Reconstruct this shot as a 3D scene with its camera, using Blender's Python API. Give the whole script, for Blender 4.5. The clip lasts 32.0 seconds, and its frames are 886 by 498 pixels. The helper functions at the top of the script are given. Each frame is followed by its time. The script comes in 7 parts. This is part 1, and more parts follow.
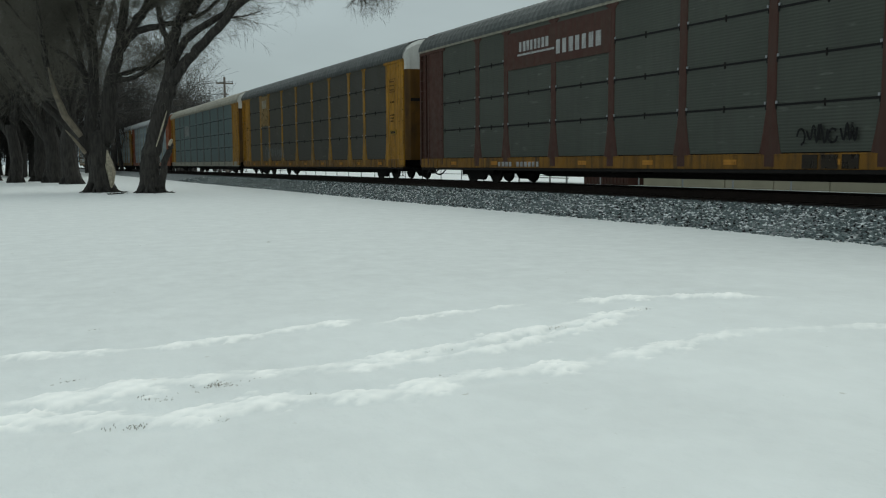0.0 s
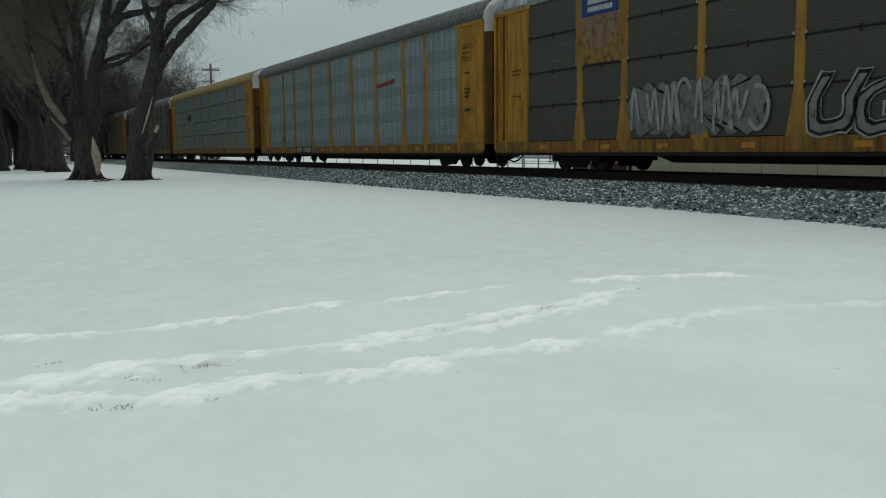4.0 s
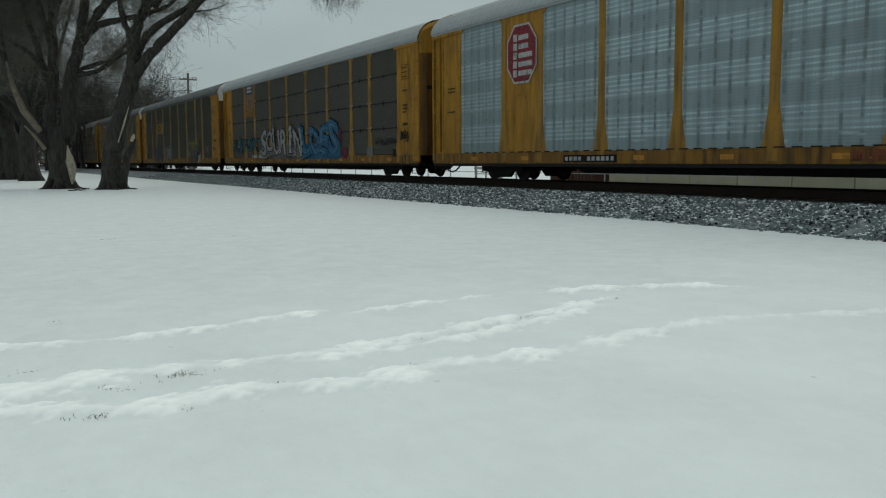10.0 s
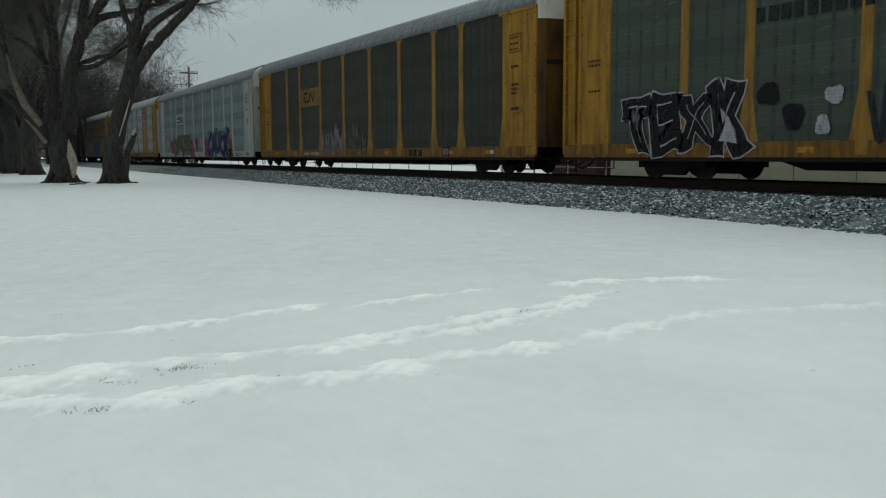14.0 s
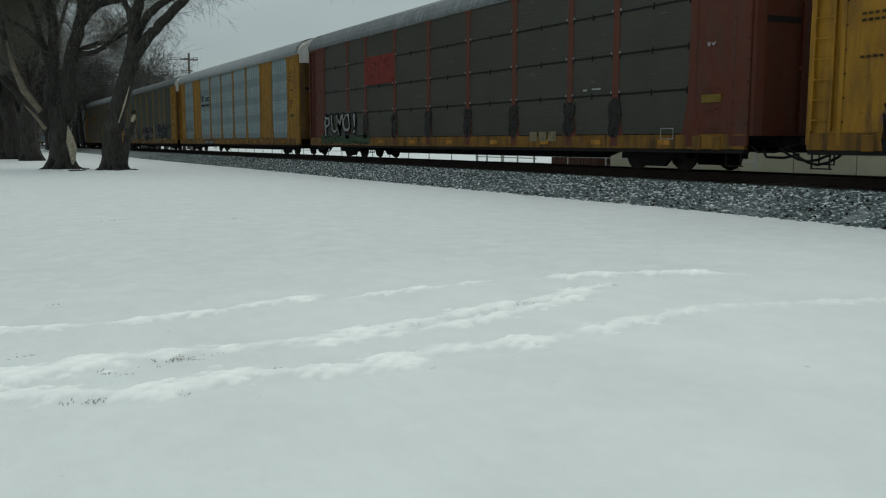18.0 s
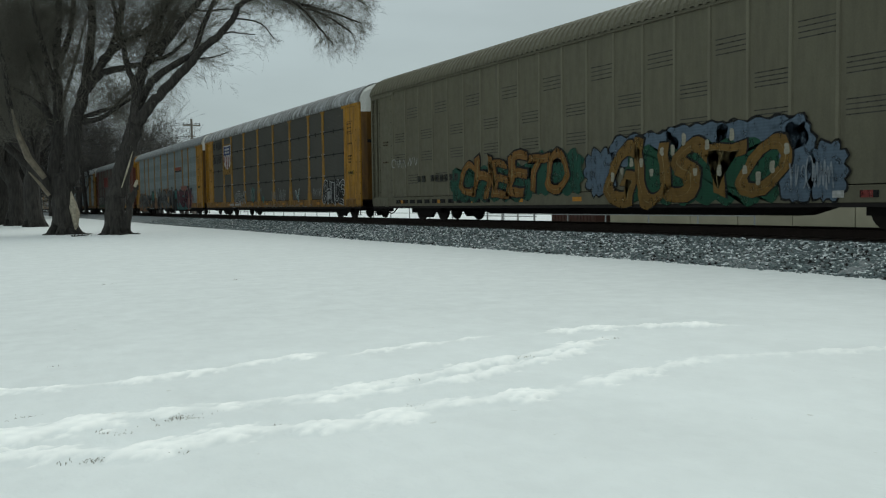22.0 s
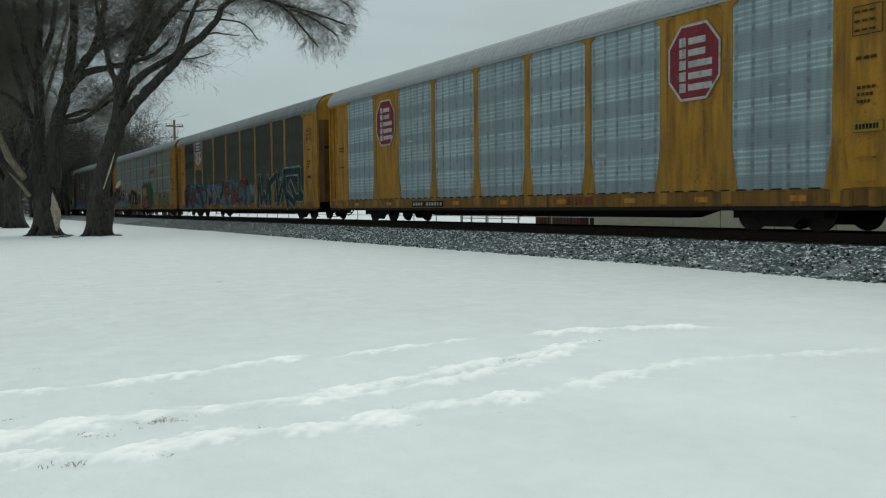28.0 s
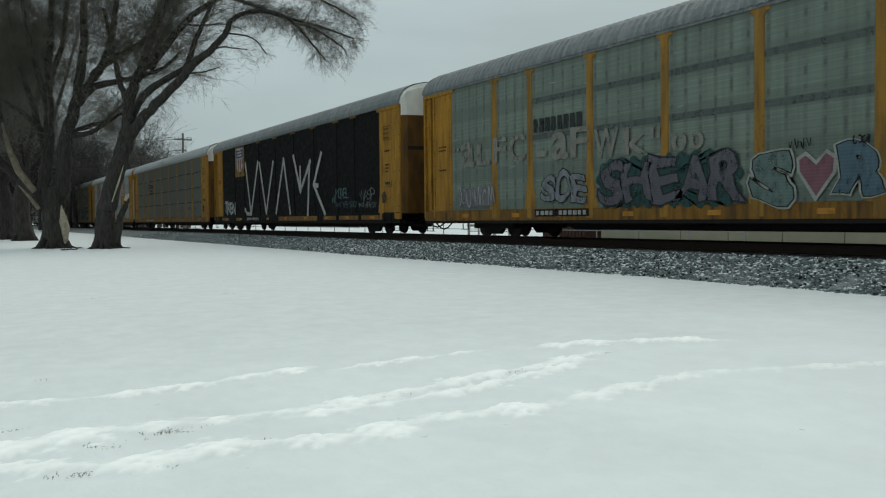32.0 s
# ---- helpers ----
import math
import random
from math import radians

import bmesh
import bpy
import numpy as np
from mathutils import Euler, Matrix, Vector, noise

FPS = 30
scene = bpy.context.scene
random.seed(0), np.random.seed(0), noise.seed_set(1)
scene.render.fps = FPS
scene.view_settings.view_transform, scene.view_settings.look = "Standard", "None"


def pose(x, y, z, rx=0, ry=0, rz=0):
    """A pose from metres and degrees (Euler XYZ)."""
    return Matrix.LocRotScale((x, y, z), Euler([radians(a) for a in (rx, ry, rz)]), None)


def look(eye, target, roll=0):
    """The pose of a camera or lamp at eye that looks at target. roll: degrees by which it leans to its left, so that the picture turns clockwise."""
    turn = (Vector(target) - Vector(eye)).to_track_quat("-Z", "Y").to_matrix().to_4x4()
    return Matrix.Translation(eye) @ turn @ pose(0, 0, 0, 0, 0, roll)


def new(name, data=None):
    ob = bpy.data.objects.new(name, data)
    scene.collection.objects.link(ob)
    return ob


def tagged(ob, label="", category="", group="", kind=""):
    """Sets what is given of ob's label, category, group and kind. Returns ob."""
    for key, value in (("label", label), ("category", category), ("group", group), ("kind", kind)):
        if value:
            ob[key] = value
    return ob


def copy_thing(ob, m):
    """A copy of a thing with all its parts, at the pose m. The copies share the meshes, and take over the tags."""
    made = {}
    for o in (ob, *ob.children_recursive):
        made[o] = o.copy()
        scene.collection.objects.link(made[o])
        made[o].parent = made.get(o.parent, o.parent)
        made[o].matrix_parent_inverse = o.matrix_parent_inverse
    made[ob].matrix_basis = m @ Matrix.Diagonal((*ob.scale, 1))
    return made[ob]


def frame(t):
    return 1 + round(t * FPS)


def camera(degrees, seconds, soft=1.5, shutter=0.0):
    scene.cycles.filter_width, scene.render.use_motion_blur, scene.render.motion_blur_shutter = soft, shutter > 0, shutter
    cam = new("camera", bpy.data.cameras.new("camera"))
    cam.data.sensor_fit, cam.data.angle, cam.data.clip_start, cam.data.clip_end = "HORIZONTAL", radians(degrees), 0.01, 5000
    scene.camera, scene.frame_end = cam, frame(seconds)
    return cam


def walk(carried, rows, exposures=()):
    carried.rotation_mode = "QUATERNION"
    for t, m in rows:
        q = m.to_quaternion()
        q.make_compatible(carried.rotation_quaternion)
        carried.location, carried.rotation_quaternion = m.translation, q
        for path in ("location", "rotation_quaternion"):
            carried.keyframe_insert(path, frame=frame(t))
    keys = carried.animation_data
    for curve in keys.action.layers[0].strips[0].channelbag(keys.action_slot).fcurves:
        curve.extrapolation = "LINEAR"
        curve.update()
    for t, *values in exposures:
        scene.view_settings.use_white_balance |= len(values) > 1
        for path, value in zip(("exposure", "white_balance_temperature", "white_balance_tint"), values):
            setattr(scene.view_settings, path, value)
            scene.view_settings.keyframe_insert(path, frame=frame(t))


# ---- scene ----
def aim(x, y, z, yaw, pitch, roll):
    return Matrix.Translation((x, y, z)) @ pose(0, 0, 0, 0, 0, yaw) @ pose(0, 0, 0, 90 + pitch) @ pose(0, 0, 0, 0, 0, roll)


cam = camera(53.70, 32.0, soft=1.2)
PATH = [
    (0, aim(-0.021, -0.051, 1.320, -26.66, -5.66, -0.33)),
    (0.5, aim(-0.012, -0.049, 1.296, -26.30, -6.36, -0.56)),
    (1, aim(-0.025, -0.058, 1.294, -27.06, -6.38, -0.54)),
    (1.5, aim(-0.024, 0.001, 1.295, -26.96, -6.38, -0.46)),
    (2, aim(-0.006, -0.003, 1.299, -27.06, -6.30, -0.21)),
    (2.5, aim(-0.013, 0.007, 1.260, -27.04, -6.01, -0.46)),
    (4.5, aim(-0.007, 0.011, 1.250, -27.50, -6.73, -0.50)),
    (5, aim(-0.009, 0.018, 1.244, -27.55, -6.87, -0.43)),
    (5.5, aim(-0.006, 0.017, 1.246, -27.50, -6.64, -0.52)),
    (6, aim(-0.004, 0.019, 1.243, -27.70, -6.50, -0.49)),
    (6.5, aim(-0.004, 0.011, 1.247, -28.17, -6.44, -0.58)),
    (7, aim(-0.005, 0.020, 1.242, -28.13, -6.46, -0.59)),
    (7.5, aim(-0.006, 0.012, 1.243, -27.96, -6.58, -0.06)),
    (8, aim(-0.002, 0.026, 1.241, -28.48, -6.58, -0.25)),
    (8.5, aim(0.001, 0.008, 1.258, -29.02, -6.50, -0.06)),
    (9, aim(-0.001, 0.004, 1.257, -29.17, -6.02, 0.09)),
    (9.5, aim(-0.006, 0.032, 1.236, -29.13, -5.39, -0.09)),
    (10, aim(-0.005, 0.030, 1.236, -28.86, -5.79, -0.27)),
    (10.5, aim(-0.004, 0.033, 1.234, -28.74, -6.22, -0.18)),
    (11, aim(0.000, 0.039, 1.230, -29.10, -6.05, -0.13)),
    (11.5, aim(0.003, 0.041, 1.231, -29.19, -5.91, -0.25)),
    (12, aim(-0.005, 0.027, 1.236, -29.16, -5.65, -0.15)),
    (12.5, aim(-0.004, 0.035, 1.230, -28.94, -6.10, -0.01)),
    (13, aim(-0.008, 0.026, 1.233, -28.43, -6.38, -0.16)),
    (13.5, aim(-0.008, 0.028, 1.234, -28.56, -6.38, -0.17)),
    (14, aim(-0.004, 0.021, 1.236, -28.78, -6.20, -0.29)),
    (14.5, aim(-0.005, 0.023, 1.236, -28.76, -6.07, -0.22)),
    (15, aim(-0.006, 0.023, 1.232, -28.64, -6.02, -0.15)),
    (15.5, aim(-0.006, 0.024, 1.230, -28.68, -5.96, -0.05)),
    (17.5, aim(-0.008, 0.019, 1.232, -28.09, -6.50, 0.08)),
    (18, aim(0.006, 0.007, 1.268, -28.81, -6.95, 0.13)),
    (18.5, aim(0.012, 0.014, 1.266, -29.16, -6.97, 0.03)),
    (19, aim(0.007, -0.004, 1.279, -29.26, -6.47, 0.25)),
    (19.5, aim(0.006, 0.012, 1.268, -29.51, -6.70, 0.43)),
    (20, aim(0.025, -0.009, 1.268, -29.81, -6.54, 0.31)),
    (20.5, aim(0.019, 0.022, 1.265, -29.57, -5.65, 0.26)),
    (21, aim(0.005, 0.018, 1.228, -28.30, -2.89, -0.26)),
    (21.5, aim(0.003, -0.013, 1.223, -28.09, -3.04, -0.60)),
    (22, aim(0.010, -0.033, 1.235, -28.70, -3.03, -0.80)),
    (22.5, aim(-0.001, -0.017, 1.229, -29.21, -2.69, -0.80)),
    (23, aim(-0.005, -0.034, 1.236, -29.09, -2.44, -0.83)),
    (23.5, aim(-0.002, -0.033, 1.237, -29.15, -2.29, -0.97)),
    (24, aim(-0.002, -0.028, 1.233, -29.47, -2.39, -0.98)),
    (24.5, aim(-0.001, -0.028, 1.232, -29.19, -2.64, -0.85)),
    (26.5, aim(0.004, -0.009, 1.227, -29.61, -3.35, -0.86)),
    (27, aim(0.006, -0.022, 1.230, -29.50, -3.40, -0.98)),
    (27.5, aim(0.003, -0.018, 1.232, -29.59, -3.27, -0.74)),
    (28, aim(0.004, -0.017, 1.233, -29.76, -2.90, -0.63)),
    (28.5, aim(0.007, -0.014, 1.243, -30.24, -3.02, -0.59)),
    (29, aim(0.012, -0.044, 1.279, -30.88, -3.61, -0.20)),
    (29.5, aim(0.020, -0.030, 1.252, -30.36, -3.40, -0.53)),
    (30, aim(0.015, -0.034, 1.253, -30.12, -2.82, -0.29)),
    (30.5, aim(0.011, -0.027, 1.222, -28.88, -2.22, -0.65)),
    (31, aim(0.015, -0.017, 1.219, -29.49, -2.10, -0.54)),
    (31.5, aim(0.016, -0.011, 1.219, -29.38, -2.39, -0.57)),
    (32, aim(0.011, -0.023, 1.222, -29.29, -2.03, -0.59)),
]
EXPOSURE = [(0, 0.14, 6500, 0), (0.8, 0.04, 6500, 0), (20.3, 0.04, 6500, 0), (21.2, 0.25, 6500, 0), (32, 0.28, 6500, 0)]
walk(cam, PATH, EXPOSURE)

# ---- world and light: an overcast winter sky ----
RAIL_Z, TRACK_X, CAR_LEN = 0.564, 16.66, 28.5
SPEED, FRONT = 19.4737, 117.31

world = bpy.data.worlds.new("sky")
scene.world = world
world.use_nodes = True
wn, wl = world.node_tree.nodes, world.node_tree.links
wn.clear()
w_out, w_bg = wn.new("ShaderNodeOutputWorld"), wn.new("ShaderNodeBackground")
w_sky = wn.new("ShaderNodeTexSky")
w_sky.sky_type, w_sky.sun_disc = "NISHITA", False
w_sky.sun_elevation, w_sky.sun_rotation = radians(54), radians(54)
w_sky.dust_density, w_sky.air_density = 4.0, 1.2
w_geo, w_sep = wn.new("ShaderNodeTexCoord"), wn.new("ShaderNodeSeparateXYZ")
w_ramp = wn.new("ShaderNodeValToRGB")
for pos, col in ((0.0, (4.1, 4.78, 5.3, 1)), (0.16, (3.2, 4.2, 5.05, 1)), (0.42, (5.0, 5.98, 6.6, 1)), (1.0, (10.5, 11.2, 11.6, 1))):
    el = w_ramp.color_ramp.elements[0] if pos == 0 else (w_ramp.color_ramp.elements[1] if pos == 1 else w_ramp.color_ramp.elements.new(pos))
    el.position, el.color = pos, col
w_cloud = wn.new("ShaderNodeTexNoise")
w_cloud.inputs["Scale"].default_value, w_cloud.inputs["Detail"].default_value = 2.2, 5
w_map = wn.new("ShaderNodeMapping")
w_map.inputs["Scale"].default_value = (1, 1, 3.5)
w_range = wn.new("ShaderNodeMapRange")
w_range.inputs["From Min"].default_value, w_range.inputs["From Max"].default_value = 0.3, 0.7
w_range.inputs["To Min"].default_value, w_range.inputs["To Max"].default_value = 0.84, 1.1
w_mul = wn.new("ShaderNodeVectorMath")
w_mul.operation = "SCALE"
w_mix = wn.new("ShaderNodeMix")
w_mix.data_type = "RGBA"
w_mix.inputs["Factor"].default_value = 0.86
wl.new(w_geo.outputs["Generated"], w_sep.inputs[0])
wl.new(w_geo.outputs["Generated"], w_map.inputs["Vector"])
wl.new(w_map.outputs[0], w_cloud.inputs["Vector"])
wl.new(w_sep.outputs["Z"], w_ramp.inputs[0])
wl.new(w_cloud.outputs[0], w_range.inputs["Value"])
wl.new(w_ramp.outputs[0], w_mul.inputs[0])
wl.new(w_range.outputs[0], w_mul.inputs["Scale"])
wl.new(w_sky.outputs[0], w_mix.inputs["A"])
wl.new(w_mul.outputs[0], w_mix.inputs["B"])
wl.new(w_mix.outputs["Result"], w_bg.inputs["Color"])
w_bg.inputs["Strength"].default_value = 0.075
wl.new(w_bg.outputs[0], w_out.inputs[0])

sun = new("sun", bpy.data.lights.new("sun", "SUN"))
sun.data.energy, sun.data.angle, sun.data.color = 0.7, radians(60), (1.0, 0.97, 0.93)
sun.matrix_world = look((35, 45, 60), (0, 20, 0))


# ---- materials ----
def mix_rgb(n, l, fac, a, b, blend="MIX"):
    m = n.new("ShaderNodeMix")
    m.data_type, m.blend_type = "RGBA", blend
    for key, val in (("Factor", fac), ("A", a), ("B", b)):
        if isinstance(val, (int, float)):
            m.inputs[key].default_value = val
        elif isinstance(val, tuple):
            m.inputs[key].default_value = (*val, 1) if len(val) == 3 else val
        else:
            l.new(val, m.inputs[key])
    return m.outputs["Result"]


def base_nodes(name, rough=0.6, metal=0.0):
    m = bpy.data.materials.new(name)
    m.use_nodes = True
    n, l = m.node_tree.nodes, m.node_tree.links
    b = n["Principled BSDF"]
    b.inputs["Roughness"].default_value, b.inputs["Metallic"].default_value = rough, metal
    return m, n, l, b


def coords(n, l, spread=30.0):
    """Object coordinates, shifted at random from object to object."""
    tc, oi, add = n.new("ShaderNodeTexCoord"), n.new("ShaderNodeObjectInfo"), n.new("ShaderNodeVectorMath")
    mul = n.new("ShaderNodeMath")
    mul.operation, mul.inputs[1].default_value = "MULTIPLY", spread
    l.new(oi.outputs["Random"], mul.inputs[0])
    l.new(tc.outputs["Object"], add.inputs[0])
    l.new(mul.outputs[0], add.inputs[1])
    return tc.outputs["Object"], add.outputs[0], oi.outputs["Random"]


def noise_node(n, l, vec, scale, detail=4, squash=None, lo=0.35, hi=0.65):
    if squash:
        mp = n.new("ShaderNodeMapping")
        mp.inputs["Scale"].default_value = squash
        l.new(vec, mp.inputs["Vector"])
        vec = mp.outputs[0]
    t = n.new("ShaderNodeTexNoise")
    t.inputs["Scale"].default_value, t.inputs["Detail"].default_value = scale, detail
    l.new(vec, t.inputs["Vector"])
    r = n.new("ShaderNodeMapRange")
    r.inputs["From Min"].default_value, r.inputs["From Max"].default_value = lo, hi
    l.new(t.outputs[0], r.inputs["Value"])
    return r.outputs[0]


def times(n, l, a, b):
    m = n.new("ShaderNodeMath")
    m.operation = "MULTIPLY"
    for i, v in enumerate((a, b)):
        if isinstance(v, (int, float)):
            m.inputs[i].default_value = v
        else:
            l.new(v, m.inputs[i])
    return m.outputs[0]


def bump(n, l, b, height, strength=0.3, dist=0.02):
    u = n.new("ShaderNodeBump")
    u.inputs["Strength"].default_value, u.inputs["Distance"].default_value = strength, dist
    l.new(height, u.inputs["Height"])
    l.new(u.outputs[0], b.inputs["Normal"])


def paint(name, rgb, dirt=(0.05, 0.04, 0.03), amount=0.55, rough=0.55, rust=None, gloss=0.2):
    """Weathered paint: run-down streaks, blotches and fine grain."""
    m, n, l, b = base_nodes(name, rough)
    raw, vec, rnd = coords(n, l)
    streak = noise_node(n, l, vec, 2.2, 5, (1, 2.5, 0.35), 0.42, 0.72)
    blot = noise_node(n, l, vec, 0.9, 6, None, 0.4, 0.75)
    fine = noise_node(n, l, vec, 28, 3, None, 0.3, 0.7)
    b.inputs["Specular IOR Level"].default_value = gloss
    col = mix_rgb(n, l, times(n, l, streak, amount), rgb, dirt)
    col = mix_rgb(n, l, times(n, l, blot, amount * 0.85), col, tuple(c * 0.55 + d * 0.3 for c, d in zip(rgb, dirt)))
    if rust:
        spots = times(n, l, noise_node(n, l, vec, 11, 8, None, 0.56, 0.74), noise_node(n, l, vec, 1.3, 4, (1, 1, 0.6), 0.45, 0.7))
        col = mix_rgb(n, l, times(n, l, spots, 0.8), col, rust)
    col = mix_rgb(n, l, times(n, l, fine, 0.16), col, (0.02, 0.02, 0.02))
    l.new(col, b.inputs["Base Color"])
    l.new(noise_node(n, l, vec, 5, 4, None, -0.5, 1.3), b.inputs["Roughness"])
    bump(n, l, b, fine, 0.12, 0.01)
    return m


def wave(n, l, vec, axis, period, lo=0.0, hi=1.0):
    w = n.new("ShaderNodeTexWave")
    w.wave_type, w.bands_direction, w.wave_profile = "BANDS", axis, "SIN"
    w.inputs["Scale"].default_value = 0.31416 / period
    w.inputs["Distortion"].default_value = 0
    l.new(vec, w.inputs["Vector"])
    r = n.new("ShaderNodeMapRange")
    r.inputs["From Min"].default_value, r.inputs["From Max"].default_value = lo, hi
    l.new(w.outputs["Fac"], r.inputs["Value"])
    return r.outputs[0]


def panel_paint(name, rgb, style, amount=0.5, pale=1.5, dirt=(0.05, 0.048, 0.045)):
    """Perforated steel sheet: corrugation, rows of holes and grime. style: rows (plain ribs) or mesh (bands of holes)."""
    m, n, l, b = base_nodes(name, 0.5, 0.15)
    raw, vec, rnd = coords(n, l)
    b.inputs["Specular IOR Level"].default_value = 0.2
    ribs = wave(n, l, raw, "Z", 0.068)
    col = rgb
    if style == "mesh":
        zone = wave(n, l, raw, "Z", 1.02, 0.3, 0.42)
        holes = times(n, l, wave(n, l, raw, "Z", 0.12, 0.55, 0.85), wave(n, l, raw, "Y", 0.09, -0.3, 0.35))
        patch = noise_node(n, l, vec, 0.9, 4, (1, 1, 2.5), 0.15, 0.6)
        col = mix_rgb(n, l, times(n, l, times(n, l, times(n, l, holes, zone), patch), 0.75 if max(rgb) > 0.15 else 0.45), col, tuple(min(0.8, c * pale + 0.02) for c in rgb))
        solid = n.new("ShaderNodeMath")
        solid.operation, solid.inputs[0].default_value = "SUBTRACT", 1.0
        l.new(zone, solid.inputs[1])
        col = mix_rgb(n, l, times(n, l, solid.outputs[0], 0.38), col, tuple(c * 0.55 for c in rgb))
        col = mix_rgb(n, l, times(n, l, wave(n, l, raw, "Y", 0.46, 0.7, 0.95), 0.4), col, tuple(c * 0.6 for c in rgb))
        ticks = times(n, l, wave(n, l, raw, "Y", 0.46, 0.88, 0.97), noise_node(n, l, vec, 5, 3, (1, 0.3, 1), 0.45, 0.6))
        col = mix_rgb(n, l, times(n, l, ticks, 0.7), col, tuple(c * 0.35 for c in rgb))
    else:
        col = mix_rgb(n, l, times(n, l, wave(n, l, raw, "Z", 0.068, 0.45, 0.75), 0.16), col, tuple(c * 0.4 for c in rgb))
    tone = n.new("ShaderNodeMapRange")
    tone.inputs["To Min"].default_value, tone.inputs["To Max"].default_value = 0.0, 0.3
    l.new(rnd, tone.inputs["Value"])
    col = mix_rgb(n, l, tone.outputs[0], col, tuple(c * 0.6 for c in rgb))
    streak = noise_node(n, l, vec, 1.6, 6, (1, 3.0, 0.3), 0.4, 0.72)
    blot = noise_node(n, l, vec, 0.7, 6, None, 0.42, 0.7)
    col = mix_rgb(n, l, times(n, l, streak, amount), col, dirt)
    col = mix_rgb(n, l, times(n, l, blot, amount * 0.7), col, tuple(c * 0.5 for c in rgb))
    scuff = noise_node(n, l, vec, 2.0, 5, (1, 0.6, 3.0), 0.66, 0.74)
    col = mix_rgb(n, l, times(n, l, scuff, 0.35), col, tuple(min(0.8, c * 1.7 + 0.05) for c in rgb))
    l.new(col, b.inputs["Base Color"])
    bump(n, l, b, ribs, 0.3 if style == "rows" else 0.16, 0.015)
    return m


def plain(name, rgb, rough=0.7, metal=0.0, var=0.35, scale=6.0):
    m, n, l, b = base_nodes(name, rough, metal)
    b.inputs["Specular IOR Level"].default_value = 0.12 if max(rgb) < 0.06 else 0.35
    raw, vec, rnd = coords(n, l)
    col = mix_rgb(n, l, times(n, l, noise_node(n, l, vec, scale, 5), var), rgb, tuple(c * 0.45 for c in rgb))
    l.new(col, b.inputs["Base Color"])
    bump(n, l, b, noise_node(n, l, vec, scale * 6, 3), 0.15, 0.01)
    return m


def bark(name, rgb):
    m, n, l, b = base_nodes(name, 0.95)
    tc = n.new("ShaderNodeTexCoord")
    ridges = noise_node(n, l, tc.outputs["Object"], 5, 6, (2.2, 2.2, 0.35), 0.35, 0.65)
    blot = noise_node(n, l, tc.outputs["Object"], 0.8, 4)
    col = mix_rgb(n, l, ridges, tuple(c * 0.35 for c in rgb), rgb)
    col = mix_rgb(n, l, times(n, l, blot, 0.4), col, tuple(c * 0.5 for c in rgb))
    l.new(col, b.inputs["Base Color"])
    bump(n, l, b, ridges, 0.6, 0.05)
    return m


def snow_material(name, old, fresh):
    """Old wind-crusted snow; the attribute 'clean' marks where it has been turned up."""
    m, n, l, b = base_nodes(name, 0.75)
    tc, at = n.new("ShaderNodeTexCoord"), n.new("ShaderNodeAttribute")
    at.attribute_name = "clean"
    v = tc.outputs["Object"]
    drift = noise_node(n, l, v, 0.35, 5, (1, 0.6, 1), 0.3, 0.7)
    mid = noise_node(n, l, v, 2.6, 6, None, 0.35, 0.7)
    fine = noise_node(n, l, v, 42, 4, None, 0.3, 0.7)
    # lawn's dimming with distance, painted into the snow colour: lighter near, darker beyond
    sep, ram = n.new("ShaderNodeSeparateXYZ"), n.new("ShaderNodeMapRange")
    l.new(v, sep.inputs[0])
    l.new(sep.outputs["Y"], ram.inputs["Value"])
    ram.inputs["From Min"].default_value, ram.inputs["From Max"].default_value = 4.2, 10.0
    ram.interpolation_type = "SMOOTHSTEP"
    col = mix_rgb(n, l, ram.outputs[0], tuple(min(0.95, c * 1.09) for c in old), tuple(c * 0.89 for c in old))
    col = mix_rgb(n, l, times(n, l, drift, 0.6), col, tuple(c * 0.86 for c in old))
    col = mix_rgb(n, l, times(n, l, mid, 0.4), col, tuple(min(0.92, c * 1.12) for c in old))
    patchy = noise_node(n, l, v, 1.1, 8, (1, 0.55, 1), 0.42, 0.62)
    col = mix_rgb(n, l, times(n, l, patchy, 0.22), col, tuple(c * 0.84 for c in old))
    crust = noise_node(n, l, v, 7.0, 6, (1, 0.7, 1), 0.4, 0.66)
    col = mix_rgb(n, l, times(n, l, crust, 0.12), col, tuple(min(0.95, c * 1.25) for c in old))
    specks = noise_node(n, l, v, 9, 8, None, 0.70, 0.76)
    col = mix_rgb(n, l, times(n, l, specks, 0.45), col, (0.36, 0.35, 0.3))
    col = mix_rgb(n, l, at.outputs["Fac"], col, fresh)
    l.new(col, b.inputs["Base Color"])
    b.inputs["Specular IOR Level"].default_value = 0.25
    bump(n, l, b, mix_rgb(n, l, 0.5, mix_rgb(n, l, 0.3, mid, fine), crust), 0.3, 0.03)
    return m


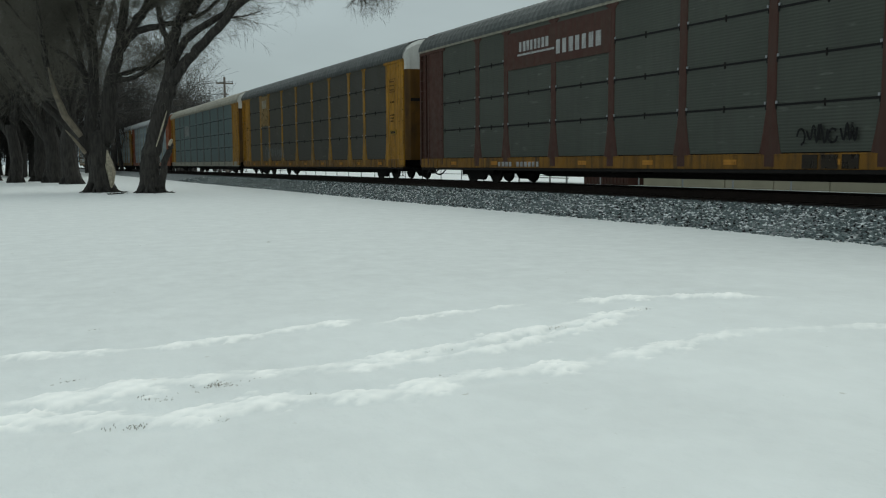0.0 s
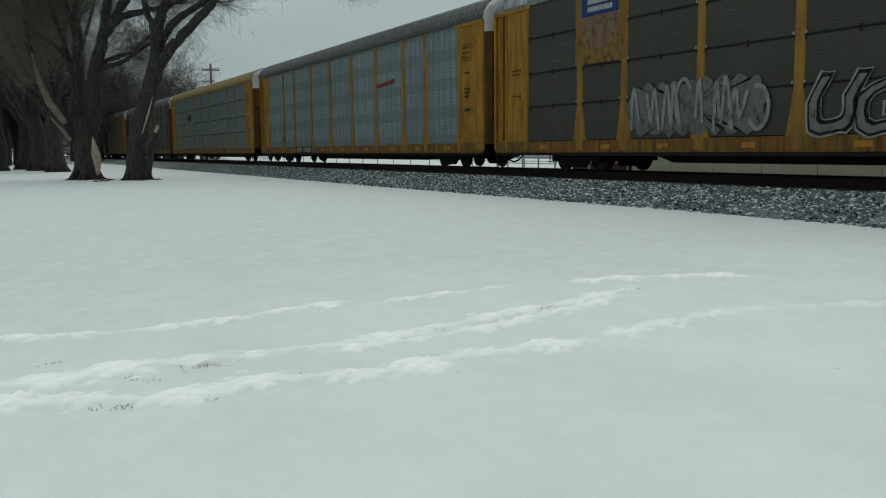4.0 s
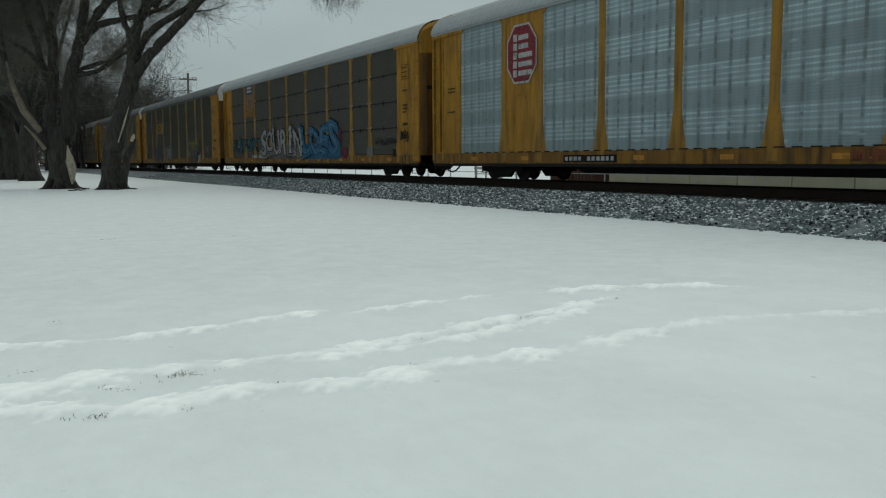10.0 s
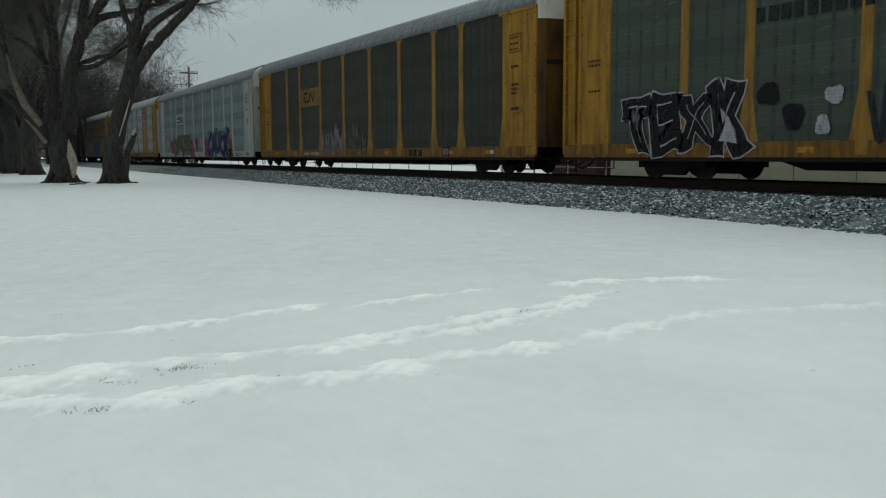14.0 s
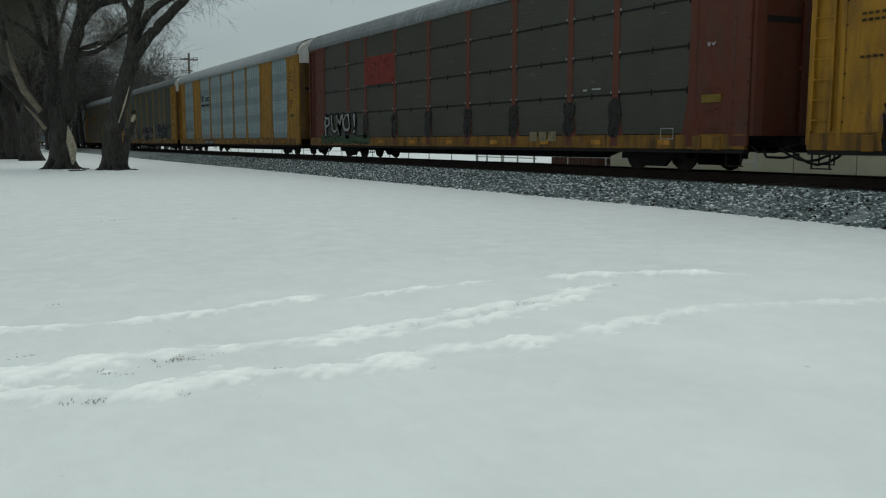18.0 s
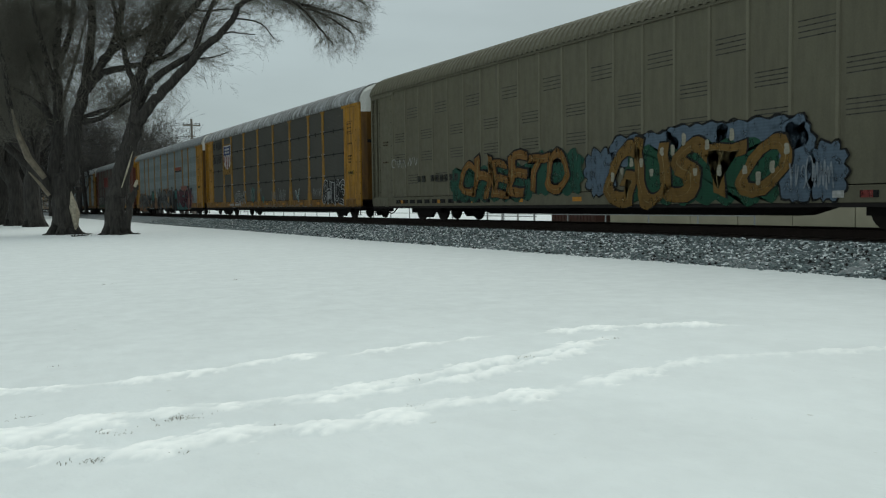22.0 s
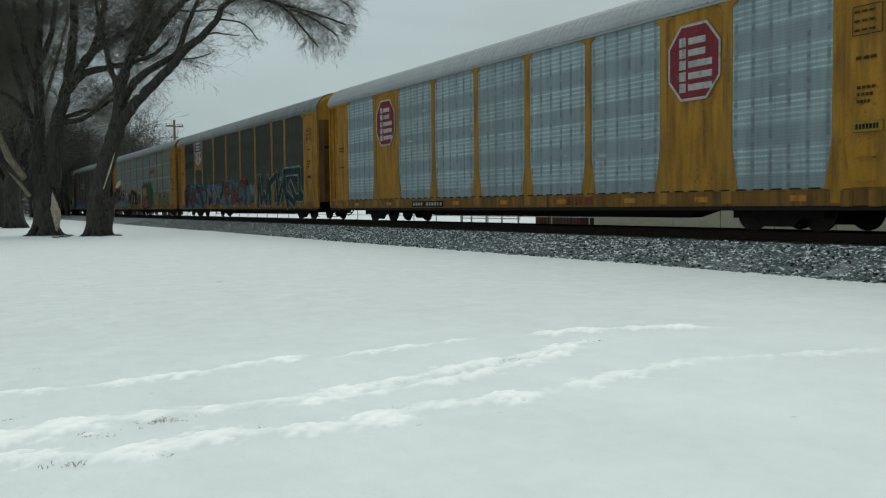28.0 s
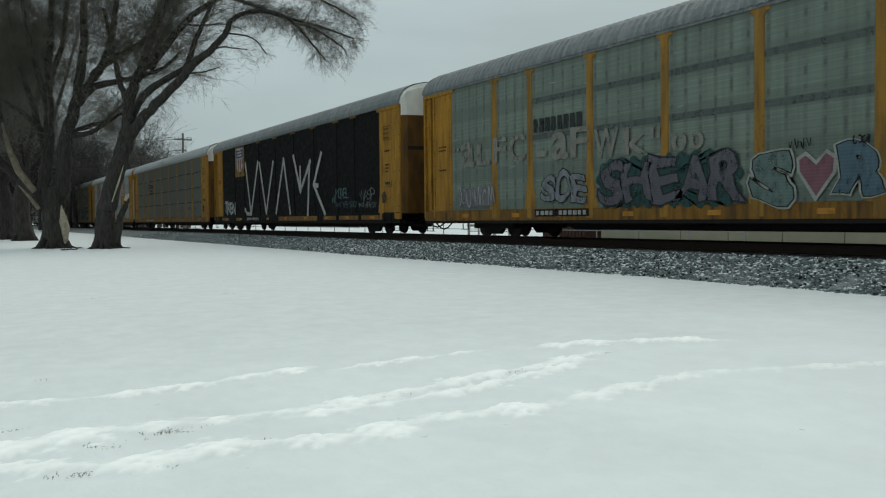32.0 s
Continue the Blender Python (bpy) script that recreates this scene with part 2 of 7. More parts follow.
M = {}
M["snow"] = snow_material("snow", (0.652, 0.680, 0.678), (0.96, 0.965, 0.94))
M["yellow"] = paint("yellow_paint", (0.335, 0.166, 0.013), dirt=(0.06, 0.03, 0.012), amount=0.72, rust=(0.09, 0.035, 0.012))
M["post_yellow"] = paint("weathered_yellow_post", (0.29, 0.15, 0.018), dirt=(0.06, 0.04, 0.02), amount=0.75, rust=(0.09, 0.035, 0.012))
# yellow darkened for the shade between cars, with grime and rust on top
M["door_yellow"] = paint("grimy_shaded_yellow_door", (0.115, 0.054, 0.006), dirt=(0.020, 0.013, 0.009), amount=0.95, rust=(0.06, 0.026, 0.012))
M["sill_yellow"] = paint("grimy_yellow_sill", (0.21, 0.10, 0.010), dirt=(0.028, 0.018, 0.010), amount=1.0, rust=(0.07, 0.028, 0.012))
M["ochre"] = paint("ochre_paint", (0.224, 0.155, 0.040), amount=0.4)
M["brown"] = paint("brown_paint", (0.060, 0.023, 0.016), amount=0.5)
M["red"] = paint("dark_red_paint", (0.092, 0.020, 0.010), amount=0.5)
M["post_red"] = paint("post_red_paint", (0.105, 0.025, 0.014), amount=0.55)
M["white"] = paint("white_paint", (0.370, 0.375, 0.358), amount=0.35, rust=(0.2, 0.12, 0.07))
M["cap_white"] = paint("chalky_white_paint", (0.64, 0.64, 0.60), dirt=(0.2, 0.18, 0.15), amount=0.35, rust=(0.2, 0.12, 0.07))
M["cream"] = paint("cream_paint", (0.329, 0.315, 0.252), amount=0.45)
M["orange"] = paint("orange_paint", (0.252, 0.066, 0.018), amount=0.4)
M["grey"] = paint("grey_paint", (0.116, 0.116, 0.105), amount=0.4)
M["beige"] = paint("beige_grey_paint", (0.104, 0.097, 0.064), amount=0.35)
M["beige_light"] = paint("pale_beige_paint", (0.134, 0.124, 0.085), amount=0.3)
M["post_dark"] = paint("dark_red_post_paint", (0.050, 0.018, 0.012), amount=0.6)
M["sill_dark"] = paint("sooty_brown_sill", (0.07, 0.035, 0.012), dirt=(0.012, 0.010, 0.008), amount=0.9)
M["black_paint"] = paint("black_paint", (0.006, 0.006, 0.0065), dirt=(0.010, 0.009, 0.008), amount=0.6, rough=0.8, gloss=0.04)
# grime of the underframe; also stands for the shade in the side gaps
M["dark"] = plain("grime_and_gap_dark", (0.018, 0.016, 0.015), 0.85)
M["wheel"] = plain("wheel_steel", (0.03, 0.026, 0.023), 0.6, 0.6)
M["hose"] = plain("hose_and_seam_black", (0.012, 0.012, 0.012), 0.6)
M["roof_dark"] = paint("roof_dark", (0.060, 0.067, 0.065), dirt=(0.16, 0.16, 0.155), amount=0.5, rough=0.5)
M["roof_grey"] = paint("roof_grey", (0.132, 0.144, 0.147), dirt=(0.32, 0.33, 0.33), amount=0.5, rough=0.45)
M["roof_pale"] = paint("roof_pale", (0.315, 0.336, 0.343), dirt=(0.25, 0.25, 0.25), amount=0.45, rough=0.5)
M["roof_snow"] = paint("roof_patched", (0.126, 0.122, 0.115), dirt=(0.5, 0.52, 0.53), amount=1.0, rough=0.6)
M["p_green"] = panel_paint("panel_green_grey", (0.066, 0.074, 0.060), "rows", 0.45)
M["p_brown"] = panel_paint("panel_brown_grey", (0.052, 0.050, 0.038), "rows", 0.5)
M["p_dark"] = panel_paint("panel_dark_grey", (0.088, 0.096, 0.080), "rows", 0.4)
M["p_blue"] = panel_paint("panel_blue_grey", (0.110, 0.160, 0.161), "rows", 0.3)
M["p_umber"] = panel_paint("panel_umber", (0.043, 0.042, 0.029), "rows", 0.5)
M["m_light"] = panel_paint("mesh_light", (0.25, 0.313, 0.33), "mesh", 0.3, 1.8)
M["m_mid"] = panel_paint("mesh_mid", (0.185, 0.230, 0.238), "mesh", 0.35, 1.5)
M["m_blue"] = panel_paint("mesh_blue", (0.145, 0.188, 0.19), "mesh", 0.3, 1.15)
M["m_sage"] = panel_paint("mesh_sage", (0.155, 0.190, 0.160), "mesh", 0.35, 1.12)
M["m_green"] = panel_paint("mesh_green", (0.056, 0.070, 0.055), "mesh", 0.4, 1.12)
M["m_dark"] = panel_paint("mesh_dark", (0.029, 0.034, 0.023), "mesh", 0.45, 1.12)
M["ballast"] = plain("ballast_stone", (0.165, 0.202, 0.203), 0.9, 0, 0.9, 9)
# oily grime and the shade under the train, both in this one colour
M["bed"] = plain("oily_shaded_bed", (0.022, 0.02, 0.019), 0.95, 0, 0.5, 8)
M["rail"] = plain("rail_steel", (0.035, 0.026, 0.022), 0.7, 0.4)
M["tie"] = plain("tarred_tie", (0.035, 0.028, 0.023), 0.9)
M["bark"] = bark("bark", (0.046, 0.041, 0.035))
# distance haze is mixed into the far colours: paler, greyer bark and twigs
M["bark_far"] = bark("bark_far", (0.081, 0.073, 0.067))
M["twig"] = plain("twig", (0.125, 0.116, 0.094), 0.9, 0, 0.4, 2)
M["thicket"] = plain("thicket_twig", (0.03, 0.028, 0.025), 0.9, 0, 0.4, 1)
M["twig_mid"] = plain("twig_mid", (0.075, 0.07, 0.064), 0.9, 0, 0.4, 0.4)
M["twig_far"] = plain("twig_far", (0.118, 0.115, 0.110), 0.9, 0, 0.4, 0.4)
M["wood_pale"] = plain("bare_wood", (0.42, 0.37, 0.28), 0.9, 0, 0.8, 7)
M["wood_pole"] = plain("pole_wood", (0.16, 0.14, 0.12), 0.9)
M["wood_bare"] = plain("barkless_wood", (0.20, 0.17, 0.125), 0.9, 0, 0.8, 4)
M["wire"] = plain("wire", (0.05, 0.05, 0.05), 0.6)
M["building"] = plain("beige_siding", (0.300, 0.277, 0.203), 0.8, 0, 0.25, 1)
M["galv"] = plain("galvanised", (0.28, 0.29, 0.3), 0.5, 0.6)
M["straw"] = plain("dead_grass", (0.21, 0.19, 0.135), 0.95, 0, 0.8, 60)
FLAT = {}


def spray(rgb):
    """Sprayed paint of one colour, a little worn."""
    rgb = tuple(c * (0.44 if max(rgb) - min(rgb) > 0.1 else 0.58 if min(rgb) > 0.38 else 0.46) for c in rgb)
    mean = sum(rgb) / 3
    rgb = tuple(0.87 * c + 0.13 * mean for c in rgb)
    key = rgb
    if key not in FLAT:
        m, n, l, b = base_nodes("spray_paint", 0.6)
        b.inputs["Specular IOR Level"].default_value = 0.15
        raw, vec, rnd = coords(n, l)
        col = mix_rgb(n, l, times(n, l, noise_node(n, l, vec, 2.5, 7, None, 0.42, 0.7), 0.45), rgb, tuple(c * 0.5 + 0.006 for c in rgb))
        l.new(mix_rgb(n, l, times(n, l, wave(n, l, raw, "Z", 0.068), 0.22), col, tuple(c * 0.4 for c in rgb)), b.inputs["Base Color"])
        worn = n.new("ShaderNodeMapRange")
        worn.inputs["To Min"].default_value, worn.inputs["To Max"].default_value = 1.0, 0.35
        l.new(times(n, l, noise_node(n, l, raw, 5.0, 9, (1, 1.4, 0.8), 0.46, 0.74), noise_node(n, l, raw, 0.9, 3, None, 0.3, 0.6)), worn.inputs["Value"])
        l.new(worn.outputs[0], b.inputs["Alpha"])
        FLAT[key] = m
    return FLAT[key]


# ---- mesh helpers ----
def box(bm, x0, x1, y0, y1, z0, z1, bev=0.0):
    res = bmesh.ops.create_cube(bm, size=1.0)
    vs = res["verts"]
    bmesh.ops.scale(bm, vec=(abs(x1 - x0), abs(y1 - y0), abs(z1 - z0)), verts=vs)
    bmesh.ops.translate(bm, vec=((x0 + x1) / 2, (y0 + y1) / 2, (z0 + z1) / 2), verts=vs)
    if bev:
        edges = list({e for v in vs for e in v.link_edges})
        bmesh.ops.bevel(bm, geom=edges, offset=bev, segments=1, affect="EDGES")


def tube(vs, fs, pts, radii, sides=6):
    """Adds a tapering tube along pts to the vertex and face lists."""
    start = len(vs)
    up = Vector((0.31, 0.17, 0.93))
    for i, p in enumerate(pts):
        a, b = pts[max(0, i - 1)], pts[min(len(pts) - 1, i + 1)]
        d = (b - a).normalized()
        u = d.cross(up)
        if u.length < 0.1:
            u = d.cross(Vector((1, 0, 0)))
        u.normalize()
        w = d.cross(u)
        for k in range(sides):
            t = 2 * math.pi * k / sides
            vs.append(p + (u * math.cos(t) + w * math.sin(t)) * radii[i])
    for i in range(len(pts) - 1):
        for k in range(sides):
            a, b = start + i * sides + k, start + i * sides + (k + 1) % sides
            fs.append((a, b, b + sides, a + sides))
    fs.append(tuple(range(start, start + sides))[::-1])
    fs.append(tuple(range(len(vs) - sides, len(vs))))


def mesh_from_arrays(name, v, f):
    """A mesh from arrays of vertices and of equally long faces."""
    me = bpy.data.meshes.new(name)
    v, f = np.asarray(v, np.float32), np.asarray(f, np.int32)
    me.vertices.add(len(v))
    me.vertices.foreach_set("co", v.ravel())
    me.loops.add(f.size)
    me.loops.foreach_set("vertex_index", f.ravel())
    me.polygons.add(len(f))
    me.polygons.foreach_set("loop_start", np.arange(len(f), dtype=np.int32) * f.shape[1])
    me.update(calc_edges=True)
    me.validate()
    return me


def mesh_of(name, vs, fs, smooth=False):
    me = bpy.data.meshes.new(name)
    me.from_pydata([tuple(v) for v in vs], [], fs)
    if smooth:
        me.polygons.foreach_set("use_smooth", [True] * len(me.polygons))
    me.update()
    return me


def part(name, bm, material, parent=None, label=""):
    """Links a bmesh or a mesh as one object, under a thing where one is given; the paint belongs to the object."""
    if isinstance(bm, bmesh.types.BMesh):
        me = bpy.data.meshes.new(name)
        bm.to_mesh(me)
        bm.free()
    else:
        me = bm
    if not me.materials:
        me.materials.append(material)
    ob = new(name, me)
    ob.material_slots[0].link = "OBJECT"
    ob.material_slots[0].material = material
    if parent:
        ob.parent = parent
    return tagged(ob, label)


def letter_meshes(wanted):
    """Meshes of single letters, 1 high, in x and y, all made in one go; wanted: (letter, boldness)."""
    obs = {}
    for ch, bold in wanted:
        cu = bpy.data.curves.new("letter", "FONT")
        cu.body, cu.size, cu.offset, cu.resolution_u = ch, 1.0, bold, 3
        obs[ch, bold] = bpy.data.objects.new("letter", cu)
        scene.collection.objects.link(obs[ch, bold])
    deps = bpy.context.evaluated_depsgraph_get()
    made = {}
    for key, ob in obs.items():
        made[key] = bpy.data.meshes.new_from_object(ob.evaluated_get(deps))
        made[key].materials.clear()
    for ob in obs.values():
        cu = ob.data
        bpy.data.objects.remove(ob)
        bpy.data.curves.remove(cu)
    return made


M["ballast_snow"] = plain("snowy_ballast", (0.25, 0.27, 0.275), 0.95, 0, 0.95, 14)
M["snow_lump"] = plain("snow_lump", (0.78, 0.81, 0.81), 0.8, 0, 0.15, 5)


# ---- ground: one snow sheet to the horizon ----
TRACKS = [
    ([(-0.2, 6.6), (0.22, 6.52), (0.77, 6.41), (1.48, 6.47), (2.57, 6.79)], 0.075, 1.0),
    ([(2.67, 6.53), (3.27, 6.72), (4.25, 6.82)], 0.065, 0.95),
    ([(4.61, 6.7), (5.27, 6.69), (6.25, 6.34), (6.55, 6.03)], 0.11, 1.0),
    ([(-0.2, 5.3), (0.22, 5.21), (0.42, 5.25), (0.77, 5.38), (1.24, 5.29)], 0.15, 1.0),
    ([(1.24, 5.29), (1.88, 5.28), (2.58, 5.39), (3.3, 5.62), (3.78, 5.73), (4.18, 5.83), (5.1, 6.16)], 0.09, 1.0),
    ([(1.8, 5.15), (2.62, 5.2), (3.2, 5.29), (3.86, 5.53), (4.86, 5.94)], 0.08, 1.0),
    ([(-0.3, 5.0), (0.15, 4.82), (0.4, 4.72), (0.69, 4.54), (1.14, 4.63), (1.33, 4.65), (1.71, 4.52), (1.98, 4.45), (2.43, 4.65), (3.01, 4.56),
      (3.42, 4.58)], 0.12, 1.0),
    ([(3.42, 4.58), (4.07, 4.72), (5.05, 4.88)], 0.11, 0.8),
    ([(5.05, 4.88), (5.43, 4.77), (6.56, 4.43), (7.4, 4.4)], 0.09, 0.55),
]


def spaced(*runs):
    out = []
    for a, b, step in runs:
        out += list(np.arange(a, b, step))
    return np.array(out)


def rut(px, py):
    """Height and freshness of the snow that was turned up along the old tracks."""
    h, c = np.zeros_like(px), np.zeros_like(px)
    for line, width, strong in TRACKS:
        best, along = np.full_like(px, 9.0), np.zeros_like(px)
        run = 0.0
        for (ax, ay), (bx, by) in zip(line, line[1:]):
            vx, vy = bx - ax, by - ay
            ln = math.hypot(vx, vy)
            t = np.clip(((px - ax) * vx + (py - ay) * vy) / ln ** 2, 0, 1)
            dist = np.hypot(px - ax - t * vx, py - ay - t * vy)
            along = np.where(dist < best, run + t * ln, along)
            best = np.minimum(best, dist)
            run += ln
        fade = np.clip(along / 0.25, 0.2, 1) * np.clip((run - along) / 0.25, 0.2, 1)
        lump = 0.5 + 0.5 * np.sin(along * 9.3 + 150 * width) * np.sin(along * 3.7 + 1.0)
        wave = 0.5 * np.sin(px * 17 + 5 * py) * np.sin(py * 29 - 3 * px + 2 * np.sin(px * 6)) + 0.35 * np.sin(px * 43 + 9 * py) * np.sin(py * 57)
        k = np.clip(1.6 * (0.95 - best / (width * (0.5 + 1.2 * lump)) + wave), 0, 1) * fade * np.clip(0.7 + 0.8 * np.sin(along * 2.3 + 40 * width) + lump, 0.45, 1)
        h += strong * 0.02 * (k * (0.5 + 0.6 * lump) - 0.6 * np.exp(-((best - width * 1.5) / (width * 0.5)) ** 2) * fade)
        c = np.maximum(c, np.clip(k * 1.9, 0, 1) * strong * (0.5 + 0.5 * lump) * (0.75 + 0.25 * np.sin(px * 31 + 4 * py) * np.sin(py * 47 + 2 * px)))
    return h, c


def build_ground():
    xs = spaced((-3000, -200, 400), (-200, -40, 20), (-40, -6, 2), (-6, -0.8, 0.3), (-0.8, 8.0, 0.035), (8.0, 12.4, 0.3), (12.4, 25, 1), (25, 100, 10), (100, 3100, 375))
    ys = spaced((-3000, -200, 400), (-200, -20, 15), (-20, 3, 1.0), (3, 8.2, 0.032), (8.2, 16, 0.3), (16, 60, 1.0), (60, 240, 10), (240, 4000, 470))
    gx, gy = np.meshgrid(xs, ys)
    h, c = rut(gx, gy)
    near = np.clip(1 - np.hypot(gx, gy - 15) / 60, 0, 1)
    swell = np.zeros_like(gx)
    for k, (fx, fy, amp) in enumerate(((0.35, 0.22, 0.012), (0.9, 0.6, 0.006), (2.3, 3.1, 0.0018), (5.1, 4.4, 0.0012))):
        swell += amp * np.sin(gx * fx + k) * np.cos(gy * fy + 2 * k)
    rough = np.random.default_rng(4).normal(0, 0.002, gx.shape) * ((gx > -0.8) & (gx < 7.9) & (gy > 3.0) & (gy < 8.1))
    swell += (gy < 10) * 0.0016 * np.sin(gx * 9.1 + 2 * np.sin(gy * 4)) * np.sin(gy * 7.7 + np.sin(gx * 3.1))
    z = swell * near + rough + h
    vs = np.stack([gx, gy, z], -1).reshape(-1, 3)
    nx = len(xs)
    idx = np.arange(len(vs)).reshape(len(ys), nx)
    fs = np.stack([idx[:-1, :-1], idx[:-1, 1:], idx[1:, 1:], idx[1:, :-1]], -1).reshape(-1, 4)
    me = mesh_from_arrays("ground", vs, fs)
    at = me.attributes.new("clean", "FLOAT", "POINT")
    at.data.foreach_set("value", c.reshape(-1).astype(np.float32))
    me.polygons.foreach_set("use_smooth", [True] * len(me.polygons))
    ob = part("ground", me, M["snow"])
    tagged(ob, "flat lawn under old wind-crusted snow with tracks", "snow", kind="structure")


build_ground()


# ---- railway track ----
def build_track():
    y0, y1 = -400.0, 1200.0
    # ballast bank: cross section across x
    prof = [(12.0, -0.05), (12.32, 0.05), (13.36, 0.2), (14.41, 0.36), (14.66, 0.375)]
    ys = list(np.arange(y0, 0, 20)) + list(np.arange(0, 70, 0.5)) + list(np.arange(70, y1, 20))
    rng = random.Random(3)
    vs, fs = [], []
    for y in ys:
        for i, (x, z) in enumerate(prof):
            j = 0.16 if i < 2 else 0.05
            vs.append((x + rng.uniform(-j, j), y, z + rng.uniform(-0.015, 0.015)))
    w = len(prof)
    for a in range(len(ys) - 1):
        for i in range(w - 1):
            k = a * w + i
            fs.append((k, k + 1, k + w + 1, k + w))
    bank = part("ballast_bank", mesh_of("ballast_bank", vs, fs), M["ballast_snow"])
    tagged(bank, "sloping bank of grey crushed stone with snow", "ballast", kind="structure")
    bm = bmesh.new()
    box(bm, 14.64, 18.66, y0, y1, -0.04, 0.372)
    tagged(part("track_bed", bm, M["bed"]), "oily ballast between the rails, darkened for train shade", "track bed", kind="structure")
    bm = bmesh.new()
    box(bm, 18.64, 21.2, y0, y1, -0.04, 0.2)
    tagged(part("far_ballast_bank", bm, M["ballast_snow"]), "snowy ballast shoulder behind the track", "ballast", kind="structure")
    # rails: foot, web and head
    for side in (-0.7525, 0.7525):
        x = TRACK_X + side
        bm = bmesh.new()
        box(bm, x - 0.07, x + 0.07, y0, y1, 0.385, 0.41)
        box(bm, x - 0.01, x + 0.01, y0, y1, 0.41, 0.535)
        box(bm, x - 0.037, x + 0.037, y0, y1, 0.533, RAIL_Z)
        tagged(part("rail", bm, M["rail"]), "rusty brown steel rail of the track", "rail", kind="structure")
    bm = bmesh.new()
    box(bm, TRACK_X - 1.3, TRACK_X + 1.3, -0.11, 0.11, 0.25, 0.395, 0.012)
    tie = part("tie", bm, M["tie"])
    tagged(tie, "tarred wooden railway tie", "railway tie", "ties of the track")
    tie.location.y = 0
    for k in range(1, 150):
        copy_thing(tie, pose(0, k * 0.55, 0))


build_track()


def build_stones():
    """Crushed stone on the near bank, a few shapes scattered at random."""
    rng = np.random.default_rng(7)
    for name, mat, count, label in (("ballast_stones", M["ballast"], 24000, "loose grey crushed stones on the bank"),
                                    ("dark_stones", M["bed"], 3600, "dark wet crushed stones on the bank"),
                                    ("snow_patches", M["snow_lump"], 10000, "small pockets of snow between stones")):
        y = 6 + 64 * rng.random(count) ** 1.35
        u = rng.random(count) if name != "snow_patches" else rng.random(count) ** 0.8
        x = 11.98 + 2.62 * u + rng.normal(0, 0.05, count)
        z = np.interp(x, (11.96, 12.32, 13.36, 14.41, 14.66), (-0.01, 0.05, 0.2, 0.36, 0.375))
        size = rng.uniform(0.014, 0.043, count)
        if name == "snow_patches":
            size *= 1.25
        base = np.array([(1, 0, 0), (-1, 0, 0), (0, 1, 0), (0, -1, 0), (0, 0, 1), (0, 0, -1)], float)
        tri = np.array([(0, 2, 4), (2, 1, 4), (1, 3, 4), (3, 0, 4), (2, 0, 5), (1, 2, 5), (3, 1, 5), (0, 3, 5)])
        jit = base[None] * rng.uniform(0.6, 1.3, (count, 6, 1)) + rng.normal(0, 0.22, (count, 6, 3))
        ang = rng.uniform(0, 6.28, count)
        ca, sa = np.cos(ang)[:, None], np.sin(ang)[:, None]
        jx, jy = jit[..., 0] * ca - jit[..., 1] * sa, jit[..., 0] * sa + jit[..., 1] * ca
        flat = 0.35 if name == "snow_patches" else 0.8
        v = np.stack([jx * size[:, None] + x[:, None], jy * size[:, None] * 1.2 + y[:, None], jit[..., 2] * size[:, None] * flat + z[:, None] + 0.012], -1)
        f = (tri[None] + 6 * np.arange(count)[:, None, None]).reshape(-1, 3)
        me = mesh_from_arrays(name, v.reshape(-1, 3), f)
        tagged(part(name, me, mat), label, "gravel", kind="stuff")


build_stones()


# ---- dead grass poking through the snow ----
def tuft(vs, fs, x, y, r, blades, rng):
    """A few tight clumps of bent blades round one spot, with single stalks between them."""
    left = int(blades * 1.5)
    while left > 0:
        a, d = rng.uniform(0, 6.28), 1.3 * r * math.sqrt(rng.random())
        cx, cy = x + math.cos(a) * d * 1.6, y + math.sin(a) * d * 0.8
        many = rng.choice((1, 1, 2, 4, 7, 12))
        wide = 0.004 + 0.0024 * many
        for _ in range(min(many, left)):
            p = Vector((cx + rng.gauss(0, wide * 1.5), cy + rng.gauss(0, wide * 0.7), -0.004))
            lean = Vector((rng.gauss(0, 0.009), rng.gauss(0, 0.006), rng.uniform(0.005, 0.022 if rng.random() < 0.25 else 0.014)))
            tube(vs, fs, [p, p + lean * 0.5 + Vector((0, 0, 0.003)), p + lean], [0.0018, 0.0016, 0.0005], 3)
        left -= many


def build_tufts():
    rng = random.Random(11)
    spots = [(0.59, 7.35, 0.015, 4), (2.05, 14.85, 0.05, 8), (3.95, 14.37, 0.02, 4), (5.4, 4.73, 0.012, 4), (0.24, 5.68, 0.08, 12), (0.49, 4.52, 0.06, 18), (0.8, 4.47, 0.05, 10),
             (0.73, 5.03, 0.11, 16), (1.18, 5.17, 0.1, 26), (0.92, 5.13, 0.1, 15), (1.04, 5.13, 0.06, 12), (1.16, 4.66, 0.03, 8), (0.95, 4.44, 0.05, 9), (2.58, 5.39, 0.07, 16),
             (2.45, 4.68, 0.05, 9), (2.31, 4.61, 0.08, 9), (3.8, 5.71, 0.05, 13), (5.02, 6.09, 0.06, 12), (3.16, 5.24, 0.02, 5), (1.34, 4.67, 0.03, 5), (1.49, 4.66, 0.03, 5),
             (1.69, 4.49, 0.06, 6), (4.3, 42.6, 0.35, 60), (4.9, 42.0, 0.3, 40), (6.0, 41.0, 0.25, 30), (3.6, 43.2, 0.3, 30)]
    vs, fs = [], []
    for x, y, r, k in spots:
        tuft(vs, fs, x, y, r, k, rng)
    tagged(part("dead_grass", mesh_of("dead_grass", vs, fs), M["straw"]), "sparse dead brown grass poking through snow", "grass", kind="stuff")


build_tufts()


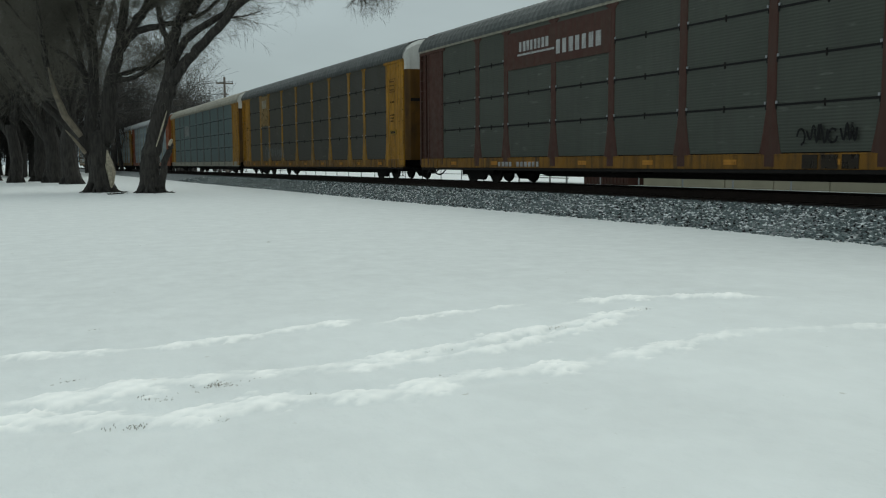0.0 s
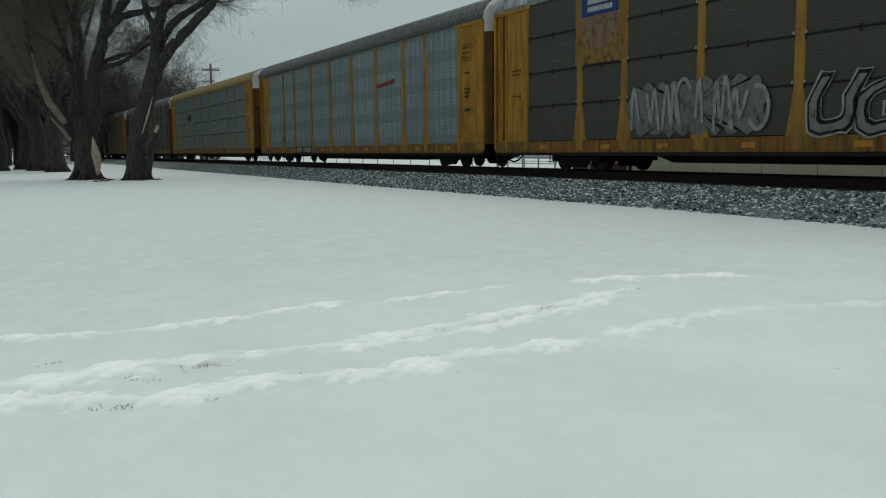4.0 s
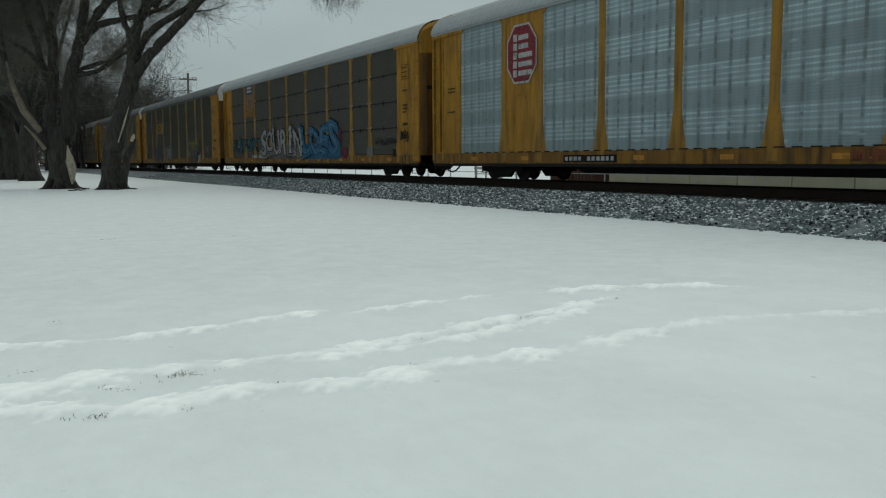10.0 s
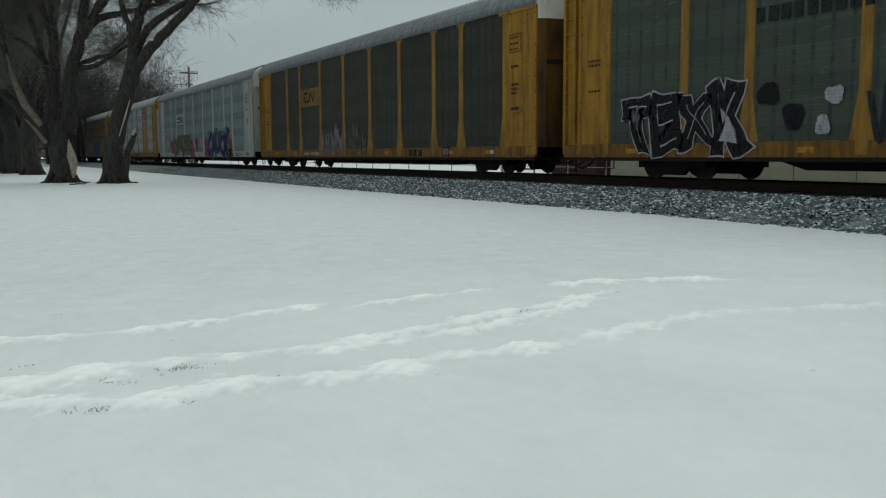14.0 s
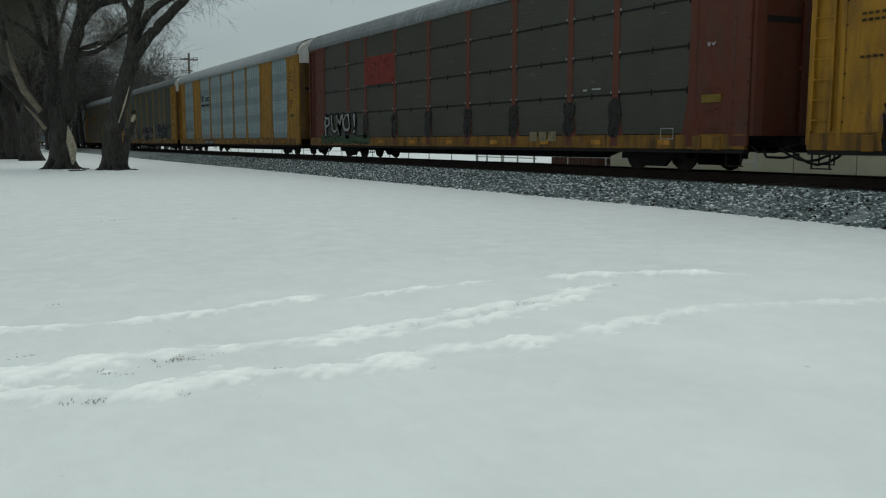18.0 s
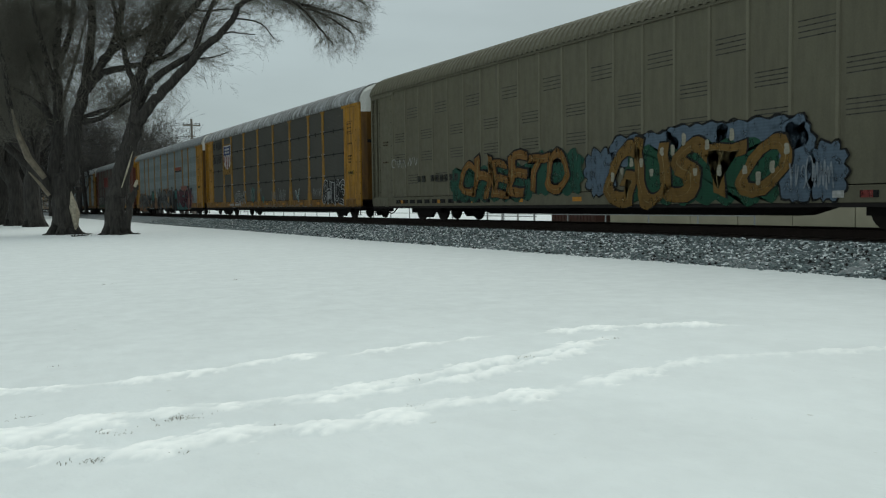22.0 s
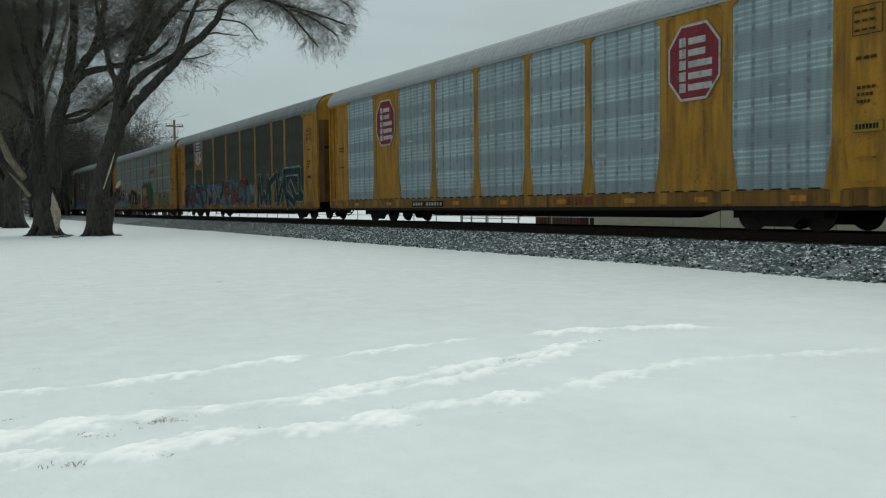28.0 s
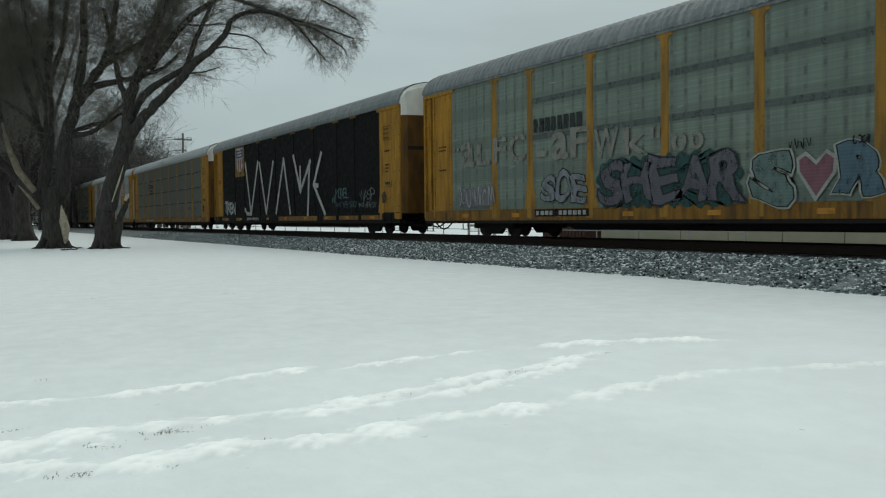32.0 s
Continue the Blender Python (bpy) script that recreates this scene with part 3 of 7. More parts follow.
# ---- trees ----
def wobble(rng, a):
    return Vector((rng.uniform(-a, a), rng.uniform(-a, a), rng.uniform(-a, a)))


def limb(out, pts, r0, r1, sides=9):
    """A hand-laid limb, smoothed between its points."""
    p = [Vector(q) for q in pts]
    dense = []
    for i in range(len(p) - 1):
        a, b, c, d = p[max(0, i - 1)], p[i], p[i + 1], p[min(len(p) - 1, i + 2)]
        for k in range(5):
            t = k / 5
            dense.append(0.5 * ((2 * b) + (c - a) * t + (2 * a - 5 * b + 4 * c - d) * t * t + (3 * b - a - 3 * c + d) * t ** 3))
    dense.append(p[-1])
    n = len(dense) - 1
    rng = random.Random(int(r0 * 1000) + len(pts))
    radii = [(r0 + (r1 - r0) * (i / n) ** 0.8) * rng.uniform(0.97, 1.03) for i in range(n + 1)]
    dense = [q + wobble(rng, min(radii[i] * 0.22, 0.035)) for i, q in enumerate(dense)]
    tube(*out, dense, radii, sides)
    return dense, radii


def unit(v):
    return v / np.maximum(np.linalg.norm(v, axis=1, keepdims=True), 1e-6)


def twig_mesh(name, rng, p, d, length, radius, levels=3, kids=4, spread=0.75, droop=0.1, thin=0.0035):
    """Bare twigs in generations: each one bends twice and bears further ones along its way."""
    verts, faces, base = [], [], 0
    for level in range(levels):
        n = len(p)
        side = unit(np.cross(d, rng.normal(size=(n, 3))))
        other = np.cross(d, side)
        ring = [side, -0.5 * side + 0.87 * other, -0.5 * side - 0.87 * other]
        bend1 = unit(d + rng.normal(0, 0.18, (n, 3)) - np.array([0, 0, droop * 0.5]))
        bend2 = unit(bend1 + rng.normal(0, 0.25, (n, 3)) - np.array([0, 0, droop]))
        p1 = p + bend1 * length[:, None] * 0.5
        p2 = p1 + bend2 * length[:, None] * 0.5
        tip = np.maximum(radius * 0.35, thin * 0.8)
        rows = []
        for q, r in ((p, radius), (p1, radius * 0.7), (p2, tip)):
            rows += [q + k * r[:, None] for k in ring]
        v = np.stack(rows, 1)
        idx = base + 9 * np.arange(n)[:, None]
        for a in (0, 3):
            for k in range(3):
                m = (k + 1) % 3
                faces.append(np.concatenate([idx + a + k, idx + a + m, idx + a + 3 + m, idx + a + 3 + k], 1))
        verts.append(v.reshape(-1, 3))
        base += 9 * n
        if level == levels - 1:
            break
        t = rng.uniform(0.15, 1.0, (n, kids))
        first = t < 0.5
        q = np.where(first[..., None], p[:, None] + (p1 - p)[:, None] * (t * 2)[..., None], p1[:, None] + (p2 - p1)[:, None] * (t * 2 - 1)[..., None])
        dd = np.where(first[..., None], bend1[:, None], bend2[:, None]) + rng.normal(0, spread * 0.6, (n, kids, 3))
        length = (length[:, None] * rng.uniform(0.4, 0.75, (n, kids))).reshape(-1)
        radius = np.maximum((radius[:, None] * (0.75 - 0.4 * t)).reshape(-1), thin)
        p, d = q.reshape(-1, 3), unit(dd.reshape(-1, 3))
    return mesh_from_arrays(name, np.concatenate(verts), np.concatenate(faces))


def sprouts(rng, dense, radii, count, start=0.25, reach=(1.2, 2.4), spread=0.8, lift=0.15):
    """Starting places, directions, lengths and radii of the twigs along one limb."""
    a = np.array([tuple(q) for q in dense])
    n = len(a) - 1
    t = rng.uniform(start, 1.0, count) ** 0.8 * n
    i = np.minimum(t.astype(int), n - 1)
    way = unit(a[i + 1] - a[i])
    pos = a[i] + (a[i + 1] - a[i]) * (t - i)[:, None]
    d = unit(way * 0.7 + rng.normal(0, spread * 0.6, (count, 3)) + np.array([0, 0, lift]))
    rad = np.minimum(np.array(radii)[i] * 0.45, 0.032)
    return pos, d, rng.uniform(reach[0], reach[1], count) * (0.55 + 0.45 * np.minimum(rad / 0.03, 1)), rad


def facing(base):
    """Across and away, as seen from the lawn, at the foot of a tree."""
    away = Vector((base[0], base[1], 0)).normalized()
    return Vector((away.y, -away.x, 0)), away


def tree_from_limbs(name, base, limbs, seed, label, extras=(), flare=1.3, far=False, thin=0.0034, levels=3, far_off=False):
    """limbs: (points across, up and away from the foot; radius at both ends; number of twigs; droop; snow on top)."""
    rng = np.random.default_rng(seed)
    right, away = facing(base)

    def lay(pts):
        return [right * a + Vector((0, 0, b)) + away * c for a, b, c in pts]
    out, snowy, starts = ([], []), ([], []), {}
    root = new(name)
    root.location = base
    for pts, r0, r1, count, droop, snow in limbs:
        dense, radii = limb(out, lay(pts), r0, r1)
        if count:
            plume = 0.28 < droop
            starts.setdefault(droop, []).append(sprouts(rng, dense, radii, int(count * (2.8 if plume else 1.95)), 0.4 if plume else 0.25, (0.6, 1.3) if plume else (1.0, 2.2), 0.8 if plume else 0.8, 0.18 - droop * 0.45))
        if snow:
            k0, k1 = int(len(dense) * 0.12), int(len(dense) * 0.7)
            pick = list(range(k0, k1))
            for a in range(0, len(pick) - 4, 6):
                run = pick[a:a + 5]
                tube(*snowy, [dense[k] + Vector((0, 0, radii[k] * 0.86)) - away * radii[k] * 0.25 for k in run], [0.005] + [radii[k] * 0.26 for k in run[1:-1]] + [0.005], 6)
    r = limbs[0][1]
    for k in range(7):
        a = k * 0.9 + rng.uniform(-0.2, 0.2)
        c = Vector((math.cos(a), math.sin(a), 0))
        tube(*out, [c * r * 0.35 + Vector((0, 0, 0.9)), c * r * 0.72 + Vector((0, 0, 0.28)), c * r * (flare + 0.3 * rng.random()) + Vector((0, 0, -0.05))], [r * 0.5, r * 0.44, r * 0.16], 7)
    # shallow roots running out under the snow
    if not far_off:
        for k in range(9):
            a = k * 0.7 + rng.uniform(-0.25, 0.25)
            c, e = Vector((math.cos(a), math.sin(a), 0)), Vector((math.cos(a + 0.2), math.sin(a + 0.2), 0))
            far_end = r * rng.uniform(1.5, 2.1)
            tube(*out, [c * r * 0.8 + Vector((0, 0, 0.22)), c * r * 1.25 + Vector((0, 0, 0.07)), e * far_end + Vector((0, 0, -0.03))], [r * 0.2, r * 0.13, r * 0.04], 6)
    part("trunk", mesh_of("trunk", *out, smooth=True), M["bark_far" if far else "bark"], root)
    for droop, rows in starts.items():
        p, d, ln, rad = (np.concatenate([row[k] for row in rows]) for k in range(4))
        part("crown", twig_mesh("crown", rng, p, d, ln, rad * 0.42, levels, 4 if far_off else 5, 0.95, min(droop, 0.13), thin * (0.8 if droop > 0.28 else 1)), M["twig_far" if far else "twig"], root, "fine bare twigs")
    if snowy[0]:
        part("snow_strip", mesh_of("snow_strip", *snowy, smooth=True), M["snow_lump"], root, "snow lying along the limbs")
    for pts, radii, pname, mat, plabel in extras:
        vs, fs = [], []
        tube(vs, fs, lay(pts), radii, 6)
        part(pname, mesh_of(pname, vs, fs), M[mat], root, plabel)
    tagged(root, label, "tree", "bare trees beside the track")
    return root


TORN = ("torn_wood", "wood_pale", "pale torn wood where a limb broke off")


def build_trees():
    tree_from_limbs("tree", (4.18, 44.5, 0), [
        ([(0.03, -0.09, 0.0), (0.00, 0.95, 0.0), (-0.03, 1.97, 0.0), (-0.06, 2.63, 0.0)], 0.57, 0.50, 0, 0.1, False),
        ([(-0.26, 2.11, 0.0), (-0.35, 2.98, 0.1), (-0.20, 4.42, 0.3), (-0.09, 6.16, 0.5), (-0.06, 8.18, 0.4), (0.06, 10.20, 0.3), (0.14, 12.51, 0.2), (0.09, 15.11, 0.0)], 0.35, 0.10, 98, 0.1, False),
        ([(0.26, 2.11, 0.0), (0.43, 3.27, -0.1), (0.55, 4.71, -0.2), (0.78, 5.72, -0.3), (1.07, 6.73, -0.4), (1.24, 7.89, -0.5), (1.47, 9.33, -0.5), (1.47, 11.07, -0.4), (1.59, 13.09, -0.2), (1.88, 15.40, 0.0)], 0.43, 0.10, 85, 0.1, False),
        ([(1.13, 6.73, -0.4), (1.65, 7.60, -0.7), (2.31, 8.67, -0.9), (2.63, 9.91, -1.0), (2.92, 11.36, -1.2), (3.09, 13.09, -1.3)], 0.25, 0.09, 60, 0.1, True),
        ([(1.24, 6.96, -0.4), (1.88, 7.49, -0.8), (2.75, 7.75, -1.0), (3.76, 7.98, -1.3), (4.91, 8.44, -1.6), (5.64, 9.19, -1.8)], 0.22, 0.06, 30, 0.1, True),
        ([(1.82, 7.95, -0.8), (2.34, 8.55, -1.0), (3.27, 9.13, -1.3), (4.25, 9.85, -1.5), (4.91, 10.92, -1.6), (5.35, 12.51, -1.7)], 0.22, 0.07, 55, 0.1, True),
        ([(0.95, 5.23, -0.3), (1.53, 5.35, -0.6), (2.05, 5.58, -0.8), (2.57, 5.98, -1.0), (3.32, 6.44, -1.2)], 0.16, 0.06, 25, 0.2, True),
        ([(1.01, 5.43, -0.3), (1.76, 5.78, -0.1), (2.34, 6.01, 0.2), (3.18, 6.88, 0.5)], 0.13, 0.06, 25, 0.2, False),
        ([(-0.49, 1.76, 0.0), (-0.84, 2.69, -0.1), (-1.42, 3.61, -0.2), (-1.88, 4.86, -0.3), (-2.11, 6.01, -0.4), (-2.23, 7.31, -0.4), (-2.46, 8.76, -0.3), (-2.75, 10.49, 0.0)], 0.22, 0.09, 72, 0.15, False),
        ([(-0.26, 4.42, 0.3), (-0.66, 6.16, 0.8), (-1.18, 8.18, 1.2), (-1.65, 10.49, 1.4), (-1.88, 13.09, 1.5)], 0.19, 0.07, 124, 0.2, False),
        ([(-0.09, 6.44, 0.5), (-0.58, 8.47, 0.0), (-1.01, 10.49, -0.6), (-1.30, 13.09, -1.0)], 0.17, 0.07, 124, 0.15, False),
        ([(-0.09, 7.60, 0.4), (0.58, 9.62, 0.6), (0.78, 11.65, 0.7), (0.87, 13.67, 0.8)], 0.17, 0.07, 75, 0.1, False),
        ([(-0.06, 5.14, 0.4), (-1.30, 6.44, 1.2), (-2.75, 7.60, 2.0), (-4.19, 9.62, 2.6)], 0.16, 0.06, 98, 0.25, False),
    ], 5, "large bare willow with torn pale trunk in snow", [
        ([(0.46, 0.1, -0.46), (0.44, 0.75, -0.46), (0.40, 1.25, -0.42), (0.33, 2.0, -0.42)], [0.03, 0.13, 0.20, 0.02], *TORN),
        ([(0.54, 0.3, -0.36), (0.54, 0.95, -0.36), (0.50, 1.55, -0.32)], [0.03, 0.14, 0.03], *TORN),
        ([(0.36, 0.7, -0.50), (0.35, 1.2, -0.50), (0.29, 1.75, -0.48)], [0.02, 0.09, 0.01], *TORN),
        ([(-0.78, 2.63, -0.3), (-1.42, 3.55, -0.5), (-1.82, 4.71, -0.5), (-2.02, 5.72, -0.5)], [0.13, 0.16, 0.12, 0.04], "bare_wood", "wood_bare", "bare grey wood without bark"),
        ([(-0.61, 1.82, -0.5), (-1.01, 2.40, -0.6), (-1.42, 2.89, -0.7)], [0.09, 0.07, 0.02], "bare_wood", "wood_bare", "bare grey wood without bark"),
    ])
    tree_from_limbs("tree", (6.11, 42.2, 0), [
        ([(0.03, -0.08, 0.0), (-0.03, 0.86, 0.0), (0.08, 1.82, 0.0), (0.39, 3.06, 0.0), (0.72, 4.11, 0.0), (0.99, 5.05, 0.0)], 0.47, 0.36, 0, 0.1, False),
        ([(0.91, 4.58, 0.0), (1.08, 5.69, 0.1), (1.16, 6.79, 0.3), (1.52, 7.76, 0.5), (1.90, 8.80, 0.6), (2.24, 9.96, 0.7), (2.68, 11.62, 0.8), (2.90, 13.55, 1.0)], 0.36, 0.10, 90, 0.1, False),
        ([(0.97, 4.83, 0.0), (1.46, 5.60, -0.2), (2.24, 6.49, -0.4), (3.17, 7.48, -0.8), (3.89, 8.31, -1.0), (4.72, 9.03, -1.3), (5.27, 9.69, -1.6), (5.55, 10.29, -1.8), (6.15, 10.65, -2.0), (7.09, 10.71, -2.2), (7.87, 10.52, -2.4), (8.47, 10.02, -2.5), (9.11, 9.27, -2.6), (9.69, 8.58, -2.7)], 0.28, 0.03, 45, 0.35, True),
        ([(1.19, 5.96, 0.2), (1.63, 6.79, -0.1), (2.40, 7.53, -0.3), (3.56, 8.25, -0.5), (4.00, 9.41, -0.7), (4.61, 10.79, -1.0), (5.16, 12.17, -1.0)], 0.23, 0.07, 55, 0.1, True),
        ([(2.07, 8.31, 0.6), (2.79, 9.27, 0.2), (3.51, 10.24, -0.2), (4.33, 10.96, -0.6), (5.38, 11.51, -1.0), (6.49, 11.18, -1.4), (7.53, 10.74, -1.8), (8.69, 10.43, -2.0), (9.80, 10.18, -2.1), (11.18, 9.74, -2.2)], 0.21, 0.03, 60, 0.3, False),
        ([(7.48, 10.76, -1.8), (8.28, 10.35, -2.0), (8.97, 10.18, -2.2), (9.74, 9.80, -2.4), (10.63, 9.19, -2.5)], 0.07, 0.03, 21, 0.35, False),
        ([(5.38, 11.51, -1.0), (6.76, 11.95, -1.4), (8.42, 11.90, -1.8), (10.07, 11.34, -2.0), (11.32, 10.65, -2.2)], 0.11, 0.03, 35, 0.3, False),
        ([(5.38, 11.51, -1.0), (6.49, 13.00, -1.4), (8.14, 13.55, -1.8), (10.07, 13.00, -2.0), (11.45, 11.90, -2.2)], 0.11, 0.03, 40, 0.3, False),
        ([(5.33, 9.74, -1.6), (6.07, 9.69, -1.7), (6.62, 9.47, -1.8), (7.09, 8.86, -1.9)], 0.05, 0.02, 4, 0.3, False),
        ([(4.61, 8.97, -1.3), (5.16, 9.14, -1.5), (5.71, 9.08, -1.6), (6.27, 9.05, -1.7)], 0.05, 0.02, 4, 0.1, False),
        ([(3.56, 7.92, -0.9), (4.00, 7.98, -1.1), (4.44, 8.03, -1.2), (5.05, 8.25, -1.3)], 0.04, 0.02, 4, 0.2, False),
        ([(3.62, 10.35, -0.2), (4.28, 10.24, -0.5), (4.97, 10.32, -0.7), (5.52, 10.29, -0.9), (6.21, 10.07, -1.0)], 0.06, 0.02, 9, 0.2, False),
        ([(1.16, 6.51, 0.3), (0.75, 7.76, 0.7), (0.52, 9.14, 0.9), (0.14, 11.07, 1.0)], 0.18, 0.07, 60, 0.1, False),
        ([(1.57, 7.81, 0.5), (2.35, 9.14, 1.0), (2.95, 10.52, 1.4), (3.73, 12.17, 1.6)], 0.17, 0.06, 60, 0.1, False),
        ([(1.02, 5.69, 0.0), (1.24, 6.38, -0.5), (1.16, 6.79, -0.6)], 0.11, 0.08, 0, 0.1, True),
        ([(0.47, 0.17, -0.3), (0.66, 1.41, -0.3), (0.88, 1.96, -0.3), (0.97, 2.21, -0.3)], 0.19, 0.10, 0, 0.1, False),
    ], 9, "leaning bare willow with arching branches in snow", [
        ([(0.86, 2.15, -0.4), (0.94, 2.32, -0.4), (0.99, 2.46, -0.4)], [0.07, 0.09, 0.05], *TORN),
        ([(0.30, 2.10, -0.5), (0.58, 2.93, -0.4), (0.83, 3.75, -0.4)], [0.02, 0.045, 0.01], *TORN),
    ])
    # further trees in the row
    for x, y, r, s, h in ((4.19, 64.1, 0.62, 21, 19), (3.32, 70.0, 0.66, 22, 20), (2.71, 76.3, 0.62, 23, 21), (0.9, 72.0, 0.5, 26, 20), (-0.6, 82.0, 0.5, 24, 22), (-2.0, 76.0, 0.5, 27, 21), (-3.2, 92.0, 0.5, 25, 22)):
        rng = random.Random(s)
        ls = [([(0, -0.1, 0), (rng.uniform(-0.2, 0.2), 2.0, 0), (rng.uniform(-0.3, 0.3), 4.2, 0)], r, r * 0.75, 0, 0.1, False)]
        for j in range(9):
            a, b = rng.uniform(-1.3, 0.7), rng.uniform(-1, 1)
            ls.append(([(0, 2.6 + 0.3 * j, 0), (a * 1.6, 6.0, b), (a * 3.6, 10.0, b * 2.5), (a * 5.5, h * 0.75 + b, b * 4)], r * 0.4, 0.06, 30, 0.1 if j % 2 else 0.25, False))
        tree_from_limbs("tree", (x, y, 0), ls, s, "thick bare tree trunk standing in snow", (), 1.12, thin=0.009, far_off=True)


build_trees()


def build_fallen_sticks():
    rng = random.Random(31)
    for x, y, ln in ((4.35, 41.2, 0.5), (4.05, 40.6, 0.3), (6.0, 40.9, 0.35), (4.85, 42.9, 0.4), (6.75, 41.3, 0.3)):
        vs, fs = [], []
        pts = [Vector((k * ln / 3, rng.uniform(-0.06, 0.06), 0.02 + rng.uniform(0, 0.02))) for k in range(4)]
        tube(vs, fs, pts, [0.025, 0.032, 0.026, 0.01], 6)
        tube(vs, fs, [pts[1], pts[1] + Vector((0.07, 0.1, 0.05))], [0.014, 0.006], 5)
        ob = part("fallen_stick", mesh_of("fallen_stick", vs, fs), M["bark"])
        ob.location, ob.rotation_euler.z = (x, y, 0), rng.uniform(-0.5, 0.5)
        tagged(ob, "dark broken stick lying on the snow under willows", "stick", "sticks under the willows")


build_fallen_sticks()


def build_far_woods():
    """Bare woods in the distance: thin trunks and haze of twigs."""
    def wood(name, spots, label, mats, seed, thin, sprays):
        rng, nrng = random.Random(seed), np.random.default_rng(seed)
        out, rows = ([], []), []
        for x, y, h in spots(rng):
            p = Vector((x, y, -0.1))
            pts = [p + Vector((rng.uniform(-0.4, 0.4) * i, 0, h * 0.22 * i)) for i in range(4)]
            tube(*out, pts, [0.3, 0.24, 0.17, 0.08], 5)
            dense = [pts[0].lerp(pts[3], k / 8) for k in range(9)]
            rows.append(sprouts(nrng, dense, [0.14] * 9, sprays, 0.12, (h * 0.2, h * 0.42), 0.9, 0.25))
        p, d, ln, rad = (np.concatenate([row[k] for row in rows]) for k in range(4))
        root = new(name)
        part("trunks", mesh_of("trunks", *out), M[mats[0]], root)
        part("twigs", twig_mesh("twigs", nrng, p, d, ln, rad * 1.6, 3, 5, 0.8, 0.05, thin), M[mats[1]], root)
        tagged(root, label, "woods", kind="stuff")

    def near_left(rng):
        return [(rng.uniform(-0.16, 0.07) * y, y, rng.uniform(9, 17)) for y in (rng.uniform(96, 135) for _ in range(64))]

    def middle(rng):
        return [(q * y, y, rng.uniform(13, 19) * (1.0 if q < 0.2 else 0.75)) for q, y in ((rng.uniform(0.03, 0.235), rng.uniform(120, 190)) for _ in range(80))]

    def distant(rng):
        return [(rng.uniform(0.13, 0.36) * y, y, rng.uniform(10, 17)) for y in (rng.uniform(230, 420) for _ in range(60))]
    wood("woods", near_left, "dense dark winter woods beyond the lawn", ("bark", "thicket"), 31, 0.022, 22)
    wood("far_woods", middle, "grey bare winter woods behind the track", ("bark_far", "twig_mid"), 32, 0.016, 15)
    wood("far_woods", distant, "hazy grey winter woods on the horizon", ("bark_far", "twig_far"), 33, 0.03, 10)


build_far_woods()


# ---- utility pole with wires ----
def build_pole():
    root = new("utility_pole")
    root.location = (22.86, 100, 0)
    vs, fs = [], []
    tube(vs, fs, [Vector((0, 0, -0.2)), Vector((0, 0, 5.5)), Vector((0, 0, 11.0))], [0.19, 0.16, 0.12], 10)
    part("pole", mesh_of("pole", vs, fs), M["wood_pole"], root)
    bm = bmesh.new()
    box(bm, -0.95, 0.95, -0.16, -0.04, 10.2, 10.36, 0.01)
    part("crossarm", bm, M["wood_pole"], root)
    bm = bmesh.new()
    box(bm, -0.4, 0.4, -0.16, -0.06, 9.0, 9.12, 0.01)
    part("crossarm", bm, M["wood_pole"], root)
    for x in (-0.88, -0.5, 0.5, 0.88):
        vs, fs = [], []
        tube(vs, fs, [Vector((x, -0.1, 10.34)), Vector((x, -0.1, 10.45)), Vector((x, -0.1, 10.58))], [0.03, 0.07, 0.04], 8)
        part("insulator", mesh_of("insulator", vs, fs), M["galv"], root)
    tagged(root, "weathered wooden utility pole with crossarms", "utility pole")
    for x, z in ((-0.88, 10.55), (0.88, 10.55), (-0.3, 9.1), (0.2, 8.2)):
        a, b = Vector((22.86 + x, 99.9, z)), Vector((-14 + x, 118, z - 0.6))
        pts = [a.lerp(b, i / 14) - Vector((0, 0, 1.0 * math.sin(math.pi * i / 14))) for i in range(15)]
        vs, fs = [], []
        tube(vs, fs, pts, [0.022] * 15, 4)
        tagged(part("overhead_wire", mesh_of("overhead_wire", vs, fs), M["wire"]), "thin dark sagging overhead wire", "wire", "overhead wires")


build_pole()


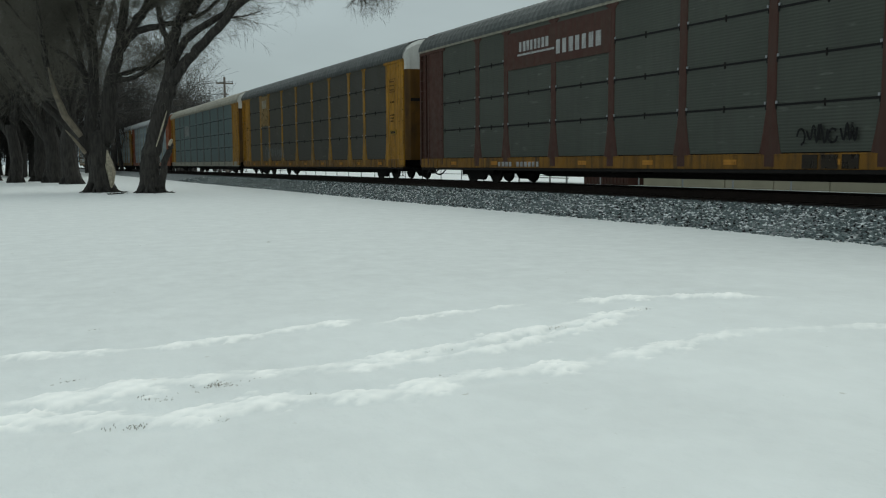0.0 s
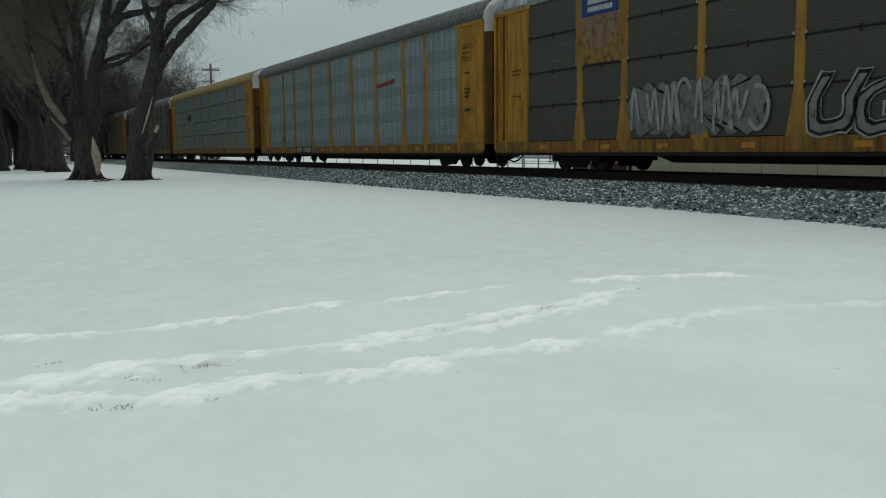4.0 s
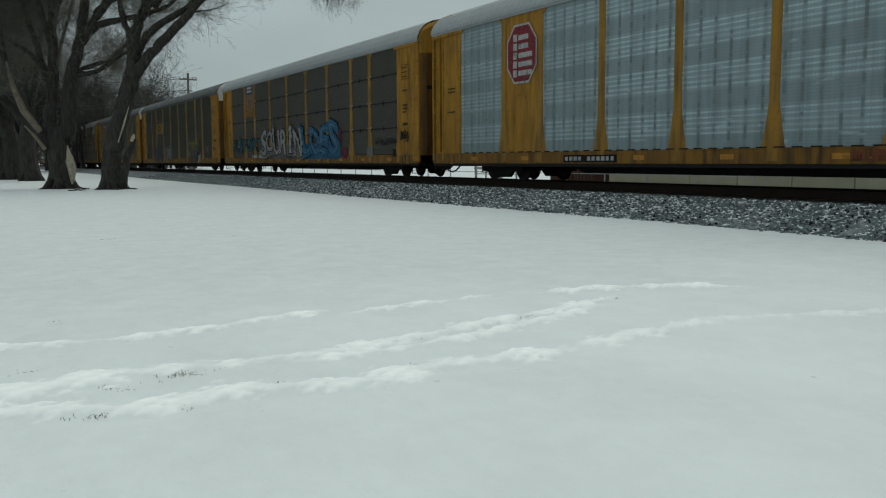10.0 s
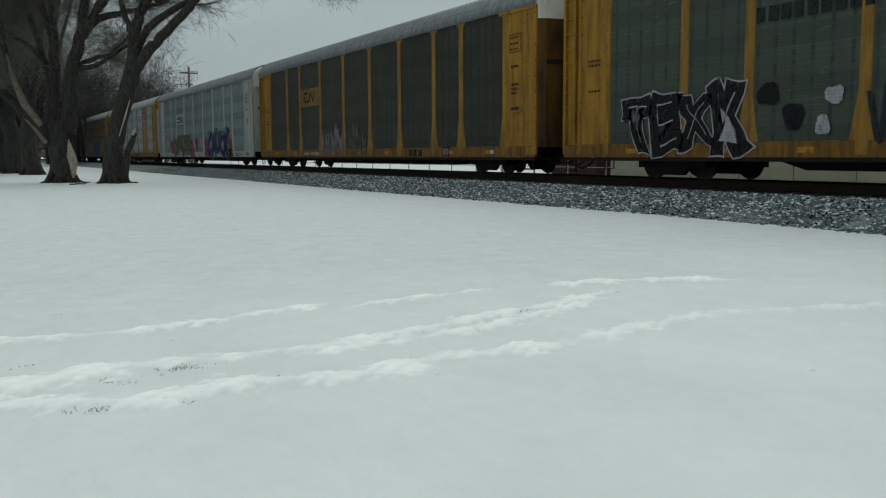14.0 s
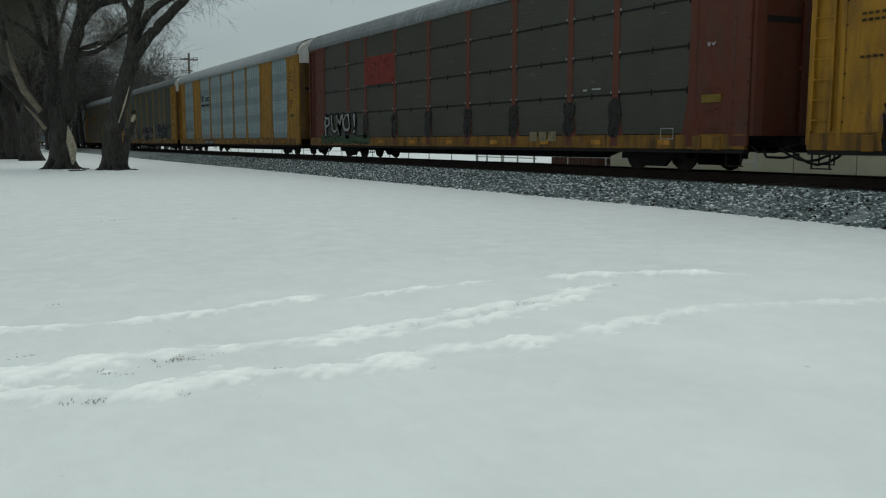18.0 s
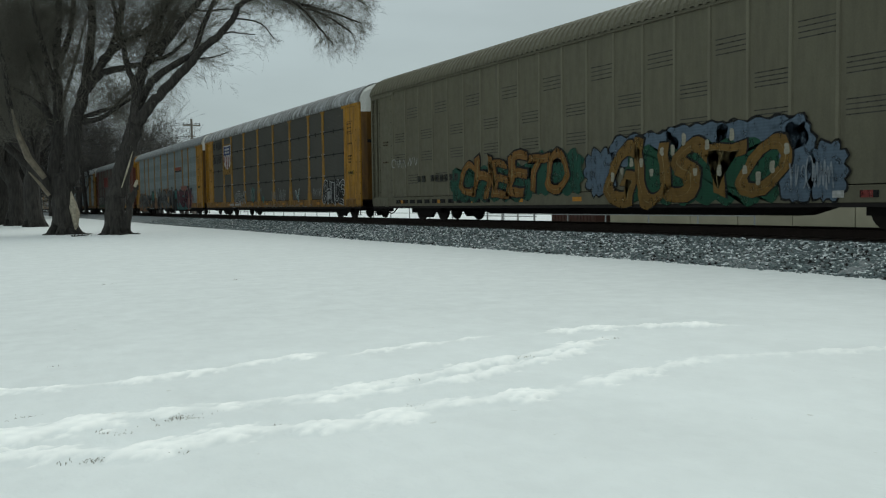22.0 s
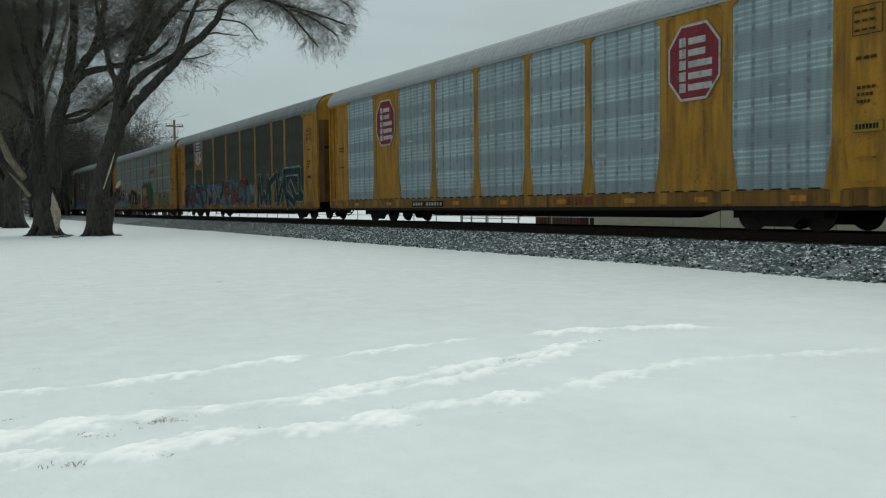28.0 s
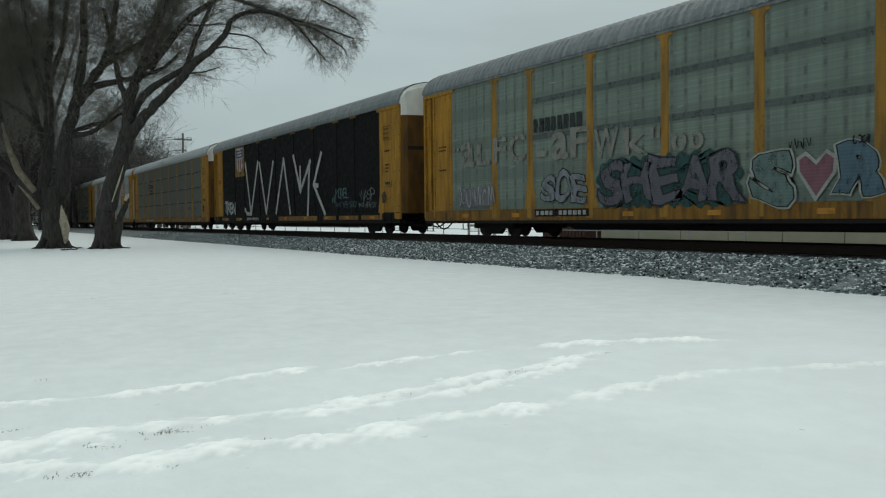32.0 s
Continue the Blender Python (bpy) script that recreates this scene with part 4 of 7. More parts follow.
# ---- beyond the track: fence and low building ----
def build_beyond():
    root = new("chain_link_fence")
    for k in range(26):
        y = 24 + k * 3.0
        vs, fs = [], []
        tube(vs, fs, [Vector((27, y, -0.05)), Vector((27, y, 1.5))], [0.035, 0.035], 6)
        part("post", mesh_of("post", vs, fs), M["galv"], root)
    for z in (0.08, 0.55, 1.0, 1.48):
        vs, fs = [], []
        tube(vs, fs, [Vector((27, 24, z)), Vector((27, 99, z))], [0.02, 0.02], 5)
        part("rail", mesh_of("rail", vs, fs), M["galv"], root)
    tagged(root, "low grey metal fence behind the track", "fence")
    trailer = new("flatbed_trailer")
    bm = bmesh.new()
    box(bm, 30.2, 32.2, 43.0, 50.5, 0.62, 0.78, 0.02)
    part("bed", bm, M["white"], trailer)
    for y in (43.6, 45.4, 47.2, 49.0, 50.2):
        bm = bmesh.new()
        box(bm, 30.2, 30.28, y, y + 0.08, 0.0, 1.35)
        part("stake", bm, M["white"], trailer)
    for z in (0.3, 1.0, 1.3):
        bm = bmesh.new()
        box(bm, 30.18, 30.24, 43.4, 50.4, z, z + 0.06)
        part("rail", bm, M["white"], trailer)
    tagged(trailer, "white flatbed trailer with stake sides", "trailer")
    store = new("storage_container")
    bm = bmesh.new()
    box(bm, 30.6, 33.0, 38.3, 42.4, 0.0, 2.4, 0.02)
    part("body", bm, M["brown"], store)
    for k in range(13):
        bm = bmesh.new()
        box(bm, 30.56, 30.6, 38.4 + k * 0.3, 38.55 + k * 0.3, 0.1, 2.3)
        part("rib", bm, M["brown"], store)
    tagged(store, "dark brown ribbed steel storage container in snow", "container")
    b = new("low_building")
    bm = bmesh.new()
    box(bm, 31.05, 44, -20, 37.5, -0.1, 3.4)
    part("wall", bm, M["building"], b)
    for k in range(19):
        bm = bmesh.new()
        box(bm, 31.0, 31.05, -19.45 + k * 3.0, -16.5 + k * 3.0, 0.0, 3.38)
        part("wall_panel", bm, M["building"], b)
    bm = bmesh.new()
    box(bm, 30.7, 44.3, -20.3, 37.8, 3.4, 3.65, 0.03)
    part("roof", bm, M["roof_grey"], b)
    tagged(b, "long low building with beige wall panels", "building")


build_beyond()


# ---- the train: enclosed car carriers ----
SIDE = -1.6          # the side towards the viewer, in a car's own space
BAYS = (1.22, 3.9, 5.85, 8.66, 11.5, 14.34, 17.15, 19.97, 21.93, 24.65)
SEAMS = (0.9, 1.95, 2.96, 4.03, 5.1)
SHARED = {}
# metres by which a car stands behind its even place in the train
SLACK = {3: 0.35, 4: -0.12, 5: 0.3, 6: -0.27, 7: -0.05, 8: -0.07, 9: -0.05, 10: -0.25, 11: -0.23, 12: -0.15, 13: -0.1, 14: -0.1, 15: 0.14, 16: 0.35, 17: 0.1, 19: -0.43,
         20: 0.22, 21: -0.14, 22: -0.04, 23: -0.35, 24: -0.05, 25: 0.62}


def shared(key, make):
    if key not in SHARED:
        bm = bmesh.new()
        make(bm)
        me = bpy.data.meshes.new(key.split("/")[0])
        bm.to_mesh(me)
        bm.free()
        SHARED[key] = me
    return SHARED[key]


def piece(car, name, key, make, mat, label="", both=False, y=0.0):
    """A part from a shared mesh; both: once more, mirrored, on the far side."""
    for mirror in ((1, -1) if both else (1,)):
        ob = part(name, shared(name + "/" + key, make), M[mat] if isinstance(mat, str) else mat, car, label)
        ob.scale.x, ob.location.y = mirror, y
    return ob


def extrude_profile(bm, rows, close=False):
    """Skins a list of equally long point rows."""
    vs = [[bm.verts.new(p) for p in row] for row in rows]
    for a, b in zip(vs, vs[1:]):
        for i in range(len(a) - 1):
            bm.faces.new((a[i], a[i + 1], b[i + 1], b[i]))


ROOF = [(-1.645, 5.1), (-1.635, 5.22), (-1.54, 5.42), (-1.35, 5.64), (-1.0, 5.82), (-0.5, 5.93), (0, 5.97)]
ROOF = ROOF + [(-x, z) for x, z in ROOF[-2::-1]]


def make_roof(pitch, deep):
    def make(bm):
        rows, s = [], -0.82
        while s < 26.25:
            for ds, dz in ((0, 0), (pitch * 0.35, 0), (pitch * 0.5, deep), (pitch * 0.85, deep)):
                rows.append([(x * (1 + dz * 0.4), -(s + ds), z + dz) for x, z in ROOF])
            s += pitch
        extrude_profile(bm, rows)
    return make


END = [(-1.54, 26.36), (-1.5, 26.45), (-1.32, 26.54), (-0.8, 26.6), (0, 26.63)]
END = END + [(-x, s) for x, s in END[-2::-1]]


def make_end_doors(bm):
    extrude_profile(bm, [[(x, -s, z) for x, s in END] for z in (0.86, 1.6, 2.8, 4.0, 4.62)])


def make_door_slot(bm):
    """The dark finger slot across the end door."""
    extrude_profile(bm, [[(x, -s - 0.012, z) for x, s in ((-1.32, 26.54), (-0.8, 26.6), (-0.35, 26.62))] for z in (3.3, 3.43)])


def make_door_bar(bm):
    """Upright locking bar on the end door, with its brackets."""
    box(bm, -0.02, 0.02, -26.68, -26.62, 0.95, 4.5, 0.01)
    for z in (1.3, 2.3, 3.75):
        box(bm, -0.07, 0.07, -26.66, -26.58, z, z + 0.08, 0.01)


def make_end_cap(bm):
    """The upper end wall, closed up to the arch of the roof."""
    low = [(-1.54, 26.36), (-1.5, 26.45), (-1.32, 26.52), (-1.1, 26.55), (-0.8, 26.58), (-0.4, 26.6), (0, 26.61)]
    low = low + [(-x, s) for x, s in low[-2::-1]]
    arch = [(-1.6, 5.12), (-1.57, 5.3), (-1.44, 5.52), (-1.22, 5.68), (-0.9, 5.82), (-0.45, 5.91), (0, 5.94)]
    arch = arch + [(-x, z) for x, z in arch[-2::-1]]
    rows = [[(x, -s, 4.62) for x, s in low], [(x, -s, 5.0) for x, s in low]]
    rows.append([(x, -s, 5.0 + (z - 5.0) * 0.8) for (x, z), (_, s) in zip(arch, low)])
    rows.append([(x, -s + 0.1, z) for (x, z), (_, s) in zip(arch, low)])
    rows.append([(x, -26.1, z) for x, z in arch])
    extrude_profile(bm, rows)


def make_front_end(bm):
    plan = [(-1.53, -0.12), (-1.53, -0.7), (-1.48, -0.86), (-1.2, -0.98), (0, -1.02), (1.2, -0.98), (1.48, -0.86), (1.53, -0.7), (1.53, -0.12)]
    rows = [[(x, -s, z) for x, s in plan] for z in (0.9, 3.0, 5.0)]
    rows.append([(x * 0.99, -s, 5.3) for x, s in plan])
    rows.append([(x * 0.8, -s, 5.74) for x, s in plan])
    rows.append([(x * 0.3, -s, 5.9) for x, s in plan])
    extrude_profile(bm, rows)


def make_post(flare, width=0.2):
    """A pressed side post with a foot that spreads onto the sill; its middle lies at y = 0."""
    def make(bm):
        w = width / 2
        if flare:
            outline = [(0.62, w + 0.03), (0.88, w + 0.03), (0.9, 0.3), (1.25, 0.23), (1.6, w + 0.04), (1.9, w), (4.86, w), (4.95, w + 0.06), (4.97, 0.27), (5.06, 0.27)]
        else:
            outline = [(0.95, w), (5.05, w)]
        rows = []
        for z, half in outline:
            rows.append([(SIDE + 0.05, half + 0.02, z), (SIDE + 0.016, half, z), (SIDE, half * 0.8, z), (SIDE, -half * 0.8, z), (SIDE + 0.016, -half, z), (SIDE + 0.05, -half - 0.02, z)])
        extrude_profile(bm, rows)
    return make


def make_sheet(w, z0, z1):
    def make(bm):
        for sign in (1,):
            a, b = sorted(((SIDE + 0.03) * sign, (SIDE + 0.06) * sign))
            box(bm, a, b, -w, 0, z0 + 0.022, z1 - 0.022, 0.006)
    return make


def make_wheel(bm):
    for x0, x1, r in ((-0.07, 0.0, 0.385), (0.0, 0.03, 0.415), (-0.09, -0.07, 0.12)):
        res = bmesh.ops.create_cone(bm, cap_ends=True, segments=24, radius1=r, radius2=r, depth=x1 - x0)
        bmesh.ops.rotate(bm, verts=res["verts"], matrix=Matrix.Rotation(math.pi / 2, 3, "Y"))
        bmesh.ops.translate(bm, verts=res["verts"], vec=((x0 + x1) / 2, 0, 0))


def make_side_frame(bm):
    outline = [(-1.18, 0.30), (-1.18, 0.56), (-0.8, 0.66), (-0.35, 0.74), (0.35, 0.74), (0.8, 0.66), (1.18, 0.56), (1.18, 0.30), (0.62, 0.30), (0.42, 0.12), (-0.42, 0.12), (-0.62, 0.30)]
    a = [bm.verts.new((-0.06, y, z)) for y, z in outline]
    b = [bm.verts.new((0.06, y, z)) for y, z in outline]
    bm.faces.new(a)
    bm.faces.new(b[::-1])
    for i in range(len(a)):
        j = (i + 1) % len(a)
        bm.faces.new((a[i], b[i], b[j], a[j]))


def build_truck(car, s):
    def bolster(bm):
        box(bm, -1.0, 1.0, -0.22, 0.22, 0.35, 0.62, 0.03)
        for y in (-0.865, 0.865):
            box(bm, -0.8, 0.8, y - 0.06, y + 0.06, 0.36, 0.48)
    truck = piece(car, "truck", "bolster", bolster, "dark", "grimy two-axle wheel truck")
    truck.location.y = -s
    for x in (-1.02, 1.02):
        f = part("side_frame", shared("side_frame/1", make_side_frame), M["dark"], truck)
        f.location.x = x
    for y in (-0.865, 0.865):
        for x in (-0.78, 0.78):
            w = part("wheel", shared("wheel/1", make_wheel), M["wheel"], truck)
            w.location = (x, y, 0.415)
            w.rotation_euler.z = math.pi if x < 0 else 0


def make_underframe(bm):
    box(bm, -0.35, 0.35, -26.3, 0.7, 0.6, 0.9)
    # fish-belly centre sill between the trucks
    rows = []
    for s, z in ((5.2, 0.6), (6.4, 0.27), (19.4, 0.27), (20.6, 0.6)):
        rows.append([(-0.3, -s, 0.85), (-0.3, -s, z), (0.3, -s, z), (0.3, -s, 0.85)])
    extrude_profile(bm, rows)
    box(bm, -1.5, 1.5, -26.3, 0.7, 0.78, 0.88)
    for s in (5.6, 7.9, 10.2, 12.5, 14.8, 17.1, 19.4, 20.9):
        box(bm, -1.45, 1.45, -s - 0.08, -s + 0.08, 0.5, 0.8)
    box(bm, -1.2, -0.6, -12.2, -11.0, 0.42, 0.8, 0.04)


def make_sill(bm):
    box(bm, SIDE + 0.006, SIDE + 0.12, -26.32, 0.78, 0.56, 0.9, 0.008)
    box(bm, SIDE + 0.001, SIDE + 0.1, -26.34, 0.8, 0.865, 0.895, 0.004)


def make_sill_flange(bm):
    """Grimy lower edge of the side sill."""
    box(bm, SIDE + 0.02, SIDE + 0.2, -26.3, 0.76, 0.47, 0.565, 0.006)


def make_coupler(bm):
    box(bm, -0.14, 0.14, -0.75, 0.02, 0.6, 0.84, 0.03)
    box(bm, -0.24, 0.2, -0.18, 0.12, 0.55, 0.9, 0.05)
    box(bm, -0.5, 0.5, -0.7, -0.5, 0.5, 0.92, 0.03)


def make_cut_lever(bm):
    """Uncoupling rod and train line that hang across the end of the car."""
    vs, fs = [], []
    tube(vs, fs, [Vector(p) for p in ((-1.5, 0, 0.62), (-1.45, -0.12, 0.5), (-0.9, -0.14, 0.5), (-0.6, -0.2, 0.62), (-0.2, -0.26, 0.7))], [0.018] * 5, 6)
    tube(vs, fs, [Vector(p) for p in ((-1.2, -0.05, 0.56), (-1.15, -0.1, 0.4), (-0.7, -0.2, 0.38), (-0.4, -0.35, 0.46))], [0.03] * 4, 6)
    made = [bm.verts.new(v) for v in vs]
    for f in fs:
        bm.faces.new([made[i] for i in f])


def make_step(bm):
    """Stirrup step below the corner of the car."""
    for y in (-0.22, 0.2):
        box(bm, SIDE + 0.03, SIDE + 0.06, y, y + 0.025, 0.2, 0.6)
    box(bm, SIDE + 0.02, SIDE + 0.12, -0.22, 0.225, 0.18, 0.205)


def make_ladder(s):
    def make(bm):
        a, b = SIDE - 0.01, SIDE + 0.03
        for y in (-s - 0.24, -s + 0.2):
            box(bm, a, b + 0.05, y, y + 0.045, 0.95, 4.95)
        for k in range(10):
            box(bm, a, a + 0.025, -s - 0.2, -s + 0.2, 1.15 + k * 0.4, 1.175 + k * 0.4)
    return make


def make_rib(bm):
    box(bm, SIDE, SIDE + 0.1, -0.055, 0.055, 0.66, 5.0, 0.012)


def make_clips(bm):
    """Small dark clips where the sheets meet the posts and each other."""
    for a, b in zip(BAYS, BAYS[1:]):
        for z in SEAMS[1:-1]:
            for s in (a + 0.14, (a + b) / 2, b - 0.14):
                box(bm, SIDE + 0.012, SIDE + 0.032, -s - 0.018, -s + 0.018, z - 0.09, z + 0.07)


def make_bolts(bm):
    """Pale bolt heads beside each post, level with the seams."""
    for s in BAYS[1:-1]:
        for z in SEAMS[1:-1]:
            for ds in (-0.16, 0.16):
                box(bm, SIDE + 0.002, SIDE + 0.035, -s - ds - 0.025, -s - ds + 0.025, z + 0.03, z + 0.09)


def make_rivets(bm):
    """Dark bolt heads along the corner strips and the end posts."""
    for s in (25.95, 26.36, 0.02, 1.12):
        for k in range(9):
            box(bm, SIDE - 0.012, SIDE + 0.01, -s - 0.013, -s + 0.013, 1.1 + 0.46 * k, 1.127 + 0.46 * k)


def make_hose(bm):
    vs, fs = [], []
    for x, drop in ((-0.45, 0.34), (-0.75, 0.26)):
        pts = [Vector((x, -0.75 + 0.25 * k, 0.58 - drop * math.sin(math.pi * k / 6))) for k in range(7)]
        tube(vs, fs, pts, [0.03] * 7, 6)
    made = [bm.verts.new(v) for v in vs]
    for f in fs:
        bm.faces.new([made[i] for i in f])


def board(car, name, s0, s1, z0, z1, mat, label="", proud=0.003):
    """A flat plate on the side of the car."""
    bm = bmesh.new()
    box(bm, SIDE - proud, SIDE + 0.032, -s1, -s0, z0, z1)
    return part(name, bm, M[mat] if isinstance(mat, str) else spray(mat), car, label)


def bars(car, name, rows, rgb, label="", depth=0.004):
    """Plain bars in the place of writing: rows of (s0, s1, z0, z1)."""
    for s0, s1, z0, z1 in rows:
        bm = bmesh.new()
        box(bm, SIDE - depth - 0.003, SIDE - depth + 0.001, -s1, -s0, z0, z1)
        part(name, bm, spray(rgb), car, label)


def line_of_bars(car, name, s0, s1, z0, z1, rgb, count=8, label="", depth=0.004, gap=(), seed=1):
    """A line of writing as bars of uneven width."""
    rng, w, rows = random.Random(seed), (s1 - s0) / count, []
    for k in range(count):
        if k not in gap:
            a = s0 + w * k
            rows.append((a + w * 0.1, a + w * rng.uniform(0.68, 0.88), z0, z1))
    bars(car, name, rows, rgb, label, depth)


def outline_box(car, s0, s1, z0, z1, rgb, t=0.017, name="data_box"):
    """A stencilled frame with lines of small writing in it."""
    bars(car, name, [(s0, s1, z1 - t, z1), (s0, s1, z0, z0 + t), (s0, s0 + t, z0 + t, z1 - t), (s1 - t, s1, z0 + t, z1 - t)], rgb)
    h = (z1 - z0 - 2 * t) / 3
    bars(car, "stencil", [(s0 + (2.5 + 9 * q) * t, s0 + (9 + 9 * q) * t, z0 + t + h * (k + 0.35), z0 + t + h * (k + 0.6)) for k in range(3) for q in range(max(1, int((s1 - s0) / t / 10))) if z1 - z0 > 0.4], rgb)


def number_plate(car, s0, s1, z0=0.62, z1=0.87, ground=(0.012, 0.012, 0.012)):
    if ground:
        board(car, "number_board", s0, s1, z0, z1, ground, "black board with white markings", 0.004)
    line_of_bars(car, "marking", s0 + 0.06, s1 - 0.06, z0 + 0.045, z1 - 0.045, (0.6, 0.6, 0.58), 11, "white bars on black", 0.006, (4,))


def owner_mark(car, s0, s1, z0, z1, rgb):
    """Three heavy letters of the owner's mark, as plain bars."""
    w = (s1 - s0) / 3
    bars(car, "lettering", [(s0 + w * (k + 0.06), s0 + w * (k + 0.86), z0, z1) for k in range(3)], rgb, "", 0.004)


def end_marks(car, rgb=(0.10, 0.055, 0.015), placard=True):
    """Stencils on the solid panels at both ends."""
    outline_box(car, 24.98, 25.6, 3.75, 4.3, rgb)
    line_of_bars(car, "stencil", 25.05, 25.5, 3.3, 3.36, rgb, 3)
    for k, z in enumerate((2.75, 2.62, 2.49)):
        line_of_bars(car, "stencil", 25.08, 25.5 - 0.06 * k, z, z + 0.06, rgb, 4, seed=k)
    if placard:
        board(car, "placard", 25.0, 25.62, 1.95, 2.15, (0.6, 0.36, 0.02), "yellow placard")
        line_of_bars(car, "stencil", 25.06, 25.56, 2.0, 2.1, (0.03, 0.025, 0.02), 7, seed=5)
    for k, z in enumerate((3.1, 2.98, 2.3)):
        line_of_bars(car, "stencil", 0.32, 0.85, z, z + 0.05, rgb, 4, seed=k + 9)


def polygon(car, name, pts, rgb, depth, label=""):
    """A flat painted shape from (s, z) corners."""
    bm = bmesh.new()
    bm.faces.new([bm.verts.new((SIDE - depth, -s, z)) for s, z in pts])
    bmesh.ops.triangulate(bm, faces=bm.faces[:])
    return part(name, bm, spray(rgb), car, label)


def cloud(car, s0, s1, z0, z1, rgb, rank=0, seed=1, bumps=9):
    """A wavy patch of sprayed colour; rank: which coat it is, from the steel outwards."""
    depth = 0.006 + 0.0008 * rank
    rng = random.Random(seed)
    w, h, cs, cz = s1 - s0, z1 - z0, (s0 + s1) / 2, (z0 + z1) / 2
    rad, amp = 0.40 * min(w, h), 0.085 * min(w, h)
    sides = (w - 2 * rad, math.pi * rad / 2, h - 2 * rad, math.pi * rad / 2) * 2
    around, pts = sum(sides), []
    count = max(48, min(160, int(around / 0.12)))
    phase = rng.uniform(0, 6)
    for k in range(count):
        q, side = around * k / count, 0
        while q > sides[side]:
            q, side = q - sides[side], side + 1
        corner = side // 2
        a = math.pi / 2 * (corner - 1)
        if side % 2 == 0:
            x, z = ((-w / 2 + rad + q, -h / 2), (w / 2, -h / 2 + rad + q), (w / 2 - rad - q, h / 2), (-w / 2, h / 2 - rad - q))[corner]
            nx, nz = ((0, -1), (1, 0), (0, 1), (-1, 0))[corner]
        else:
            a += q / rad
            nx, nz = math.cos(a), math.sin(a)
            mx, mz = ((w / 2 - rad, -h / 2 + rad), (w / 2 - rad, h / 2 - rad), (-w / 2 + rad, h / 2 - rad), (-w / 2 + rad, -h / 2 + rad))[corner]
            x, z = mx + rad * nx, mz + rad * nz
        out = amp * (abs(math.sin(math.pi * bumps * k / count * 1.5 + phase)) * 1.6 - 1.0 + rng.uniform(-0.35, 0.35))
        pts.append((cs + x + nx * out, cz + z + nz * out))
    bm = bmesh.new()
    mid = bm.verts.new((SIDE - depth, -cs, cz))
    ring = [bm.verts.new((SIDE - depth, -s, z)) for s, z in pts]
    for k in range(count):
        bm.faces.new((mid, ring[k], ring[(k + 1) % count]))
    part("sprayed_patch", bm, spray(rgb), car)


WORDS = []


def word(car, text, s0, s1, z0, z1, layers, seed=0, jitter=0.05, name="graffiti", label="", lean=0.0):
    """Notes letters to be laid one by one into a box; layers: (colour, boldness, shift) from back to front."""
    WORDS.append((car, text, s0, s1, z0, z1, layers, seed, jitter, name, label, lean))


def divided(me):
    """A copy of a letter cut finer, so that it can be bent."""
    bm = bmesh.new()
    bm.from_mesh(me)
    bmesh.ops.subdivide_edges(bm, edges=[e for e in bm.edges if e.calc_length() > 0.14], cuts=2)
    out = bpy.data.meshes.new("letter")
    bm.to_mesh(out)
    bm.free()
    return out


